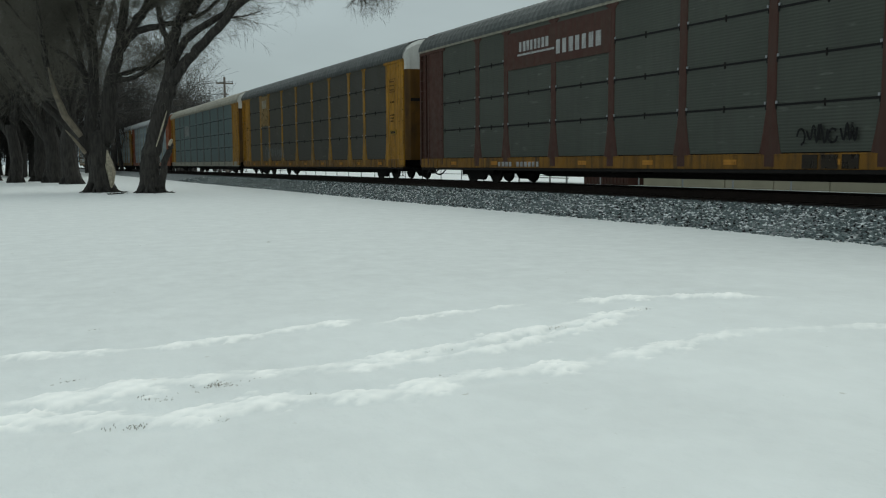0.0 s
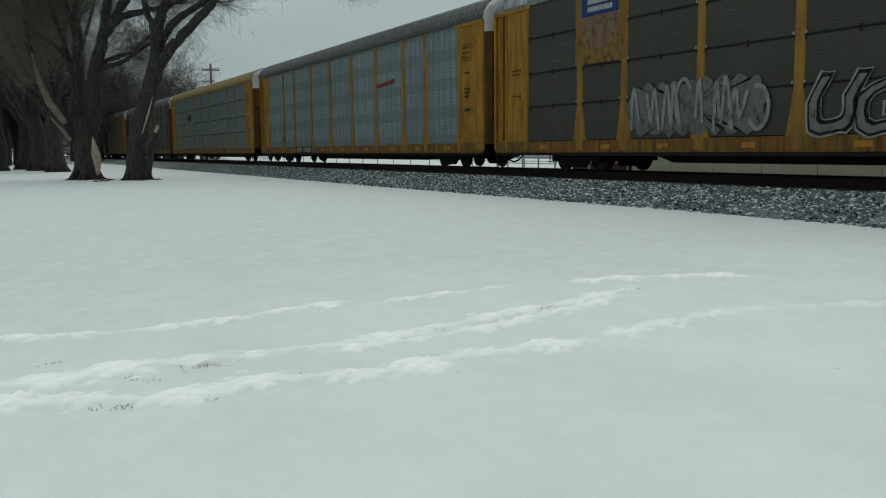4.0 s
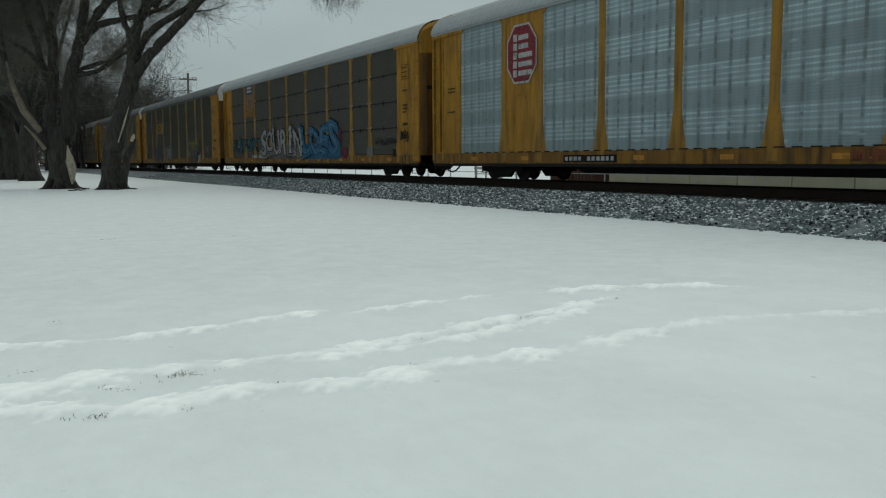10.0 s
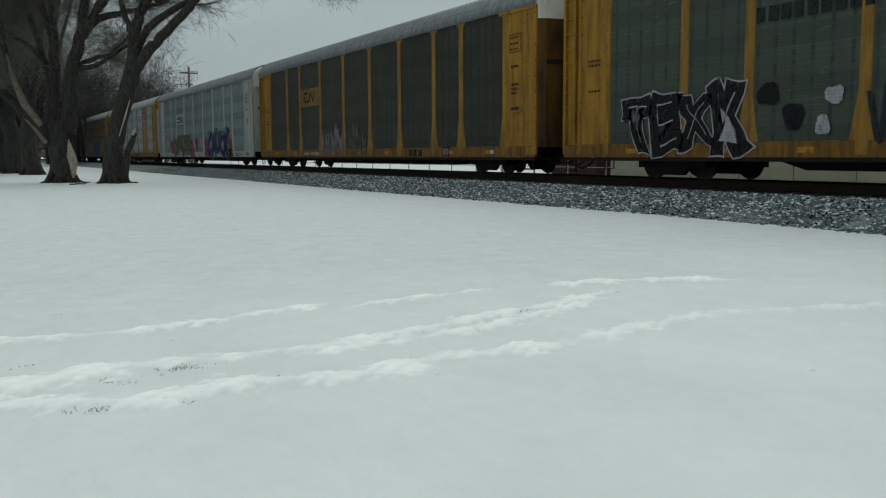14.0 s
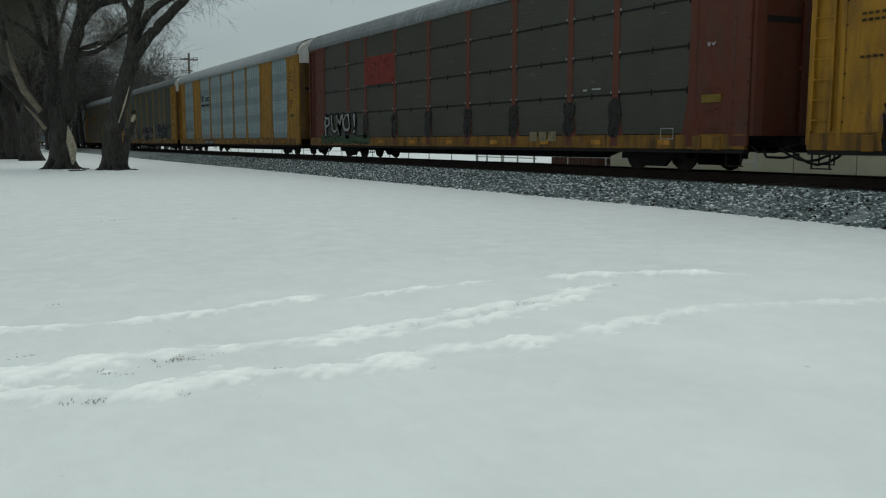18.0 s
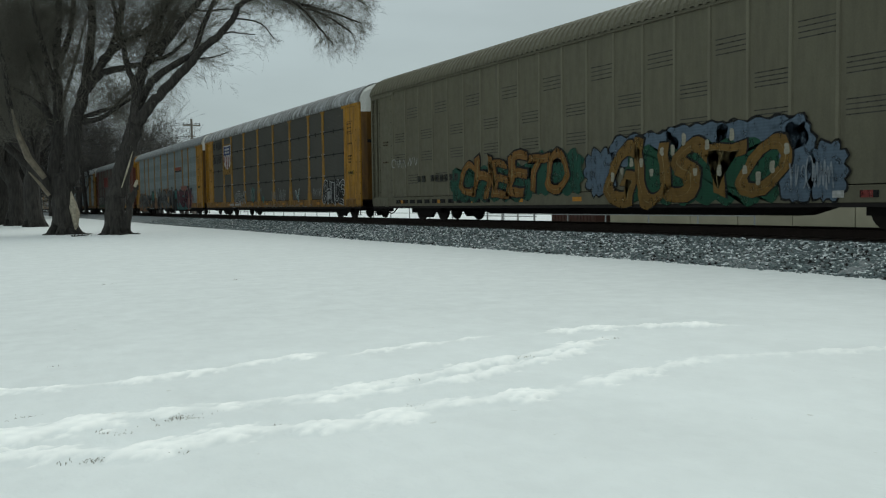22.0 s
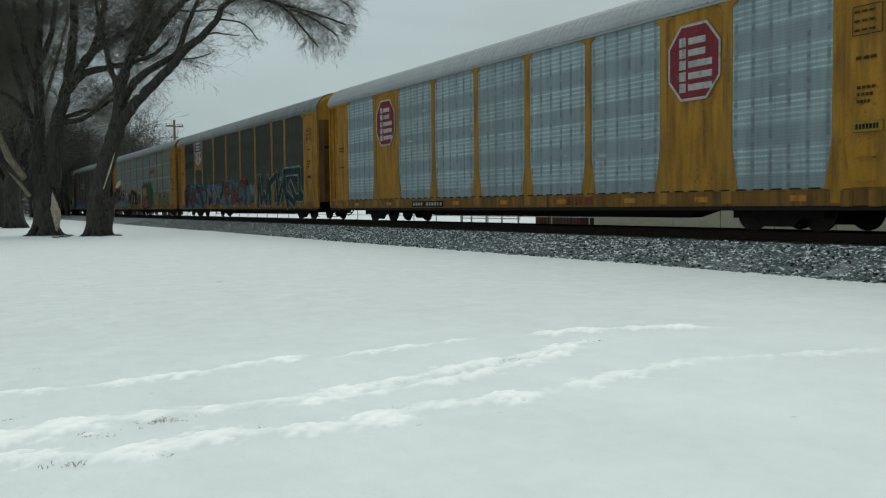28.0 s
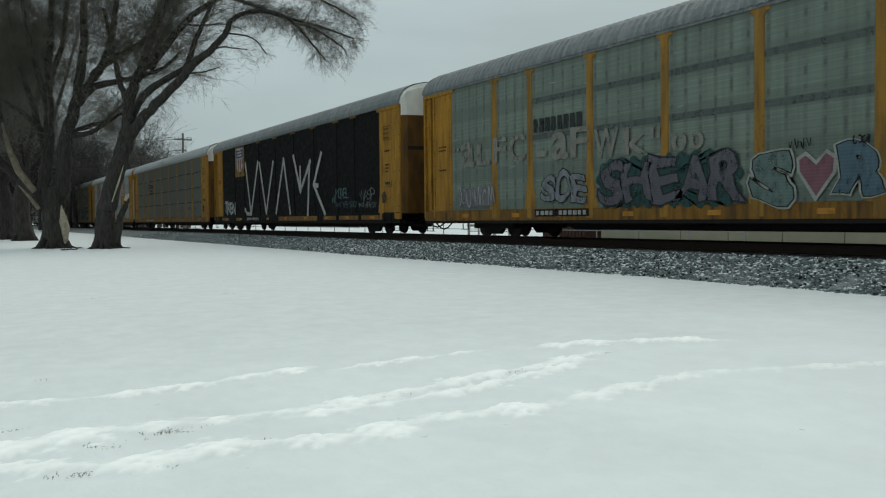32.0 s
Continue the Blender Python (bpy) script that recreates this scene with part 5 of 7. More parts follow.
def lay_words():
    wanted = {}
    for row in WORDS:
        for ch in row[1].replace(" ", ""):
            weights = [layer[1] * (0.82 if layer[1] > 0.06 else 1) for layer in row[6]]
            for weight in [0.0] + [b for weight in weights for b in (weight, weight * 0.4)]:
                wanted[ch, round(weight, 3)] = True
    glyphs, cut = letter_meshes(list(wanted)), {}
    extent = {}
    for (ch, weight), me in glyphs.items():
        if weight == 0.0:
            xs, ys = [v.co.x for v in me.vertices], [v.co.y for v in me.vertices]
            extent[ch] = (min(xs), max(xs), min(ys), max(ys))
    for car, text, s0, s1, z0, z1, layers, seed, jitter, name, label, lean in WORDS:
        rng = random.Random(seed)
        loose = jitter > 0.025
        layers = [(rgb, bold * (0.82 if bold > 0.06 else 1), shift) for rgb, bold, shift in layers]
        w = (s1 - s0) / len(text)
        swell = 2 * max(layer[1] for layer in layers)
        place = [(rng.uniform(-jitter, jitter), rng.uniform(0.86, 1.1), rng.uniform(-jitter, jitter), rng.uniform(-0.25, 0.3) if loose else 0.0, rng.uniform(0, 6)) for _ in text]
        for li, (rgb, bold, shift) in enumerate(layers):
            for k, ch in enumerate(text):
                if ch == " ":
                    continue
                vs, fs = [], []
                x0, x1, y0, y1 = extent[ch]
                rot, size, up, shear, phase = place[k]
                fx, fy = w * (1.16 if loose else 0.9) / (max(x1 - x0, 0.12) + swell), (z1 - z0) * size * 0.95 / (y1 - y0 + swell)
                if ch in "-'":
                    fx, fy = w * 0.5 / (x1 - x0), (z1 - z0) / 0.72
                    y0, y1 = 0.0, 0.72
                fx = min(fx, fy * 1.7)
                hi = (z1 - z0) / 2
                # a thinner copy just in front closes gaps in swollen letters
                for weight, deeper in ((bold, 0.0), (bold * 0.4, 0.0006)) if bold > 0.03 else ((bold, 0.0),):
                    key = (ch, round(weight, 3))
                    if loose and key not in cut:
                        cut[key] = divided(glyphs[key])
                    me, first = cut[key] if loose else glyphs[key], len(vs)
                    for v in me.vertices:
                        u, q = (v.co.x - (x0 + x1) / 2) * fx, (v.co.y - (y0 + y1) / 2) * fy
                        if loose:
                            u, q = (u + 0.10 * w * math.sin(2.6 * q / hi + phase) + 0.03 * w * math.sin(7 * q / hi + 2 * phase),
                                    q * (1 + 0.12 * math.sin(3 * u / w + phase)) + 0.07 * hi * math.sin(5.5 * u / w + 1.7 * phase))
                        u += shear * q
                        u, q = u - q * rot + lean * q, q + u * rot
                        vs.append((SIDE - 0.014 - 0.0016 * li - deeper, -(s0 + w * (k + 0.5) + u + shift), (z0 + z1) / 2 + q + up * (z1 - z0) + shift * 0.5))
                    fs += [[first + i for i in p.vertices] for p in me.polygons]
                part(name + "_letter", mesh_of(name, vs, fs), spray(rgb), car, label if li == len(layers) - 1 else "")


def ribbon(car, path, rgb, width, depth, name):
    """One drawn line of even width through the points (s, z)."""
    bm, edge = bmesh.new(), []
    for q, f in enumerate(path):
        d = path[min(q + 1, len(path) - 1)] - path[max(q - 1, 0)]
        n = Vector((-d.y, d.x)) / max(d.length, 1e-4) * width / 2
        edge.append([bm.verts.new((SIDE - depth - 0.0001 * q, -u.x, u.y)) for u in (f + n, f - n)])
    for (e, f), (g, o) in zip(edge, edge[1:]):
        bm.faces.new((e, g, o, f))
    part(name, bm, spray(rgb), car)


def smooth_path(p, steps=5):
    path = []
    for q in range(len(p) - 1):
        e, f, g, o = p[max(0, q - 1)], p[q], p[q + 1], p[min(len(p) - 1, q + 2)]
        for step in range(steps):
            t = step / steps
            path.append(0.5 * ((2 * f) + (g - e) * t + (2 * e - 5 * f + 4 * g - o) * t * t + (3 * f - e - 3 * g + o) * t ** 3))
    return path + [p[-1]]


def scrawl(car, s0, s1, z0, z1, rgb, width=0.05, seed=0, count=6):
    """A quick tag of loose looping strokes."""
    rng = random.Random(seed)
    w = (s1 - s0) / count
    for k in range(count):
        a, p = s0 + w * k, []
        kind = rng.randint(0, 2)
        if kind == 0:
            c, h, r = z0 + (z1 - z0) * rng.uniform(0.4, 0.6), (z1 - z0) * rng.uniform(0.3, 0.5), w * rng.uniform(0.35, 0.55)
            turn = rng.uniform(0, 6)
            p = [Vector((a + w / 2 + r * math.cos(turn + 0.9 * q), c + h * math.sin(turn + 0.9 * q))) for q in range(rng.randint(5, 7))]
        else:
            for q in range(rng.randint(3, 5)):
                p.append(Vector((a + w * (0.1 + 0.28 * q + rng.uniform(-0.12, 0.12)), z0 + (z1 - z0) * (rng.uniform(0.7, 1.0) if (q + kind) % 2 else rng.uniform(0, 0.3)))))
        ribbon(car, smooth_path(p), rgb, width, 0.026 + 0.0012 * (k % 4), "tag_stroke")


def strokes(car, runs, rgb, width, name="painted_stroke", depth=0.022):
    """Broad roller strokes; each run is a list of (s, z)."""
    for run in runs:
        bm = bmesh.new()
        for (ua, za), (ub, zb) in zip(run, run[1:]):
            ln = math.hypot(ub - ua, zb - za)
            dx, dz = (ub - ua) / ln * width * 0.3, (zb - za) / ln * width * 0.3
            nx, nz = -(zb - za) / ln * width / 2, (ub - ua) / ln * width / 2
            ua, za, ub, zb = ua - dx, za - dz, ub + dx, zb + dz
            rng, n = random.Random(int(1000 * (ua + zb))), max(2, int(ln / 0.22))
            rows = []
            for q in range(n + 1):
                f = q / n
                ragged = [rng.uniform(0.86, 1.08) for _ in range(2)]
                rows.append([(SIDE - depth, -(ua + (ub - ua) * f + nx * ragged[0]), za + (zb - za) * f + nz * ragged[0]), (SIDE - depth, -(ua + (ub - ua) * f - nx * ragged[1]), za + (zb - za) * f - nz * ragged[1])])
            extrude_profile(bm, rows)
            depth += 0.0006
        part(name, bm, spray(rgb), car)


def side_box(s0, s1, z0, z1, x0, x1, bev=0.01):
    return lambda bm: box(bm, x0, x1, -s1, -s0, z0, z1, bev)


def build_car(n, style, panel, post, sill, end, roof, cap, label, solid=(), door=None, fascia=None, pitch=0.3, deep=0.009, marks=True, front=None):
    car = new("car_carrier")
    car.location = (TRACK_X, FRONT - CAR_LEN * n, RAIL_Z)
    tagged(car, label, "freight car", "cars of the train")
    piece(car, "underframe", "1", make_underframe, "dark")
    piece(car, "side_sill", "1", make_sill, sill, both=True)
    piece(car, "sill_flange", "1", make_sill_flange, "dark", both=True)
    # near-black sheet added behind the panels, so that their gaps look shaded
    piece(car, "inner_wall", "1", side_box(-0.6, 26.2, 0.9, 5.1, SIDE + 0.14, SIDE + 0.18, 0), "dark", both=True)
    build_truck(car, 3.0)
    build_truck(car, 22.85)
    for y, r in ((1.38, 0), (-27.08, math.pi)):
        c = piece(car, "coupler", "1", make_coupler, "dark")
        c.location.y, c.rotation_euler.z = y, r
    piece(car, "air_hose", "1", make_hose, "hose").location.y = 1.4
    piece(car, "cut_lever", "1", make_cut_lever, "hose").location.y = -26.45
    for y in (0.45, -26.0):
        piece(car, "step", "1", make_step, "dark", both=True, y=y)
    piece(car, "roof", "%g %g" % (pitch, deep), make_roof(pitch, deep), roof)
    # yellow ends get the door copy that carries the gap's shade in its colour
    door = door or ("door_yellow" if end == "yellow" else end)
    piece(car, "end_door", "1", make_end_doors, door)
    piece(car, "end_cap", "1", make_end_cap, "cap_white" if cap == "white" else cap)
    piece(car, "door_slot", "1", make_door_slot, "dark")
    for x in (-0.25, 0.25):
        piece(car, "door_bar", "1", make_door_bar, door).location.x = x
    piece(car, "front_end", "1", make_front_end, front or end)
    piece(car, "ladder", "2", make_ladder(-0.48), front or end, both=True)
    tail = 24.65 if style != "ribs" else 24.75
    piece(car, "end_panel", "front", side_box(-0.1, BAYS[0], 0.9, 5.06, SIDE + 0.024, SIDE + 0.06), end, both=True)
    piece(car, "end_panel", "rear%g" % tail, side_box(tail, 25.92, 0.9, 5.06, SIDE + 0.024, SIDE + 0.06), end, both=True)
    piece(car, "corner_strip", "1", side_box(25.92, 26.38, 0.62, 5.02, SIDE + 0.004, SIDE + 0.09, 0.02), end, both=True)
    for s in (-0.76, -0.06, 1.14, 25.92):
        piece(car, "corner_post", "1", make_rib, end, both=True, y=-s)
    tagged(piece(car, "rivet_rows", "1", make_rivets, "dark"), kind="stuff")
    piece(car, "eave_rail", "1", side_box(-0.8, 26.36, 5.04, 5.13, SIDE - 0.022, SIDE + 0.06), fascia or roof, both=True)
    for s0, s1 in ((-0.8, 1.35), (24.35, 26.38)):
        piece(car, "eave_bracket", "%g" % s0, side_box(s0, s1, 4.93, 5.05, SIDE - 0.012, SIDE + 0.05, 0.01), end, both=True)
    if style != "ribs":
        piece(car, "post", "flare", make_post(True, 0.26), end, both=True, y=-24.68)
        for i, (a, b) in enumerate(zip(BAYS, BAYS[1:])):
            if i in solid:
                piece(car, "solid_panel", "%.3f full" % (b - a), make_sheet(b - a, 0.88, 5.08), end, both=True, y=-a)
            elif style == "rows":
                for z0, z1 in zip(SEAMS, SEAMS[1:]):
                    piece(car, "panel", "%.3f %.2f" % (b - a, z0), make_sheet(b - a, z0, z1), panel, both=True, y=-a)
            else:
                piece(car, "panel", "%.3f full" % (b - a), make_sheet(b - a, 0.88, 5.08), panel, both=True, y=-a)
        for s in BAYS[1:-1]:
            piece(car, "post", "flare", make_post(True, 0.145), post, both=True, y=-s)
        if style == "rows":
            # black strips added in place of the dark open gaps between sheets
            for z in SEAMS[1:-1]:
                piece(car, "seam_rail", "%.2f" % z, side_box(BAYS[0], BAYS[-1], z - 0.024, z + 0.024, SIDE + 0.02, SIDE + 0.05, 0), "hose", both=True)
            tagged(piece(car, "bolt_heads", "1", make_bolts, "galv"), kind="stuff")
            tagged(piece(car, "clip_row", "1", make_clips, "dark"), kind="stuff")
    else:
        for k in range(21):
            a = 1.22 + k * 1.12
            piece(car, "panel", "ribbed", make_sheet(1.12, 0.9, 5.08), panel, both=True, y=-a)
            piece(car, "post", "narrow", make_post(False, 0.09), post, both=True, y=-a)
    if n > 1:
        for s in (1.9, 4.9, 7.2, 10.0, 12.9, 15.8, 18.6, 21.0, 23.6):
            board(car, "reflector", s, s + 0.4, 0.66, 0.78, (1.0, 0.42, 0.01), "", 0.003)
        if marks:
            end_marks(car, (0.5, 0.5, 0.48) if end in ("brown", "red") else (0.10, 0.055, 0.015), end == "yellow")
        for s, z in ((24.9, 0.7), (25.5, 0.7), (0.6, 0.7)):
            piece(car, "jacking_bracket", "%.1f" % s, side_box(-0.14, 0.14, z - 0.16, z + 0.16, SIDE - 0.015, SIDE + 0.05, 0.015), sill, both=True, y=-s)
        for z in (1.0, 1.45, 1.9):
            piece(car, "handhold", "%.2f" % z, side_box(-0.2, 0.2, z, z + 0.03, SIDE - 0.05, SIDE - 0.025, 0), end, both=True, y=-25.3)
    return car


YEL = dict(post="post_yellow", sill="sill_yellow", end="yellow")
K, WHT = (0.012, 0.012, 0.013), (0.62, 0.63, 0.62)


def shield(car, s0, s1, z0, z1, faded=False):
    """A railway herald: yellow board with a shield of blue over red and white stripes."""
    board(car, "herald_board", s0, s1, z0, z1, (0.48, 0.26, 0.03), "yellow board with a striped shield", 0.004)
    w, c, top, bot = (s1 - s0) * 0.74, (s0 + s1) / 2, z1 - 0.12, z0 + (z1 - z0) * 0.22
    h = top - bot

    def half(q):
        return w / 2 * (1.0 if q > 0.42 else 0.5 + 0.5 * math.sin(q / 0.42 * math.pi / 2))
    polygon(car, "shield_rim", [(c - half(q) - 0.05, bot - 0.04 + (h + 0.08) * q) for q in (1, 0.6, 0.4, 0.2, 0.08)] + [(c, bot - 0.1)] + [(c + half(q) + 0.05, bot - 0.04 + (h + 0.08) * q) for q in (0.08, 0.2, 0.4, 0.6, 1)], (0.44, 0.27, 0.14) if faded else WHT, 0.006)
    for k in range(7):
        a, b = c - w / 2 + w * k / 7 + 0.015, c - w / 2 + w * (k + 1) / 7 - 0.015
        lo = bot + h * (0.0 if k in (2, 3, 4) else 0.12 if k in (1, 5) else 0.26)
        polygon(car, "shield_stripe", [(a, lo), (b, lo), (b, bot + h * 0.55), (a, bot + h * 0.55)], ((0.42, 0.20, 0.13) if faded else (0.42, 0.05, 0.05)) if k % 2 == 0 else (0.46, 0.30, 0.18) if faded else WHT, 0.008)
    polygon(car, "shield_field", [(c - w / 2, bot + h * 0.58), (c + w / 2, bot + h * 0.58), (c + w / 2, top), (c, top - 0.08), (c - w / 2, top)], (0.03, 0.08, 0.30), 0.008)
    bars(car, "marking", [(c - w * 0.33, c + w * 0.33, bot + h * 0.66, bot + h * 0.75), (c - w * 0.33, c + w * 0.33, bot + h * 0.8, bot + h * 0.89)], WHT, "", 0.009)


def octagon(car, s0, s1, z0, z1):
    c, m, a, b = (s0 + s1) / 2, (z0 + z1) / 2, (s1 - s0) / 2, (z1 - z0) / 2

    def ring(f):
        return [(c + a * f * x, m + b * f * z) for x, z in ((-1, -0.45), (-0.5, -1), (0.5, -1), (1, -0.45), (1, 0.45), (0.5, 1), (-0.5, 1), (-1, 0.45))]
    polygon(car, "sign_rim", ring(1.0), WHT, 0.004, "white rim of an octagonal sign")
    polygon(car, "sign_field", ring(0.93), (0.42, 0.03, 0.05), 0.006, "red octagonal sign with white bars")
    rows = []
    for k in range(5):
        z = m + b * (0.55 - 0.3 * k)
        rows.append((c - a * 0.55, c - a * 0.3, z - b * 0.12, z + b * 0.12))
        rows.append((c - a * 0.2, c + a * (0.45 if k in (0, 1) else 0.7), z - b * 0.09, z + b * 0.08))
    bars(car, "marking", rows, WHT, "", 0.007)


def build_train():
    cars = {}
    for n in (-3, -2):
        cars[n] = build_car(n, "full", "m_mid", **YEL, roof="roof_grey", cap="white", label="distant yellow car carrier with grey panels")
    cars[-1] = build_car(-1, "full", "m_light", **YEL, roof="roof_pale", cap="white", label="distant car carrier with pale blue-grey panels")
    cars[0] = build_car(0, "full", "m_light", post="cream", sill="orange", end="orange", roof="roof_pale", cap="orange", label="pale car carrier with orange ends and sill")
    cars[1] = build_car(1, "rows", "p_blue", post="grey", sill="cream", end="yellow", roof="cream", cap="white", label="grey-green car carrier with cream roof, yellow end")
    board(cars[1], "placard", 6.3, 8.1, 3.2, 4.1, (0.5, 0.52, 0.5))
    c = cars[2] = build_car(2, "rows", "p_brown", **YEL, roof="roof_dark", cap="white", label="grimy brown-grey car carrier with thin yellow posts")
    board(c, "placard", 4.0, 5.7, 3.1, 4.95, (0.5, 0.32, 0.1), "faded yellow board", 0.004)
    bars(c, "marking", [(4.4, 5.3, 4.2, 4.7)], (0.6, 0.55, 0.4), "", 0.006)
    scrawl(c, 5.0, 9.0, 1.0, 1.8, (0.35, 0.36, 0.34), 0.07, 4, 8)
    c = cars[3] = build_car(3, "rows", "p_green", post="brown", sill="sill_yellow", end="brown", roof="roof_dark", cap="white", fascia="cream", label="car carrier with brown posts and grey-green panels", marks=False)
    board(c, "name_board", 5.85, 11.50, 3.74, 4.91, "brown", "brown name board with white lettering bars", 0.002)
    line_of_bars(c, "lettering", 6.71, 8.45, 4.27, 4.57, WHT, 8, "white lettering bars", 0.006)
    bars(c, "lettering", [(6.62, 8.73, 4.14, 4.20)], WHT, "white lettering bars", 0.006)
    line_of_bars(c, "lettering", 8.80, 11.10, 3.98, 4.40, WHT, 7, "white lettering bars", 0.006, (), 4)
    number_plate(c, 5.31, 8.03, 0.56, 0.80, None)
    owner_mark(c, 18.02, 19.50, 0.58, 0.87, (0.06, 0.045, 0.03))
    outline_box(c, 23.37, 23.89, 0.63, 0.87, (0.5, 0.5, 0.48))
    outline_box(c, 25.00, 25.61, 3.35, 3.80, WHT, 0.025)
    board(c, "placard", 24.99, 25.55, 1.13, 1.52, (0.5, 0.3, 0.02), "dull yellow placard")
    line_of_bars(c, "stencil", 25.08, 25.47, 1.78, 1.86, WHT, 6)
    scrawl(c, 17.89, 19.49, 1.05, 1.50, K, 0.05, 2, 6)
    scrawl(c, 20.31, 21.95, 1.01, 1.69, K, 0.06, 5, 5)
    scrawl(c, 20.41, 21.92, 1.03, 1.72, (0.2, 0.2, 0.19), 0.03, 9, 5)
    word(c, "WISTEK", 23.31, 24.40, 1.44, 1.78, [(K, -0.01, 0)], 2, 0.06, "graffiti_tag", "thin black handwriting")
    word(c, "SPACE", 23.30, 24.37, 1.03, 1.37, [(K, -0.01, 0)], 3, 0.06, "graffiti_tag", "thin black handwriting")
    c = cars[4] = build_car(4, "rows", "p_blue", **YEL, roof="ochre", cap="white", fascia="ochre", label="yellow car carrier with blue-grey panels")
    board(c, "logo_board", 6.30, 8.16, 2.98, 3.81, (0.55, 0.58, 0.57), "white board with a bracketed dark mark")
    board(c, "logo_field", 6.42, 8.05, 3.03, 3.76, (0.20, 0.25, 0.25), "", 0.005)
    bars(c, "logo", [(6.57, 6.80, 3.17, 3.67), (7.73, 7.91, 3.13, 3.61), (6.87, 7.10, 3.21, 3.58), (7.18, 7.36, 3.20, 3.56), (7.43, 7.65, 3.19, 3.56)], K, "dark bars of a mark", 0.008)
    number_plate(c, 6.36, 8.26, 0.54, 0.79)
    owner_mark(c, 18.45, 19.03, 0.64, 0.81, (0.10, 0.05, 0.01))
    outline_box(c, 25.00, 25.54, 1.53, 1.76, (0.10, 0.05, 0.01))
    board(c, "warning_sign", 26.08, 26.33, 1.57, 1.86, (0.6, 0.55, 0.5), "small white and red sign")
    strokes(c, [[(26.11, 1.61), (26.29, 1.82)]], (0.5, 0.04, 0.03), 0.05, "sign_stroke", 0.006)
    c = cars[5] = build_car(5, "full", "m_mid", **YEL, roof="roof_dark", cap="white", label="yellow car carrier with pale perforated panels")
    number_plate(c, 6.15, 8.63, 0.56, 0.89)
    polygon(c, "logo", [(17.2, 3.3), (19.0, 3.4), (19.2, 3.6), (17.3, 3.45)], (0.45, 0.08, 0.03), 0.006)
    scrawl(c, 1.99, 2.50, 1.29, 1.69, K, 0.035, 8, 2)
    scrawl(c, 3.62, 4.21, 1.01, 1.60, K, 0.03, 11, 3)
    c = cars[6] = build_car(6, "rows", "p_brown", **YEL, roof="roof_snow", cap="yellow", label="rusty brown-grey car carrier with yellow posts")
    shield(c, 3.71, 5.92, 3.01, 5.03, True)
    for k in (5, 7, 8):
        board(c, "patch_panel", BAYS[k] + 0.1, BAYS[k + 1] - 0.1, 4.07, 5.0, (0.42, 0.47, 0.48) if k != 7 else (0.16, 0.16, 0.14), "", -0.022)
    cloud(c, 6.08, 10.69, 1.02, 2.24, (0.30, 0.31, 0.29), 0, 3, 14)
    scrawl(c, 6.16, 10.75, 1.02, 2.33, (0.42, 0.43, 0.41), 0.10, 6, 8)
    word(c, "UGKS", 11.90, 16.13, 0.68, 2.16, [((0.5, 0.5, 0.48), 0.06, 0.0), (K, 0.04, 0.02), ((0.36, 0.37, 0.34), 0.0, 0.0)], 5, 0.08, label="grey bubble letters with black outlines")
    for k, s in enumerate((17.15, 19.97)):
        cloud(c, s - 0.12, s + 0.13, 0.95, 1.9, (0.4, 0.41, 0.38), 2, 40 + k, 3)
    scrawl(c, 18.46, 20.40, 0.68, 0.98, K, 0.06, 12, 6)
    scrawl(c, 21.01, 21.53, 1.29, 1.93, (0.03, 0.14, 0.11), 0.05, 13, 3)
    scrawl(c, 23.73, 24.39, 1.48, 1.89, (0.03, 0.16, 0.12), 0.06, 14, 3)
    outline_box(c, 23.80, 24.22, 0.78, 1.01, (0.4, 0.4, 0.38))
    cloud(c, 24.72, 25.31, 1.00, 1.87, (0.02, 0.018, 0.015), 0, 15, 4)
    cloud(c, 24.99, 25.29, 1.63, 2.04, (0.02, 0.018, 0.015), 1, 16, 3)
    scrawl(c, 25.74, 25.92, 1.60, 2.21, (0.04, 0.03, 0.02), 0.03, 17, 2)
    c = cars[7] = build_car(7, "full", "m_green", **YEL, roof="roof_dark", cap="white", label="yellow car carrier with dull green panels")
    shield(c, 3.76, 5.76, 3.24, 5.06, True)
    word(c, "BUILDING AMERICA", 6.64, 10.66, 4.17, 4.58, [((0.05, 0.055, 0.05), 0.0, 0)], 0, 0.0, "slogan", "faded dark slogan")
    cloud(c, 9.40, 12.05, 1.87, 2.13, (0.05, 0.18, 0.32), 0, 5, 5)
    cloud(c, 9.45, 12.04, 0.73, 1.98, (0.16, 0.025, 0.02), 1, 6, 7)
    word(c, "RBW", 9.45, 12.04, 0.76, 2.07, [(K, 0.05, 0.0), ((0.30, 0.04, 0.035), 0.02, 0.0)], 3, 0.06, label="dark red bubble letters with blue tops")
    scrawl(c, 4.24, 5.42, 1.17, 1.63, (0.3, 0.32, 0.3), 0.05, 21, 3)
    scrawl(c, 6.18, 7.51, 1.04, 1.64, (0.3, 0.32, 0.3), 0.05, 22, 4)
    scrawl(c, 18.03, 19.87, 2.02, 2.22, (0.04, 0.20, 0.18), 0.05, 23, 6)
    scrawl(c, 20.27, 21.80, 1.89, 2.11, (0.04, 0.20, 0.18), 0.05, 25, 6)
    word(c, "HAT", 22.85, 24.31, 1.19, 1.95, [((0.30, 0.085, 0.03), 0.0, 0)], 4, 0.07, label="faded orange letters")
    number_plate(c, 7.27, 9.37, 0.49, 0.72, None)
    owner_mark(c, 17.58, 18.62, 0.51, 0.69, (0.06, 0.04, 0.02))
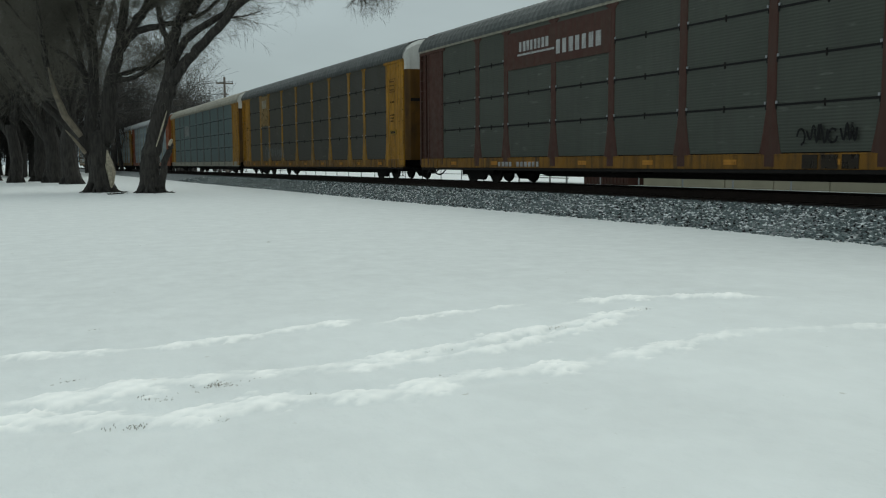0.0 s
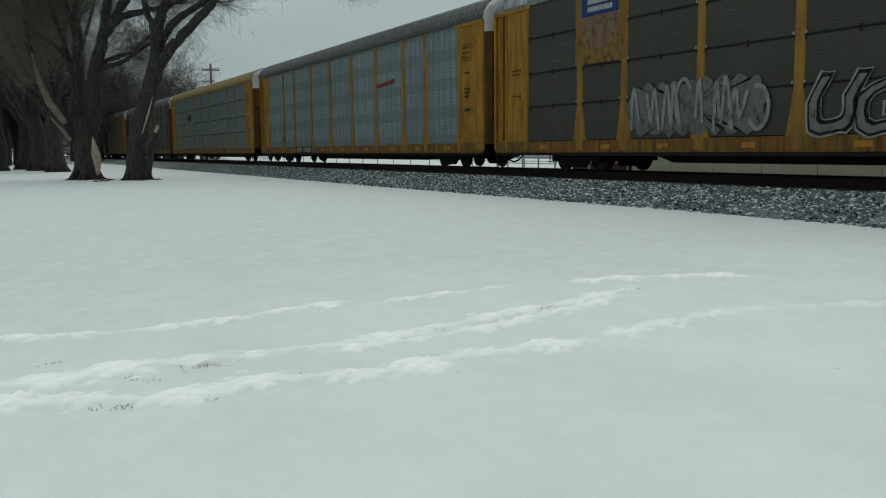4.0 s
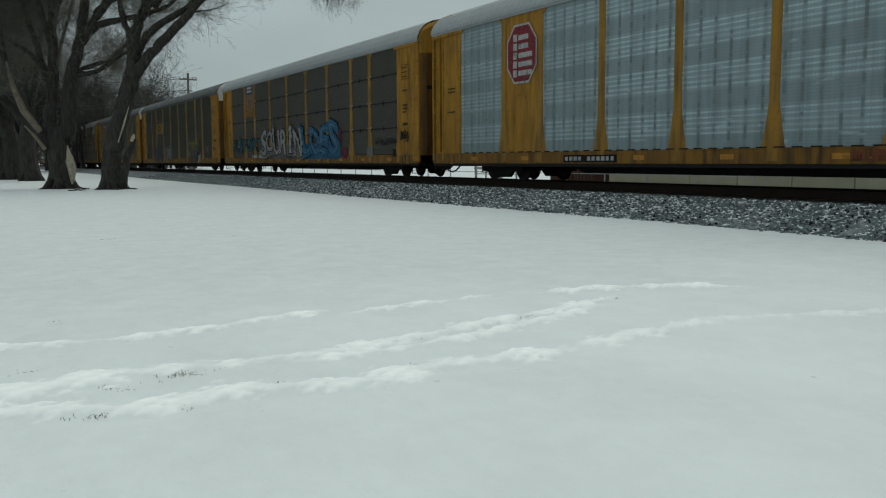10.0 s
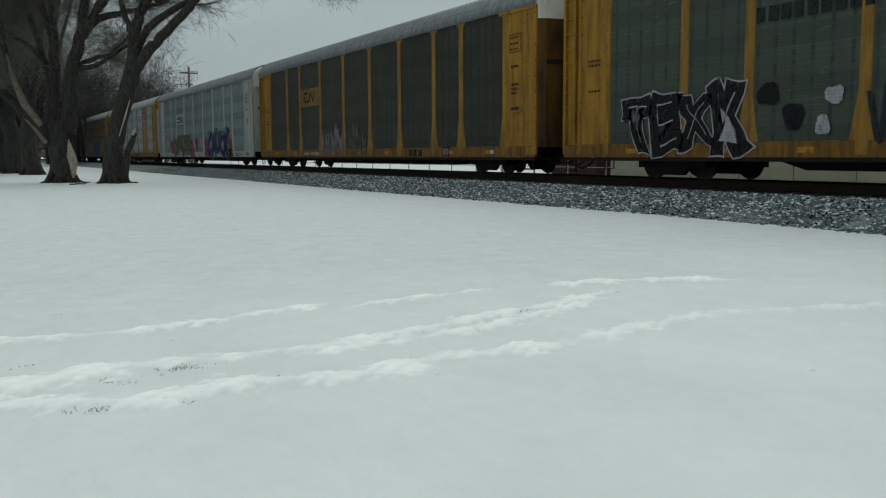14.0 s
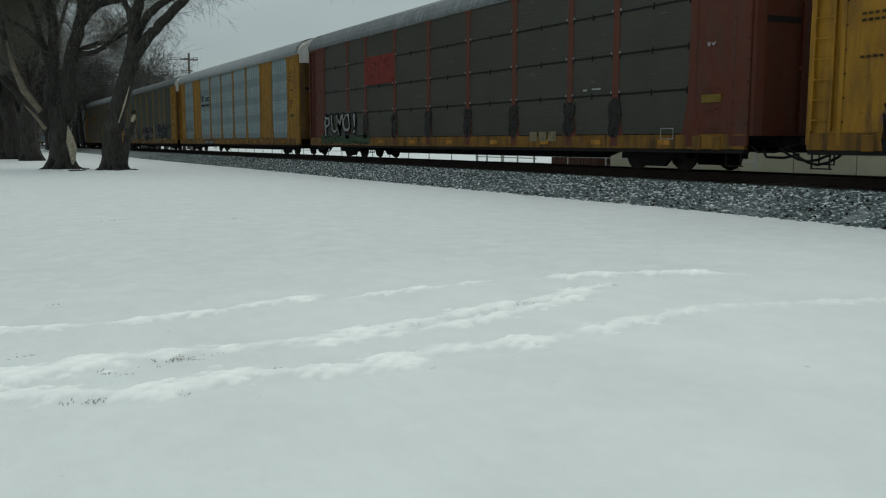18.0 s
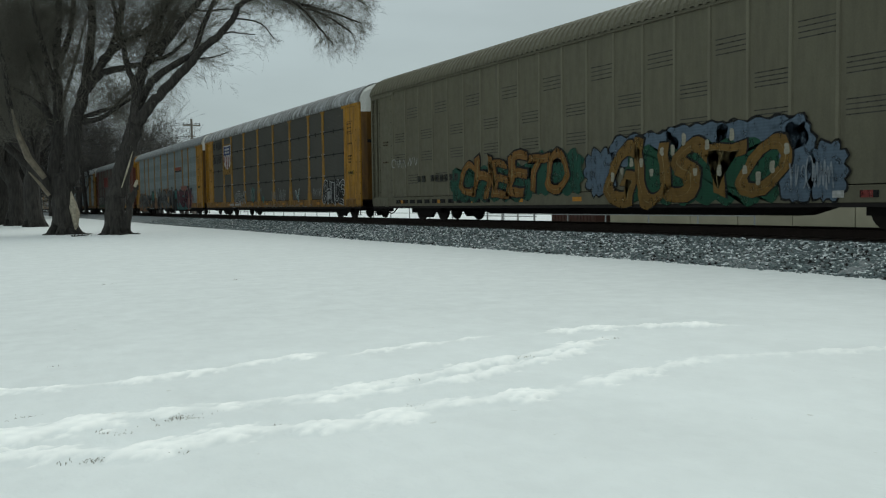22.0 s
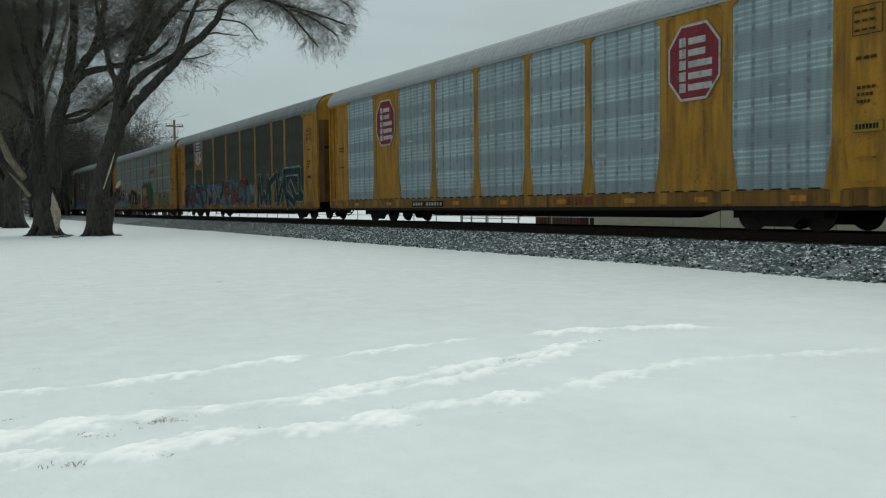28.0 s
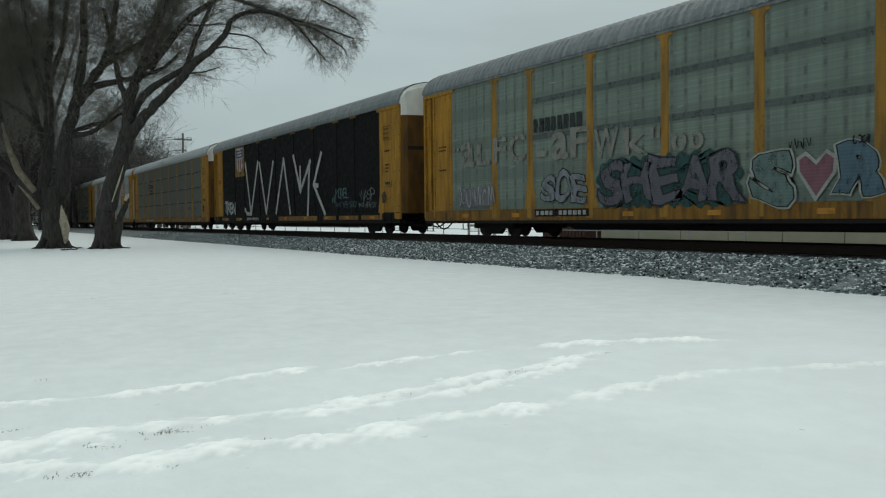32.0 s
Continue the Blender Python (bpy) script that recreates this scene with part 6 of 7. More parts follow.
    cloud(c, 18.91, 19.26, 0.54, 0.75, (0.03, 0.05, 0.12), 0, 7, 2)
    for n in (8, 12):
        c = cars[n] = build_car(n, "full", "m_dark", **YEL, roof="roof_dark" if n == 8 else "roof_grey", cap="white", label="yellow car carrier with dark brown-grey panels")
        board(c, "logo_board", 5.95, 8.6, 3.0, 3.86, (0.48, 0.27, 0.03), "yellow board with a black looped mark")
        strokes(c, [[(7.02, 3.64), (6.6, 3.64), (6.6, 3.24), (7.2, 3.24), (7.4, 3.64), (7.75, 3.24), (7.9, 3.64)]], K, 0.1, "logo_stroke", 0.006)
        number_plate(c, 6.3, 8.6, 0.6, 0.82, None)
    c = cars[8]
    word(c, "MAYR", 1.48, 3.84, 0.94, 2.00, [(K, 0.05, 0.0), ((0.3, 0.31, 0.31), 0.0, 0)], 1, 0.08, label="grey outlined letters")
    word(c, "CREK", 5.01, 8.16, 0.58, 1.98, [((0.36, 0.38, 0.4), 0.07, 0.0), (K, 0.045, 0.0), ((0.22, 0.23, 0.24), 0.0, 0)], 2, 0.08, label="grey outlined letters")
    word(c, "SB", 9.14, 11.82, 0.65, 1.88, [((0.5, 0.5, 0.48), 0.13, 0), (K, 0.11, 0), ((0.30, 0.31, 0.29), 0.07, 0)], 15, 0.07, label="grey bubble letters outlined in black")
    scrawl(c, 9.14, 12.11, 0.68, 1.99, (0.5, 0.5, 0.48), 0.035, 16, 7)
    cloud(c, 17.47, 20.07, 0.69, 2.09, (0.42, 0.38, 0.04), 0, 5, 8)
    cloud(c, 19.88, 20.51, 1.53, 2.15, (0.42, 0.38, 0.04), 0, 6, 4)
    cloud(c, 20.29, 21.29, 0.60, 1.56, (0.45, 0.46, 0.42), 0, 7, 4)
    word(c, "CRUIP", 17.56, 21.25, 0.62, 1.99, [((0.36, 0.35, 0.08), 0.14, 0), (K, 0.11, 0), ((0.18, 0.185, 0.18), 0.08, 0), ((0.05, 0.05, 0.05), -0.05, 0.02)], 18, 0.07, label="grey bubble letters edged in yellow")
    cloud(c, 17.85, 18.92, 0.60, 0.96, (0.26, 0.12, 0.08), 20, 8, 5)
    cloud(c, 19.29, 20.09, 0.60, 0.94, (0.26, 0.12, 0.08), 20, 9, 5)
    scrawl(c, 20.71, 21.59, 1.39, 1.79, (0.12, 0.12, 0.06), 0.05, 32, 4)
    scrawl(c, 22.93, 23.80, 1.22, 1.80, (0.36, 0.36, 0.33), 0.045, 31, 5)
    scrawl(c, 24.90, 25.34, 1.35, 1.65, K, 0.03, 33, 4)
    c = cars[12]
    scrawl(c, 8.92, 11.44, 0.58, 1.78, (0.42, 0.36, 0.42), 0.06, 33, 12)
    scrawl(c, 10.42, 11.01, 1.20, 2.05, (0.42, 0.36, 0.42), 0.06, 35, 3)
    scrawl(c, 11.64, 14.04, 0.57, 1.57, (0.24, 0.25, 0.17), 0.06, 34, 11)
    scrawl(c, 12.56, 13.17, 1.30, 1.99, (0.26, 0.26, 0.18), 0.06, 36, 3)
    owner_mark(c, 17.97, 19.11, 0.60, 0.83, (0.05, 0.035, 0.02))
    board(c, "placard", 20.66, 21.14, 0.60, 0.92, K, "black placard")
    bars(c, "stencil", [(20.71, 20.89, 0.63, 0.88), (20.94, 21.09, 0.63, 0.87)], (0.4, 0.4, 0.38), "", 0.006)
    board(c, "placard", 23.87, 24.07, 0.67, 0.79, (0.8, 0.8, 0.78), "white placard", 0.016)
    c = cars[9] = build_car(9, "rows", "p_brown", **YEL, roof="roof_pale", cap="yellow", label="brown-grey car carrier with blue graffiti lettering")
    shield(c, 4.02, 5.88, 3.23, 5.24, True)
    word(c, "KAFSK", 1.26, 6.45, 1.20, 2.01, [(K, 0.06, 0.03), ((0.03, 0.24, 0.26), 0.02, 0)], 4, 0.08, label="teal letters with black outlines")
    cloud(c, 6.63, 13.56, 0.78, 1.42, (0.33, 0.3, 0.27), 0, 4, 18)
    word(c, "SOURIN", 6.99, 13.63, 0.89, 2.40, [((0.40, 0.38, 0.36), 0.085, 0.0), (K, 0.055, 0.01), ((0.44, 0.45, 0.44), 0.022, 0)], 6, 0.08, label="pale grey letters with black outlines")
    cloud(c, 13.56, 18.77, 0.76, 1.48, (0.03, 0.24, 0.46), 0, 6, 14)
    word(c, "LOES", 13.63, 18.49, 0.82, 2.48, [(K, 0.085, 0.05), ((0.03, 0.25, 0.50), 0.06, 0), ((0.2, 0.4, 0.6), -0.03, -0.03)], 7, 0.06, label="large blue letters with black shadows")
    cloud(c, 18.48, 18.87, 1.42, 2.16, (0.25, 0.05, 0.12), 0, 9, 5)
    cloud(c, 18.85, 19.61, 0.76, 1.25, (0.30, 0.05, 0.10), 0, 10, 5)
    number_plate(c, 5.19, 8.06, 0.80, 1.06, None)
    scrawl(c, 22.54, 24.49, 1.27, 1.58, (0.03, 0.025, 0.03), 0.06, 36, 8)
    scrawl(c, 23.44, 24.21, 2.24, 2.89, (0.2, 0.2, 0.19), 0.025, 39, 3)
    board(c, "placard", 24.15, 24.49, 0.82, 1.12, K, "black placard")
    cloud(c, 21.72, 22.26, 0.83, 1.29, (0.32, 0.36, 0.30), 0, 12, 3)
    scrawl(c, 24.92, 25.57, 1.35, 1.87, K, 0.05, 37, 5)
    for n in (10, 22):
        c = cars[n] = build_car(n, "full", "m_light", **YEL, roof="roof_pale", cap="yellow", solid=(1, 7), door="white", label="yellow car carrier with silver panels, red octagons", pitch=0.24, deep=0.016)
        octagon(c, 4.1, 5.7, 2.98, 4.75)
        octagon(c, 20.15, 21.75, 3.0, 4.75)
        number_plate(c, 7.05, 9.35, 0.6, 0.8)
        owner_mark(c, 16.2, 17.4, 0.62, 0.84, (0.35, 0.10, 0.03))
        bars(c, "sill_notch", [(1.5 + 0.46 * k, 1.78 + 0.46 * k, 0.9, 0.93) for k in range(50)], (0.05, 0.03, 0.01), "", 0.001)
    c = cars[11] = build_car(11, "full", "m_mid", post="white", sill="white", end="white", roof="roof_grey", cap="white", label="white car carrier with pale panels and graffiti")
    board(c, "logo_board", 6.05, 8.46, 3.02, 3.81, (0.62, 0.64, 0.63), "white board with black bars")
    bars(c, "logo", [(6.21, 8.36, 3.40, 3.45), (6.69, 7.26, 3.49, 3.58), (7.37, 8.32, 3.49, 3.56), (7.37, 8.18, 3.27, 3.35), (6.21, 8.32, 3.16, 3.23)], K, "", 0.006)
    for k, row in enumerate([(3.41, 4.71, 1.21, 1.80), (3.85, 4.78, 0.81, 1.24), (10.40, 11.79, 0.47, 1.29), (10.54, 11.48, 1.22, 1.80), (11.98, 12.94, 1.38, 1.85), (12.16, 12.76, 1.01, 1.41), (14.80, 15.68, 1.19, 1.84), (14.75, 15.64, 0.52, 1.22), (20.90, 21.66, 1.22, 1.74), (21.34, 21.88, 0.69, 1.42), (21.51, 22.02, 0.50, 0.79)]):
        cloud(c, *row, (0.55, 0.10, 0.14), 0, 11 + k, 5)
    bars(c, "graffiti_dot", [(12.28, 12.46, 1.55, 1.69), (10.79, 11.05, 1.50, 1.67), (15.10, 15.30, 1.32, 1.45), (21.27, 21.44, 1.42, 1.53)], (0.04, 0.03, 0.05), "", 0.009)
    cloud(c, 7.60, 10.22, 1.97, 2.19, (0.06, 0.32, 0.36), 1, 31, 11)
    word(c, "OPUS", 4.79, 10.40, 0.46, 2.17, [((0.30, 0.34, 0.10), 0.10, -0.02), ((0.05, 0.05, 0.22), 0.07, 0.0), ((0.42, 0.44, 0.10), 0.02, 0), (K, -0.03, 0.06)], 3, 0.06, label="yellow-green letters shaded black and blue")
    for k, row in enumerate([(15.72, 16.99, 2.07, 2.29), (17.53, 18.47, 2.17, 2.46), (18.37, 20.00, 2.00, 2.26), (20.09, 20.88, 2.04, 2.46)]):
        cloud(c, *row, (0.06, 0.34, 0.38), 1, 33 + k, 5)
    word(c, "CAUCK", 15.68, 21.07, 0.51, 2.34, [((0.06, 0.33, 0.36), 0.105, -0.03), ((0.34, 0.40, 0.12), 0.085, 0.05), ((0.05, 0.045, 0.30), 0.06, -0.02), (K, -0.01, 0.10)], 9, 0.06, label="blue letters shaded black and green")
    cloud(c, 20.92, 21.67, 0.52, 1.11, K, 3, 34, 4)
    piece(c, "ladder", "rear", make_ladder(26.15), "white", both=True)
    line_of_bars(c, "stencil", 22.52, 23.38, 0.72, 0.80, (0.3, 0.3, 0.28), 9)
    line_of_bars(c, "stencil", 22.53, 23.38, 0.60, 0.68, (0.3, 0.3, 0.28), 8)
    board(c, "placard", 24.77, 25.32, 0.65, 0.82, (0.6, 0.42, 0.03), "yellow placard", 0.016)
    c = cars[13] = build_car(13, "full", "m_green", **YEL, roof="roof_dark", cap="white", label="yellow car carrier with green-grey panels, black graffiti")
    line = (0.6, 0.58, 0.62)
    for text, row, seed in (("TEXK", (1.89, 5.85, 0.63, 2.21), 2), ("PERK", (12.02, 16.29, 0.61, 2.09), 3), ("TUEBE", (18.26, 22.88, 0.90, 2.14), 4)):
        word(c, text, *row, [(line, 0.15, 0.0), (K, 0.122, 0.0), (line, -0.055, 0.03)], seed, 0.07, label="fat black bubble letters with white outlines")
    cloud(c, 16.16, 17.05, 1.31, 2.01, line, 0, 5, 2)
    cloud(c, 16.25, 16.97, 1.37, 1.95, K, 1, 5, 2)
    for k, row in enumerate([(6.14, 6.67, 1.67, 2.12), (6.82, 7.30, 1.14, 1.68), (7.62, 7.95, 1.01, 1.40), (7.82, 8.24, 1.63, 1.96)]):
        cloud(c, *row, line if k > 1 else K, 1, 50 + k, 2)
    scrawl(c, 8.76, 11.03, 0.54, 2.24, (0.03, 0.05, 0.07), 0.09, 41, 4)
    scrawl(c, 23.36, 24.53, 1.75, 2.15, K, 0.035, 42, 6)
    line_of_bars(c, "logo", 6.0, 8.9, 3.4, 3.72, (0.03, 0.04, 0.04), 9, "dark lettering bars", 0.0)
    owner_mark(c, 18.51, 19.55, 0.65, 0.85, (0.35, 0.35, 0.33))
    board(c, "placard", 20.49, 20.96, 0.61, 0.88, K, "black placard")
    c = cars[14] = build_car(14, "full", "m_light", **YEL, roof="roof_pale", cap="white", solid=(1, 7), label="yellow car carrier with silver panels, solid yellow bays", pitch=0.24, deep=0.016)
    bars(c, "logo", [(6.26, 7.00, 3.76, 3.83), (6.29, 6.94, 3.65, 3.72), (6.32, 6.88, 3.53, 3.60), (6.34, 6.83, 3.43, 3.49), (7.44, 7.54, 3.44, 3.76), (7.62, 7.72, 3.42, 3.74), (7.79, 8.47, 3.63, 3.72), (7.79, 7.96, 3.55, 3.67), (7.80, 8.48, 3.46, 3.53), (8.32, 8.48, 3.32, 3.42)], K, "black bars of a mark", 0.0)
    line_of_bars(c, "logo", 6.26, 8.41, 3.12, 3.28, K, 16, "black lettering bars", 0.0, (7,))
    scrawl(c, 1.47, 3.50, 1.30, 1.93, (0.07, 0.07, 0.08), 0.035, 44, 8)
    number_plate(c, 7.08, 9.51, 0.56, 0.82)
    bars(c, "sill_notch", [(1.5 + 0.46 * k, 1.78 + 0.46 * k, 0.9, 0.93) for k in range(50)], (0.05, 0.03, 0.01), "", 0.001)
    c = cars[15] = build_car(15, "rows", "p_brown", post="post_red", sill="sill_yellow", end="red", roof="roof_grey", cap="yellow", label="dark car carrier with red posts and end", marks=False)
    board(c, "logo_board", 5.85, 8.63, 3.05, 4.18, (0.40, 0.045, 0.03), "plain red board", 0.002)
    cloud(c, 0.59, 6.38, 0.64, 1.01, (0.10, 0.17, 0.09), 0, 8, 12)
    for s in BAYS[1:-1]:
        cloud(c, s - 0.24, s + 0.24, 0.86, 1.85, (0.045, 0.042, 0.04), 0, int(s * 10), 3)
    word(c, "PUMO!", 1.19, 5.03, 0.93, 2.01, [(K, 0.06, 0.0), ((0.5, 0.52, 0.5), 0.0, 0.0)], 3, 0.08, label="white letters outlined in black")
    owner_mark(c, 18.03, 19.46, 0.74, 1.02, (0.42, 0.36, 0.2))
    outline_box(c, 23.69, 24.13, 0.79, 1.06, (0.6, 0.6, 0.57))
    board(c, "placard", 25.01, 25.59, 1.62, 1.80, (0.42, 0.26, 0.02), "dull yellow placard", 0.004)
    scrawl(c, 25.15, 25.44, 2.88, 2.98, WHT, 0.03, 61, 2)
    bars(c, "paint_drip", [(20.61, 20.80, 2.09, 2.14), (20.99, 21.36, 2.11, 2.15)], WHT, "", 0.004)
    c = cars[16] = build_car(16, "full", "m_mid", **YEL, roof="roof_grey", cap="white", label="yellow car carrier with silver panels, large graffiti")
    polygon(c, "logo", [(17.34, 3.52), (19.39, 3.49), (19.69, 3.73), (17.49, 3.76)], (0.5, 0.09, 0.03), 0.006)
    polygon(c, "logo", [(17.35, 3.39), (19.31, 3.41), (19.39, 3.48), (17.34, 3.50)], K, 0.006)
    for k, row in enumerate([(0.92, 4.97, 0.28, 1.84), (8.56, 9.74, 0.47, 1.43), (14.89, 16.14, 1.30, 2.02), (12.43, 14.76, 1.73, 2.15)]):
        cloud(c, *row, (0.42, 0.2, 0.08), 0, 21 + k, 7)
    silver = (0.20, 0.205, 0.20)
    word(c, "SENT", 1.12, 7.17, 0.36, 1.94, [(K, 0.12, 0.0), (silver, 0.05, 0), ((0.05, 0.05, 0.055), -0.045, 0)], 5, 0.06, label="silver letters with heavy black outlines")
    cloud(c, 7.17, 8.60, 0.46, 2.06, K, 8, 22, 4)
    cloud(c, 7.39, 8.39, 1.20, 1.94, (0.05, 0.26, 0.22), 9, 23, 4)
    word(c, "NASON", 9.93, 16.20, 0.38, 2.08, [(K, 0.125, 0.0), (silver, 0.055, 0), ((0.05, 0.05, 0.055), -0.045, 0)], 6, 0.06, label="silver letters with heavy black outlines")
    cloud(c, 16.16, 18.01, 0.39, 1.89, K, 8, 25, 6)
    cloud(c, 16.89, 18.04, 1.16, 2.06, K, 8, 27, 4)
    cloud(c, 17.04, 17.96, 1.30, 1.95, (0.05, 0.28, 0.24), 9, 26, 4)
    cloud(c, 17.97, 23.03, 0.45, 1.95, (0.50, 0.17, 0.13), 0, 28, 16)
    cloud(c, 19.27, 21.60, 1.75, 2.23, (0.55, 0.19, 0.14), 1, 29, 8)
    cloud(c, 17.83, 21.34, 0.42, 0.92, (0.06, 0.28, 0.27), 2, 30, 10)
    word(c, "NERY", 18.05, 23.05, 0.46, 2.05, [((0.10, 0.34, 0.34), 0.12, 0.0), (K, 0.085, 0.03), ((0.15, 0.02, 0.05), 0.04, 0.0)], 7, 0.06, label="dark red letters with teal edges")
    scrawl(c, 23.28, 23.68, 0.98, 1.72, (0.2, 0.04, 0.04), 0.03, 62, 4)
    number_plate(c, 6.18, 8.39, 0.42, 0.64, None)
    c = cars[17] = build_car(17, "rows", "p_brown", **YEL, roof="roof_snow", cap="white", label="brown-grey car carrier with yellow posts, slogan")
    shield(c, 3.84, 6.04, 2.67, 4.61)
    word(c, "We will", 1.3, 3.6, 4.35, 4.85, [((0.04, 0.038, 0.035), 0.02, 0)], 0, 0.0, "slogan", "dark slogan in two lines")
    word(c, "deliver", 1.3, 3.6, 3.45, 3.95, [((0.04, 0.038, 0.035), 0.02, 0)], 0, 0.0, "slogan")
    word(c, "SERK", 6.48, 8.98, 0.81, 1.48, [(WHT, 0.03, 0), ((0.12, 0.12, 0.11), 0.0, 0)], 4, 0.1, label="grey bubble letters with pale outlines")
    cloud(c, 10.04, 10.79, 0.86, 1.72, (0.12, 0.30, 0.27), 0, 32, 4)
    scrawl(c, 9.94, 10.92, 0.83, 1.75, (0.36, 0.38, 0.36), 0.03, 37, 3)
    cloud(c, 12.24, 12.61, 0.82, 1.21, (0.12, 0.30, 0.27), 0, 33, 3)
    scrawl(c, 11.55, 12.18, 1.25, 1.75, (0.36, 0.38, 0.36), 0.04, 38, 2)
    scrawl(c, 14.03, 16.48, 0.78, 1.56, (0.38, 0.39, 0.38), 0.04, 47, 9)
    word(c, "V", 18.05, 18.64, 0.81, 1.52, [(WHT, 0.04, 0), ((0.1, 0.3, 0.32), 0.0, 0)], 2, 0.1, label="white and teal letter")
    scrawl(c, 20.60, 21.73, 1.03, 1.48, (0.4, 0.41, 0.4), 0.03, 48, 6)
    cloud(c, 21.92, 24.50, 0.70, 1.78, (0.03, 0.03, 0.03), 0, 14, 14)
    word(c, "GHIOE", 21.87, 24.52, 0.70, 1.78, [(WHT, 0.05, 0), (K, 0.02, 0), ((0.5, 0.51, 0.5), -0.05, 0)], 14, 0.06, label="black letters with white outlines")
    scrawl(c, 5.87, 20.79, 0.54, 0.70, (0.4, 0.4, 0.38), 0.03, 49, 16)
    number_plate(c, 5.2, 8.0, 0.6, 0.84, None)
    c = cars[18] = build_car(18, "ribs", "beige", post="beige_light", sill="beige", end="beige", door="brown", roof="beige", cap="white", label="beige-grey ribbed car carrier with orange graffiti", pitch=0.26, deep=0.03)
    scrawl(c, 1.14, 3.54, 2.01, 2.40, (0.5, 0.5, 0.47), 0.04, 51, 5)
    line_of_bars(c, "marking", 3.33, 6.49, 1.45, 1.68, (0.05, 0.05, 0.04), 9, "dark lettering bars", 0.004, (2,))
    for k in range(21):
        a = 1.3 + 1.12 * k
        for z, h in (((3.9, 0.34), (1.42, 0.3)) if k % 2 else ((3.05, 0.3), (2.25, 0.3))):
            bars(c, "louvre", [(a + 0.1, a + 0.98, z + q * h / 3, z + q * h / 3 + 0.026) for q in range(4)], (0.10, 0.094, 0.075), "", -0.031)
    green = (0.02, 0.13, 0.08)
    cloud(c, 5.90, 11.03, 0.72, 1.82, green, 0, 41, 12)
    cloud(c, 10.74, 13.42, 0.86, 2.11, green, 0, 44, 9)
    word(c, "CHEETO", 6.53, 12.64, 0.77, 2.13, [(K, 0.07, 0.03), ((0.36, 0.16, 0.015), 0.03, 0), ((0.5, 0.36, 0.12), -0.04, 0)], 4, 0.07, label="orange letters shaded black on green")
    blue = (0.16, 0.24, 0.33)
    for k, row in enumerate([(13.49, 14.79, 0.83, 2.01), (14.56, 17.03, 1.56, 2.30), (16.62, 18.61, 1.72, 2.40), (18.23, 20.71, 1.64, 2.36), (20.02, 20.86, 0.59, 2.21), (20.75, 21.60, 0.62, 1.75)]):
        cloud(c, *[v + d for v, d in zip(row, (-0.05, 0.05, -0.05, 0.05))], K, 0, 42 + k, 7)
        cloud(c, *row, blue, 1, 42 + k, 7)
    cloud(c, 15.15, 20.10, 0.58, 1.95, (0.015, 0.12, 0.06), 2, 43, 12)
    word(c, "GUSTO", 14.40, 20.15, 0.56, 2.15, [(K, 0.075, 0.03), ((0.30, 0.16, 0.02), 0.045, 0), ((0.52, 0.40, 0.16), -0.045, -0.03)], 8, 0.05, label="orange and brown letters shaded black")
    rng = random.Random(18)
    for k in range(16):
        s, z = 14.6 + 0.37 * k, rng.uniform(0.95, 2.1)
        cloud(c, s, s + 0.13, z, z + rng.uniform(0.15, 0.3), (0.6, 0.56, 0.42), 20, k, 2)
    scrawl(c, 20.27, 21.30, 0.80, 1.48, (0.4, 0.46, 0.52), 0.03, 52, 7)
    board(c, "brake_box", 23.35, 24.62, 1.30, 1.61, "dark", "dark brake gear box", 0.1)
    board(c, "brake_box", 23.40, 24.44, 1.70, 1.83, "dark", "", 0.06)
    board(c, "brake_box", 23.40, 23.68, 1.56, 1.79, "dark", "", 0.06)
    outline_box(c, 22.77, 23.18, 1.43, 1.73, (0.6, 0.6, 0.57))
    board(c, "marker_board", 24.67, 24.76, 0.81, 1.94, (0.75, 0.75, 0.72), "white marker strip", 0.03)
    board(c, "marker_board", 24.66, 24.76, 1.94, 2.07, (0.45, 0.05, 0.05), "", 0.03)
    board(c, "marker_board", 24.66, 24.75, 2.08, 2.22, (0.75, 0.75, 0.72), "", 0.03)
    bars(c, "sill_slot", [(1.5 + 0.6 * k, 1.9 + 0.6 * k, 0.66, 0.8) for k in range(40) if k < 12 or k > 33], K, "", 0.002)
    for k in range(6):
        a = 21.3 + 0.62 * k
        bars(c, "sill_stripe", [(a, a + 0.26, 0.66, 0.8)], (0.42, 0.06, 0.05) if k % 2 else (0.6, 0.6, 0.57), "red and white sill marking", 0.005)
    c = cars[19] = build_car(19, "full", "p_umber", post="post_dark", sill="sill_dark", end="post_dark", door="dark", roof="roof_grey", cap="white", label="dark brown car carrier with red posts, blue graffiti", marks=False, front="sill_dark", pitch=0.24, deep=0.016)
    bars(c, "logo", [(5.80, 8.07, 3.10, 3.18), (5.81, 8.07, 3.26, 3.34)] , WHT, "white bars of a mark", 0.004)
    line_of_bars(c, "logo", 5.87, 7.32, 3.47, 3.70, WHT, 7, "white bars of a mark", 0.004)
    strokes(c, [[(7.53, 3.13), (7.63, 3.46), (7.90, 3.63), (8.24, 3.63), (8.42, 3.43)], [(8.00, 3.18), (8.08, 3.36), (8.31, 3.41)]], WHT, 0.09, "logo_stroke", 0.006)
    cloud(c, 0.94, 8.36, 0.78, 1.94, (0.42, 0.12, 0.10), 0, 51, 14)
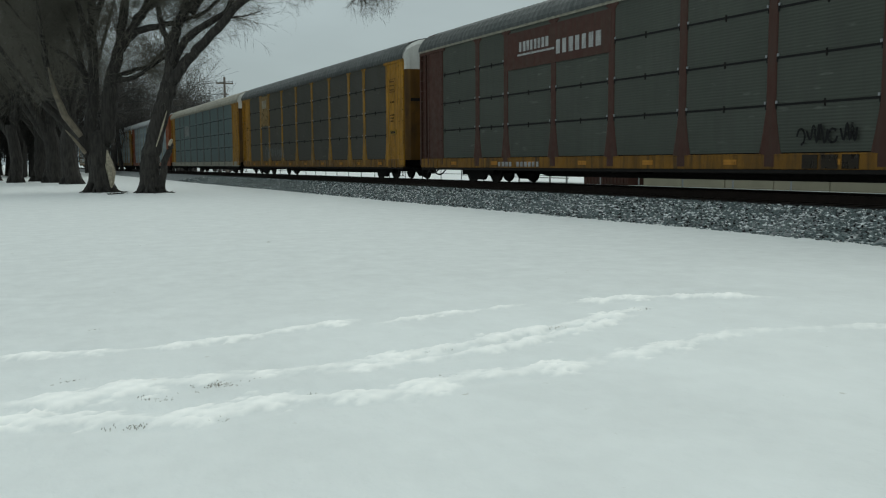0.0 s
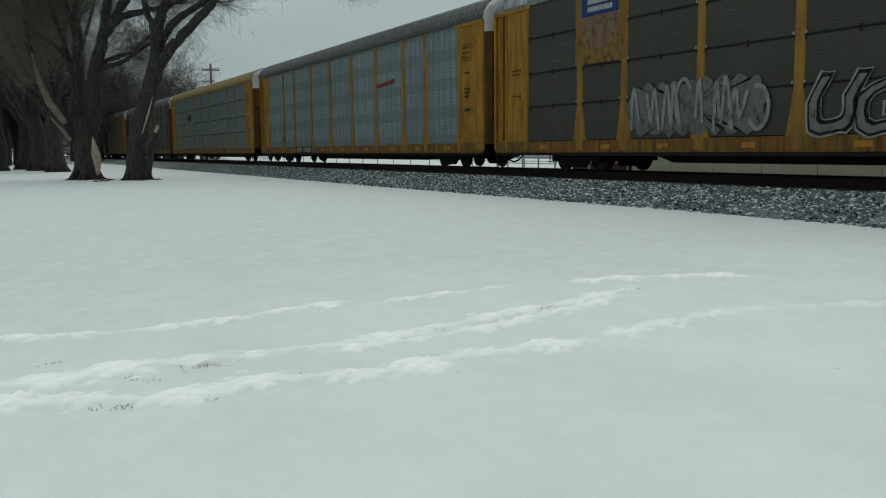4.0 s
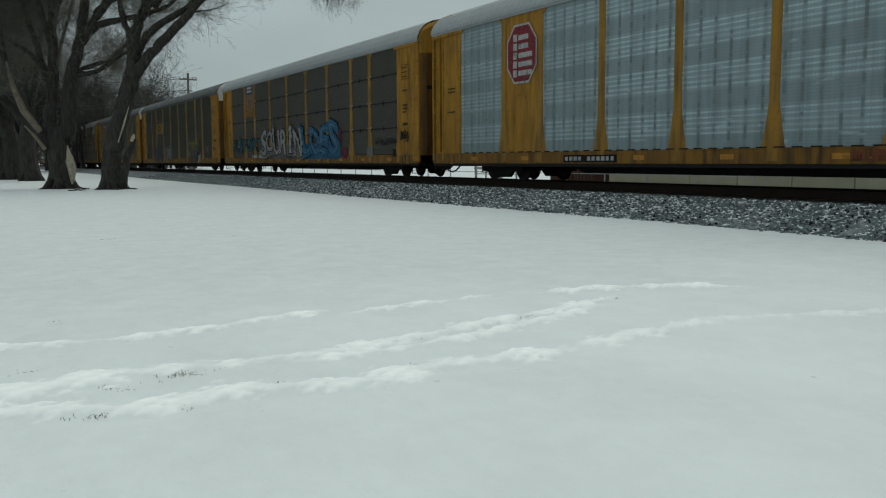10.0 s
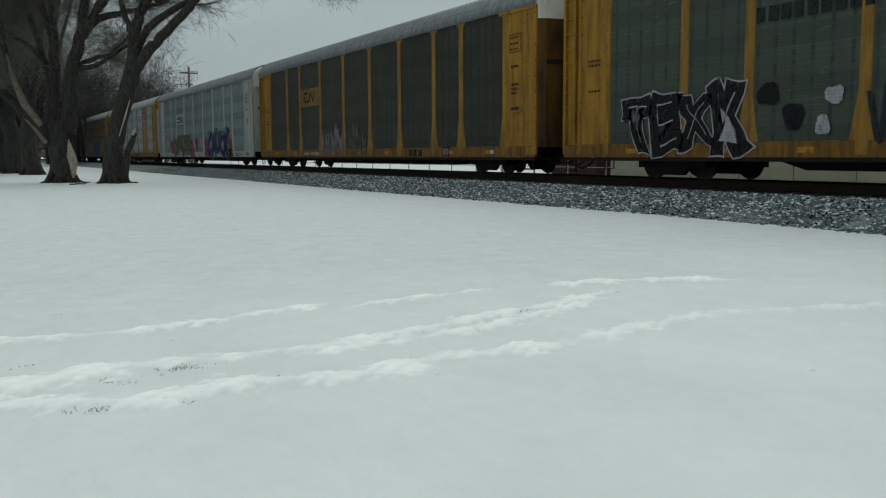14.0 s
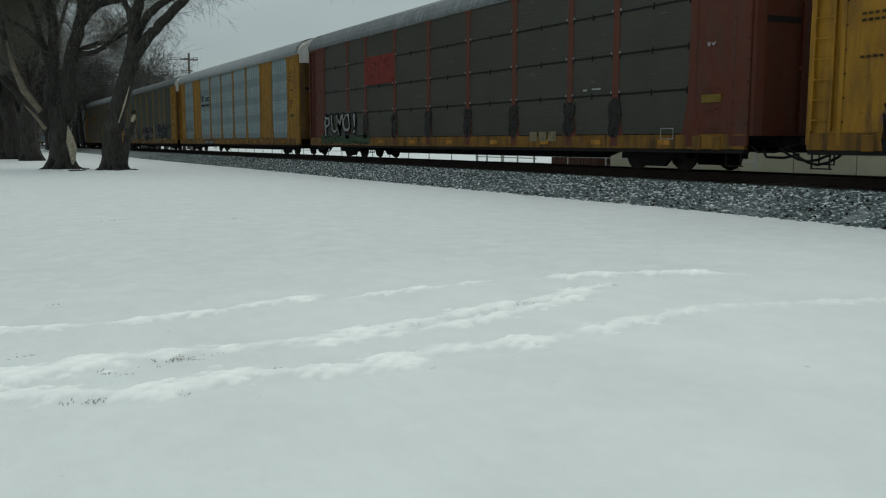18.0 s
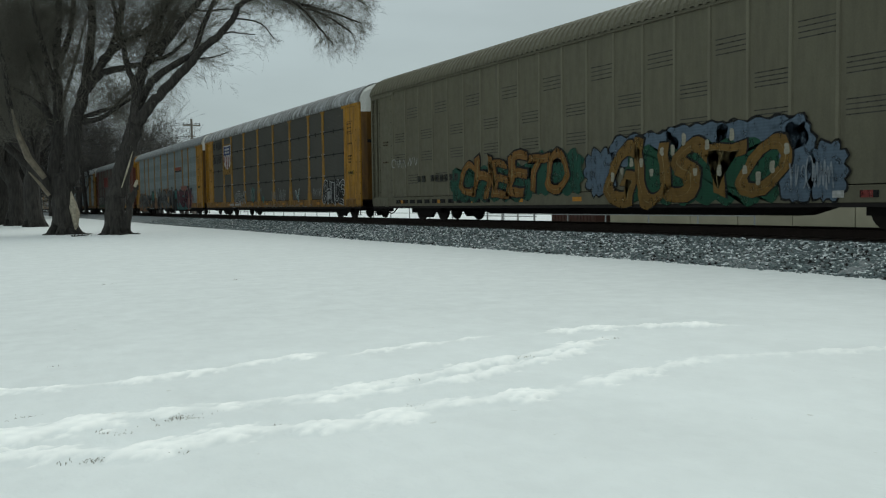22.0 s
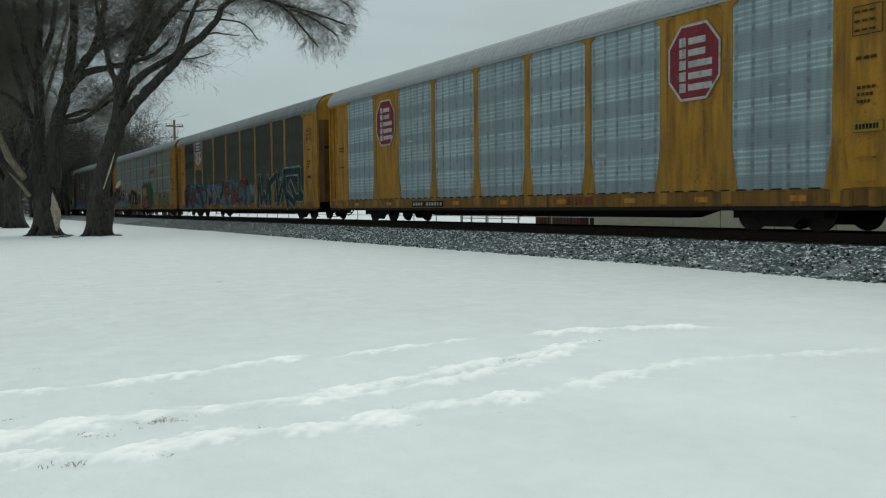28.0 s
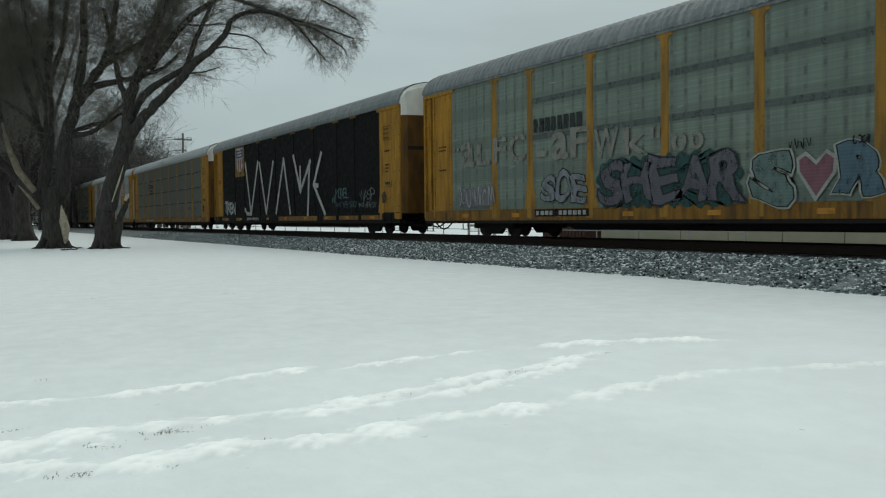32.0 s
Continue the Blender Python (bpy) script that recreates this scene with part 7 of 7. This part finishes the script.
    word(c, "BOOB", 1.25, 8.21, 0.78, 2.01, [((0.5, 0.15, 0.12), 0.12, 0.0), (K, 0.10, 0.0), ((0.07, 0.24, 0.50), 0.075, 0), ((0.18, 0.42, 0.62), -0.03, -0.03)], 5, 0.05, label="blue bubble letters with red outlines")
    cloud(c, 1.58, 8.08, 0.77, 1.20, (0.06, 0.36, 0.55), 22, 52, 9)
    for k, row in enumerate([(8.11, 8.73, 1.22, 1.66), (8.57, 9.28, 0.80, 1.36), (13.52, 13.98, 1.04, 1.41)]):
        cloud(c, *row, (0.40, 0.10, 0.09), 0, 54 + k, 4)
    scrawl(c, 9.65, 13.25, 1.12, 2.08, (0.22, 0.22, 0.21), 0.035, 54, 9)
    word(c, "NWNET", 14.47, 19.18, 0.64, 1.66, [((0.05, 0.05, 0.045), 0.10, 0), ((0.40, 0.41, 0.38), 0.06, 0), ((0.2, 0.2, 0.19), -0.05, 0)], 6, 0.024, label="pale grey block letters")
    for k, (s, h) in enumerate((((22.91, 1.37)), ((23.89, 1.28)))):
        for r, q, dx, dz in ((0.36, 0.48, 0, 0), (0.08, 0.14, -0.12, 0.1), (0.08, 0.14, 0.1, 0.1), (0.12, 0.05, 0, -0.22)):
            ribbon(c, [Vector((s + dx + r * math.cos(0.45 * i), h + dz + q * math.sin(0.45 * i))) for i in range(15)], (0.4, 0.41, 0.38), 0.03, 0.02, "tag_stroke")
    outline_box(c, 24.88, 25.60, 3.40, 3.92, (0.55, 0.55, 0.52))
    line_of_bars(c, "stencil", 25.15, 25.37, 4.12, 4.19, WHT, 2)
    line_of_bars(c, "stencil", 25.08, 25.36, 1.74, 1.90, (0.4, 0.4, 0.38), 3)
    outline_box(c, 24.82, 25.57, 1.48, 1.61, WHT)
    for a, b in ((4.2, 5.0), (8.2, 9.4), (11.7, 12.6), (20.0, 20.8)):
        board(c, "bare_patch", a, b, 0.6, 0.84, "sill_yellow", "yellow paint left on the sill", 0.002)
    c = cars[20] = build_car(20, "full", "m_blue", **YEL, roof="roof_grey", cap="yellow", label="yellow car carrier with banded blue-grey panels, graffiti")
    for a, b in zip(BAYS, BAYS[1:]):
        for z in SEAMS[1:-1]:
            board(c, "pale_band", a + 0.1, b - 0.1, z - 0.04, z + 0.12, (0.42, 0.48, 0.50), "", -0.024)
    for k, row in enumerate([(1.28, 2.05, 0.90, 1.82), (4.31, 5.75, 0.56, 0.84), (5.76, 6.80, 0.57, 0.85), (6.88, 7.51, 1.11, 1.42)]):
        cloud(c, *row, (0.42, 0.16, 0.19), 0, 61 + k, 5)
    word(c, "MAS", 2.06, 5.77, 1.18, 2.43, [((0.60, 0.54, 0.34), 0.10, 0.0), (K, 0.045, 0.0), ((0.50, 0.48, 0.40), -0.05, 0.03)], 3, 0.09, label="black letters with cream outlines")
    cloud(c, 1.59, 5.96, 0.86, 1.34, (0.06, 0.42, 0.46), 22, 62, 9)
    a, b, _, _ = 1.22, 6.49, 0.56, 0.86
    for k in range(9):
        board(c, "sprayed_sill", a + (b - a) * k / 9, a + (b - a) * (k + (0.72 if k in (2, 4) else 1)) / 9, 0.58, 0.83, (0.40, 0.15, 0.17) if k != 4 else (0.36, 0.20, 0.12), "dull pink spray paint", 0.0012 + 0.0002 * (k % 2))
    scrawl(c, 6.03, 7.00, 0.93, 1.57, (0.12, 0.16, 0.25), 0.05, 63, 6)
    cloud(c, 6.38, 6.96, 1.38, 1.56, (0.5, 0.45, 0.08), 1, 64, 3)
    word(c, "WTB", 7.51, 11.96, 0.82, 2.21, [((0.48, 0.12, 0.03), 0.115, 0.0), ((0.55, 0.44, 0.04), 0.10, 0.0), (K, 0.07, 0.0)], 4, 0.03, label="black letters with yellow outlines")
    board(c, "graffiti_square", 12.11, 12.99, 0.98, 1.92, (0.45, 0.40, 0.06), "", 0.006)
    board(c, "graffiti_square", 12.19, 12.92, 1.08, 1.84, K, "", 0.008)
    scrawl(c, 12.21, 12.90, 1.49, 1.83, (0.45, 0.40, 0.06), 0.045, 64, 5)
    scrawl(c, 12.21, 12.90, 1.11, 1.45, (0.45, 0.40, 0.06), 0.045, 65, 5)
    cloud(c, 13.9, 18.2, 0.62, 2.75, (0.03, 0.13, 0.06), 0, 65, 8)
    cloud(c, 13.75, 16.5, 0.62, 1.5, K, 1, 66, 2)
    cloud(c, 13.9, 16.4, 0.7, 1.4, (0.46, 0.10, 0.05), 2, 66, 2)
    cloud(c, 13.9, 16.2, 1.4, 2.5, K, 3, 67, 2)
    cloud(c, 14.15, 15.95, 1.55, 2.38, (0.55, 0.42, 0.05), 4, 67, 2)
    cloud(c, 14.1, 15.5, 1.4, 1.75, (0.5, 0.16, 0.04), 5, 68, 3)
    word(c, "PYSE", 18.4, 24.3, 0.85, 1.95, [(K, 0.07, 0.0), ((0.5, 0.42, 0.05), 0.03, 0)], 8, 0.08, label="yellow letters outlined in black")
    polygon(c, "logo", [(17.0, 3.42), (19.0, 3.5), (19.2, 3.8), (17.2, 3.72)], (0.5, 0.09, 0.03), 0.006)
    number_plate(c, 6.94, 8.81, 0.59, 0.83)
    scrawl(c, 0.48, 1.23, 0.85, 1.48, (0.06, 0.04, 0.02), 0.035, 69, 5)
    scrawl(c, 8.5, 12.0, 0.62, 0.82, (0.08, 0.05, 0.02), 0.025, 70, 12)
    c = cars[21] = build_car(21, "full", "m_dark", **YEL, roof="roof_grey", cap="yellow", label="dark car carrier with yellow posts, green graffiti")
    shield(c, 3.89, 5.96, 3.16, 5.05)
    word(c, "We will", 1.3, 3.7, 4.3, 4.85, [((0.045, 0.042, 0.035), 0.02, 0)], 0, 0.0, "slogan", "dark slogan in two lines")
    word(c, "deliver", 1.3, 3.7, 3.35, 3.85, [((0.045, 0.042, 0.035), 0.02, 0)], 0, 0.0, "slogan")
    piece(c, "ladder", "rear", make_ladder(26.15), "yellow", both=True)
    cyan = (0.05, 0.28, 0.38)
    for k, row in enumerate([(0.85, 6.68, 0.61, 2.19), (7.09, 10.51, 1.51, 2.12), (10.77, 13.30, 1.62, 2.28), (13.15, 16.31, 0.82, 2.19), (10.49, 12.86, 0.69, 1.42)]):
        cloud(c, *row, cyan, 0, 71 + k, 8)
    word(c, "RKT", 1.34, 6.49, 0.61, 2.19, [(K, 0.08, 0.0), ((0.20, 0.05, 0.04), 0.04, 0)], 5, 0.08, label="dark red letters outlined in black")
    word(c, "MA", 7.14, 10.44, 0.74, 2.08, [(K, 0.07, 0.0), ((0.28, 0.29, 0.3), 0.035, 0)], 6, 0.06, label="silver letters outlined in black")
    word(c, "FACT", 11.07, 15.91, 0.70, 2.30, [((0.36, 0.40, 0.15), 0.105, 0.0), (K, 0.09, 0.0), ((0.26, 0.05, 0.03), 0.06, 0)], 7, 0.07, label="dark red letters outlined in blue")
    scrawl(c, 16.32, 17.08, 1.13, 2.03, (0.45, 0.47, 0.47), 0.035, 72, 5)
    pale, deep_green = (0.46, 0.52, 0.42), (0.010, 0.05, 0.045)
    runs = [(17.57, 0.72), (17.90, 2.27), (18.18, 0.89), (18.67, 1.34), (19.04, 0.87), (19.30, 2.21), (19.68, 0.86)], [(19.68, 0.86), (19.69, 1.91), (20.72, 2.27), (20.91, 0.84)], [(20.91, 0.84), (21.67, 1.95), (22.40, 0.72)], [(21.90, 2.39), (24.05, 2.39), (24.09, 1.34), (24.42, 1.10), (23.48, 1.08), (22.75, 1.79)], [(21.90, 2.39), (22.11, 1.32), (23.35, 0.80)]
    strokes(c, runs, pale, 0.5, "graffiti_stroke", 0.010)
    strokes(c, runs, (0.05, 0.30, 0.30), 0.37, "graffiti_stroke", 0.016)
    strokes(c, runs, deep_green, 0.29, "graffiti_stroke", 0.022)
    polygon(c, "graffiti_block", [(22.12, 2.30), (23.93, 2.32), (23.93, 1.49), (23.16, 1.86), (22.26, 1.82)], deep_green, 0.008, "dark green angular letters with pale outlines")
    scrawl(c, 20.72, 21.79, 1.87, 2.26, (0.45, 0.47, 0.47), 0.03, 73, 5)
    outline_box(c, 23.84, 24.53, 0.68, 0.92, (0.35, 0.35, 0.33))
    c = cars[23] = build_car(23, "rows", "p_dark", **YEL, roof="roof_pale", cap="white", label="yellow car carrier with dark green-grey panels", pitch=0.24, deep=0.02)
    bars(c, "logo", [(6.11, 7.09, 3.72, 3.78), (6.18, 7.09, 3.59, 3.65), (6.25, 7.08, 3.46, 3.52), (7.23, 7.60, 3.41, 3.73), (7.74, 8.02, 3.39, 3.71)], K, "black bars of a mark", 0.0)
    line_of_bars(c, "logo", 6.70, 8.08, 3.16, 3.28, K, 7, "", 0.0)
    line_of_bars(c, "logo", 6.62, 8.36, 2.94, 3.06, K, 8, "", 0.0)
    number_plate(c, 5.29, 8.30, 0.58, 0.82, None)
    owner_mark(c, 18.20, 19.27, 0.62, 0.80, (0.42, 0.36, 0.2))
    board(c, "placard", 24.07, 24.47, 0.60, 0.92, K, "black placard")
    bars(c, "stencil", [(24.12, 24.25, 0.64, 0.86), (24.29, 24.42, 0.64, 0.86)], (0.4, 0.4, 0.38), "", 0.006)
    scrawl(c, 17.77, 19.41, 1.28, 1.70, (0.03, 0.03, 0.03), 0.03, 74, 3)
    scrawl(c, 20.64, 21.56, 1.43, 1.67, (0.03, 0.03, 0.03), 0.03, 75, 4)
    scrawl(c, 22.56, 23.27, 1.46, 1.65, (0.03, 0.03, 0.03), 0.03, 76, 2)
    cloud(c, 24.87, 25.32, 1.26, 1.73, (0.04, 0.03, 0.02), 0, 77, 4)
    scrawl(c, 0.35, 1.0, 1.9, 2.2, WHT, 0.03, 78, 3)
    word(c, "NAKL", 0.2, 1.1, 1.4, 1.7, [(K, 0.0, 0)], 3, 0.06, "graffiti_tag", "thin black handwriting")
    c = cars[24] = build_car(24, "full", "black_paint", post="black_paint", sill="black_paint", end="yellow", roof="roof_grey", cap="white", label="black-painted car carrier with giant white strokes")
    shield(c, 4.16, 5.98, 3.24, 4.98)
    word(c, "TREN", 1.77, 4.06, 0.94, 1.86, [((0.08, 0.25, 0.28), 0.05, 0), (WHT, 0.03, 0.0)], 5, 0.06, label="white bubble letters")
    white = (0.72, 0.72, 0.67)
    strokes(c, [[(6.09, 1.30), (6.43, 1.03), (7.27, 0.99)], [(6.29, 3.95), (7.27, 0.99), (8.68, 3.90)], [(8.96, 3.80), (10.05, 1.03), (11.33, 3.74)], [(11.72, 1.01), (13.03, 3.79), (13.94, 0.98)], [(14.52, 3.84), (15.46, 2.04), (16.88, 3.45)], [(15.48, 3.24), (15.46, 2.04)], [(16.77, 3.43), (16.44, 0.88)], [(18.32, 3.74), (17.29, 2.31), (18.69, 0.91)], [(17.29, 2.27), (17.83, 2.24)]], white, 0.22)
    for s in BAYS[3:-1]:
        board(c, "bare_patch", s - 0.3, s + 0.3, 4.95, 5.05, (0.42, 0.24, 0.04), "", 0.004)
    board(c, "bare_patch", 12.0, 17.6, 0.6, 0.82, "sill_yellow", "bare yellow stretch of the sill", 0.001)
    for a, b in ((1.2, 2.6), (4.1, 4.9), (18.4, 19.9), (20.3, 22.4), (22.7, 24.6)):
        board(c, "bare_patch", a, b, 0.62, 0.8, "sill_yellow", "", 0.001)
    word(c, "MOREL", 19.97, 21.41, 1.52, 2.02, [((0.22, 0.36, 0.38), -0.01, 0)], 3, 0.05, "graffiti_tag", "thin pale handwriting")
    word(c, "WHAT WASP SAID!", 19.97, 22.32, 1.15, 1.42, [((0.22, 0.36, 0.38), -0.02, 0)], 3, 0.03, "graffiti_tag", "thin pale handwriting")
    word(c, "WASP", 22.66, 24.08, 1.42, 1.90, [((0.32, 0.38, 0.38), -0.02, 0)], 2, 0.08, "graffiti_tag", "thin pale handwriting")
    scrawl(c, 22.51, 23.08, 1.13, 1.37, (0.3, 0.36, 0.36), 0.03, 80, 4)
    word(c, "HAPPENS!", 23.14, 24.26, 1.11, 1.35, [((0.32, 0.38, 0.38), -0.02, 0)], 4, 0.03, "graffiti_tag", "thin pale handwriting")
    scrawl(c, 19.56, 19.97, 1.28, 1.77, (0.22, 0.36, 0.38), 0.03, 81, 2)
    cloud(c, 24.77, 25.12, 1.29, 1.71, (0.10, 0.07, 0.04), 0, 82, 3)
    number_plate(c, 6.3, 8.7, 0.6, 0.84, None)
    c = cars[25] = build_car(25, "full", "m_sage", **YEL, roof="roof_grey", cap="white", label="yellow car carrier with green-grey panels, pale block letters", pitch=0.26, deep=0.02)
    for text, row in (("aLFC", (1.83, 5.70, 2.30, 3.20)), ("-aF", (6.04, 8.68, 2.21, 3.16)), ("Wk", (8.82, 10.98, 2.18, 3.00)), ("00", (11.73, 12.85, 2.16, 2.64))):
        word(c, text, *row, [((0.42, 0.41, 0.35), 0.02, 0)], 3, 0.024, label="pale block letters sprayed on green panels")
    bars(c, "graffiti_mark", [(1.29, 1.73, 2.92, 3.01), (11.04, 11.15, 2.56, 2.83), (11.26, 11.38, 2.56, 2.82)], (0.42, 0.41, 0.35), "", 0.006)
    line_of_bars(c, "logo", 6.05, 8.38, 3.13, 3.53, (0.05, 0.06, 0.06), 8, "dark lettering bars", 0.004)
    for a, b in zip(BAYS[2:], BAYS[3:]):
        for z in SEAMS[2:-1]:
            board(c, "pale_band", a + 0.1, b - 0.1, z - 0.04, z + 0.12, (0.17, 0.21, 0.19), "", -0.024)
    cloud(c, 1.59, 3.86, 1.02, 1.63, (0.34, 0.34, 0.35), 0, 81, 12)
    scrawl(c, 1.59, 3.86, 0.99, 1.68, (0.5, 0.5, 0.52), 0.05, 82, 7)
    word(c, "SOE", 6.47, 8.50, 1.03, 1.91, [(K, 0.07, 0), ((0.38, 0.40, 0.45), 0.035, 0)], 4, 0.08, label="pale blue letters outlined in black")
    cloud(c, 8.98, 13.88, 0.89, 2.12, (0.04, 0.13, 0.12), 0, 83, 18)
    word(c, "SHEAR", 9.11, 13.92, 0.91, 2.08, [((0.05, 0.05, 0.06), 0.06, 0), ((0.20, 0.195, 0.235), 0.03, 0)], 6, 0.06, label="purple-grey letters")
    word(c, "S", 14.18, 15.25, 0.86, 2.10, [((0.5, 0.52, 0.46), 0.13, 0), (K, 0.10, 0), ((0.24, 0.36, 0.33), 0.08, 0)], 84, 0.05, label="pale green bubble letter with white edge")
    polygon(c, "heart", [(15.76, 0.90), (15.33, 1.52), (15.31, 1.80), (15.54, 1.93), (15.78, 1.73), (16.03, 1.94), (16.25, 1.80), (16.24, 1.47)], (0.5, 0.52, 0.46), 0.010)
    polygon(c, "heart", [(15.78, 1.02), (15.40, 1.53), (15.38, 1.76), (15.54, 1.84), (15.78, 1.64), (16.02, 1.86), (16.18, 1.75), (16.16, 1.49)], (0.40, 0.17, 0.22), 0.012, "pink sprayed heart")
    word(c, "R", 16.27, 17.26, 0.90, 2.05, [((0.5, 0.52, 0.46), 0.13, 0), (K, 0.10, 0), ((0.16, 0.27, 0.35), 0.08, 0)], 87, 0.05, label="blue bubble letter with white edge")
    word(c, "OK", 17.5, 20.0, 0.9, 2.05, [((0.5, 0.52, 0.46), 0.13, 0), (K, 0.10, 0), ((0.3, 0.4, 0.44), 0.06, 0)], 4, 0.08, label="pale blue letters outlined in black")
    scrawl(c, 15.13, 15.71, 1.96, 2.20, K, 0.03, 88, 4)
    scrawl(c, 16.60, 17.01, 1.97, 2.16, K, 0.03, 89, 4)
    number_plate(c, 6.12, 8.64, 0.67, 0.88, (0.012, 0.012, 0.012))
    cars[26] = build_car(26, "full", "m_dark", **YEL, roof="roof_grey", cap="white", label="yellow car carrier with dark panels")
    return cars


CARS = build_train()
lay_words()


# ---- what moves ----
# metres by which the train lags behind an even speed, at each time
LAG = [(0, 0.3), (1.3, 0.35), (1.8, 0.0), (17.5, 0.0), (18, 0.15), (18.5, 0.0), (26.5, 0.0), (27, 0.15), (27.5, 0.0), (32, 0.0)]


def motions():
    steps = [k / 2 for k in range(65)]
    lags = np.interp(steps, [t for t, _ in LAG], [lag for _, lag in LAG])
    for n, car in CARS.items():
        walk(car, [(t, pose(TRACK_X, FRONT + SPEED * t - lag - SLACK.get(n, 0.0) - CAR_LEN * n, RAIL_Z)) for t, lag in zip(steps, lags)])


motions()
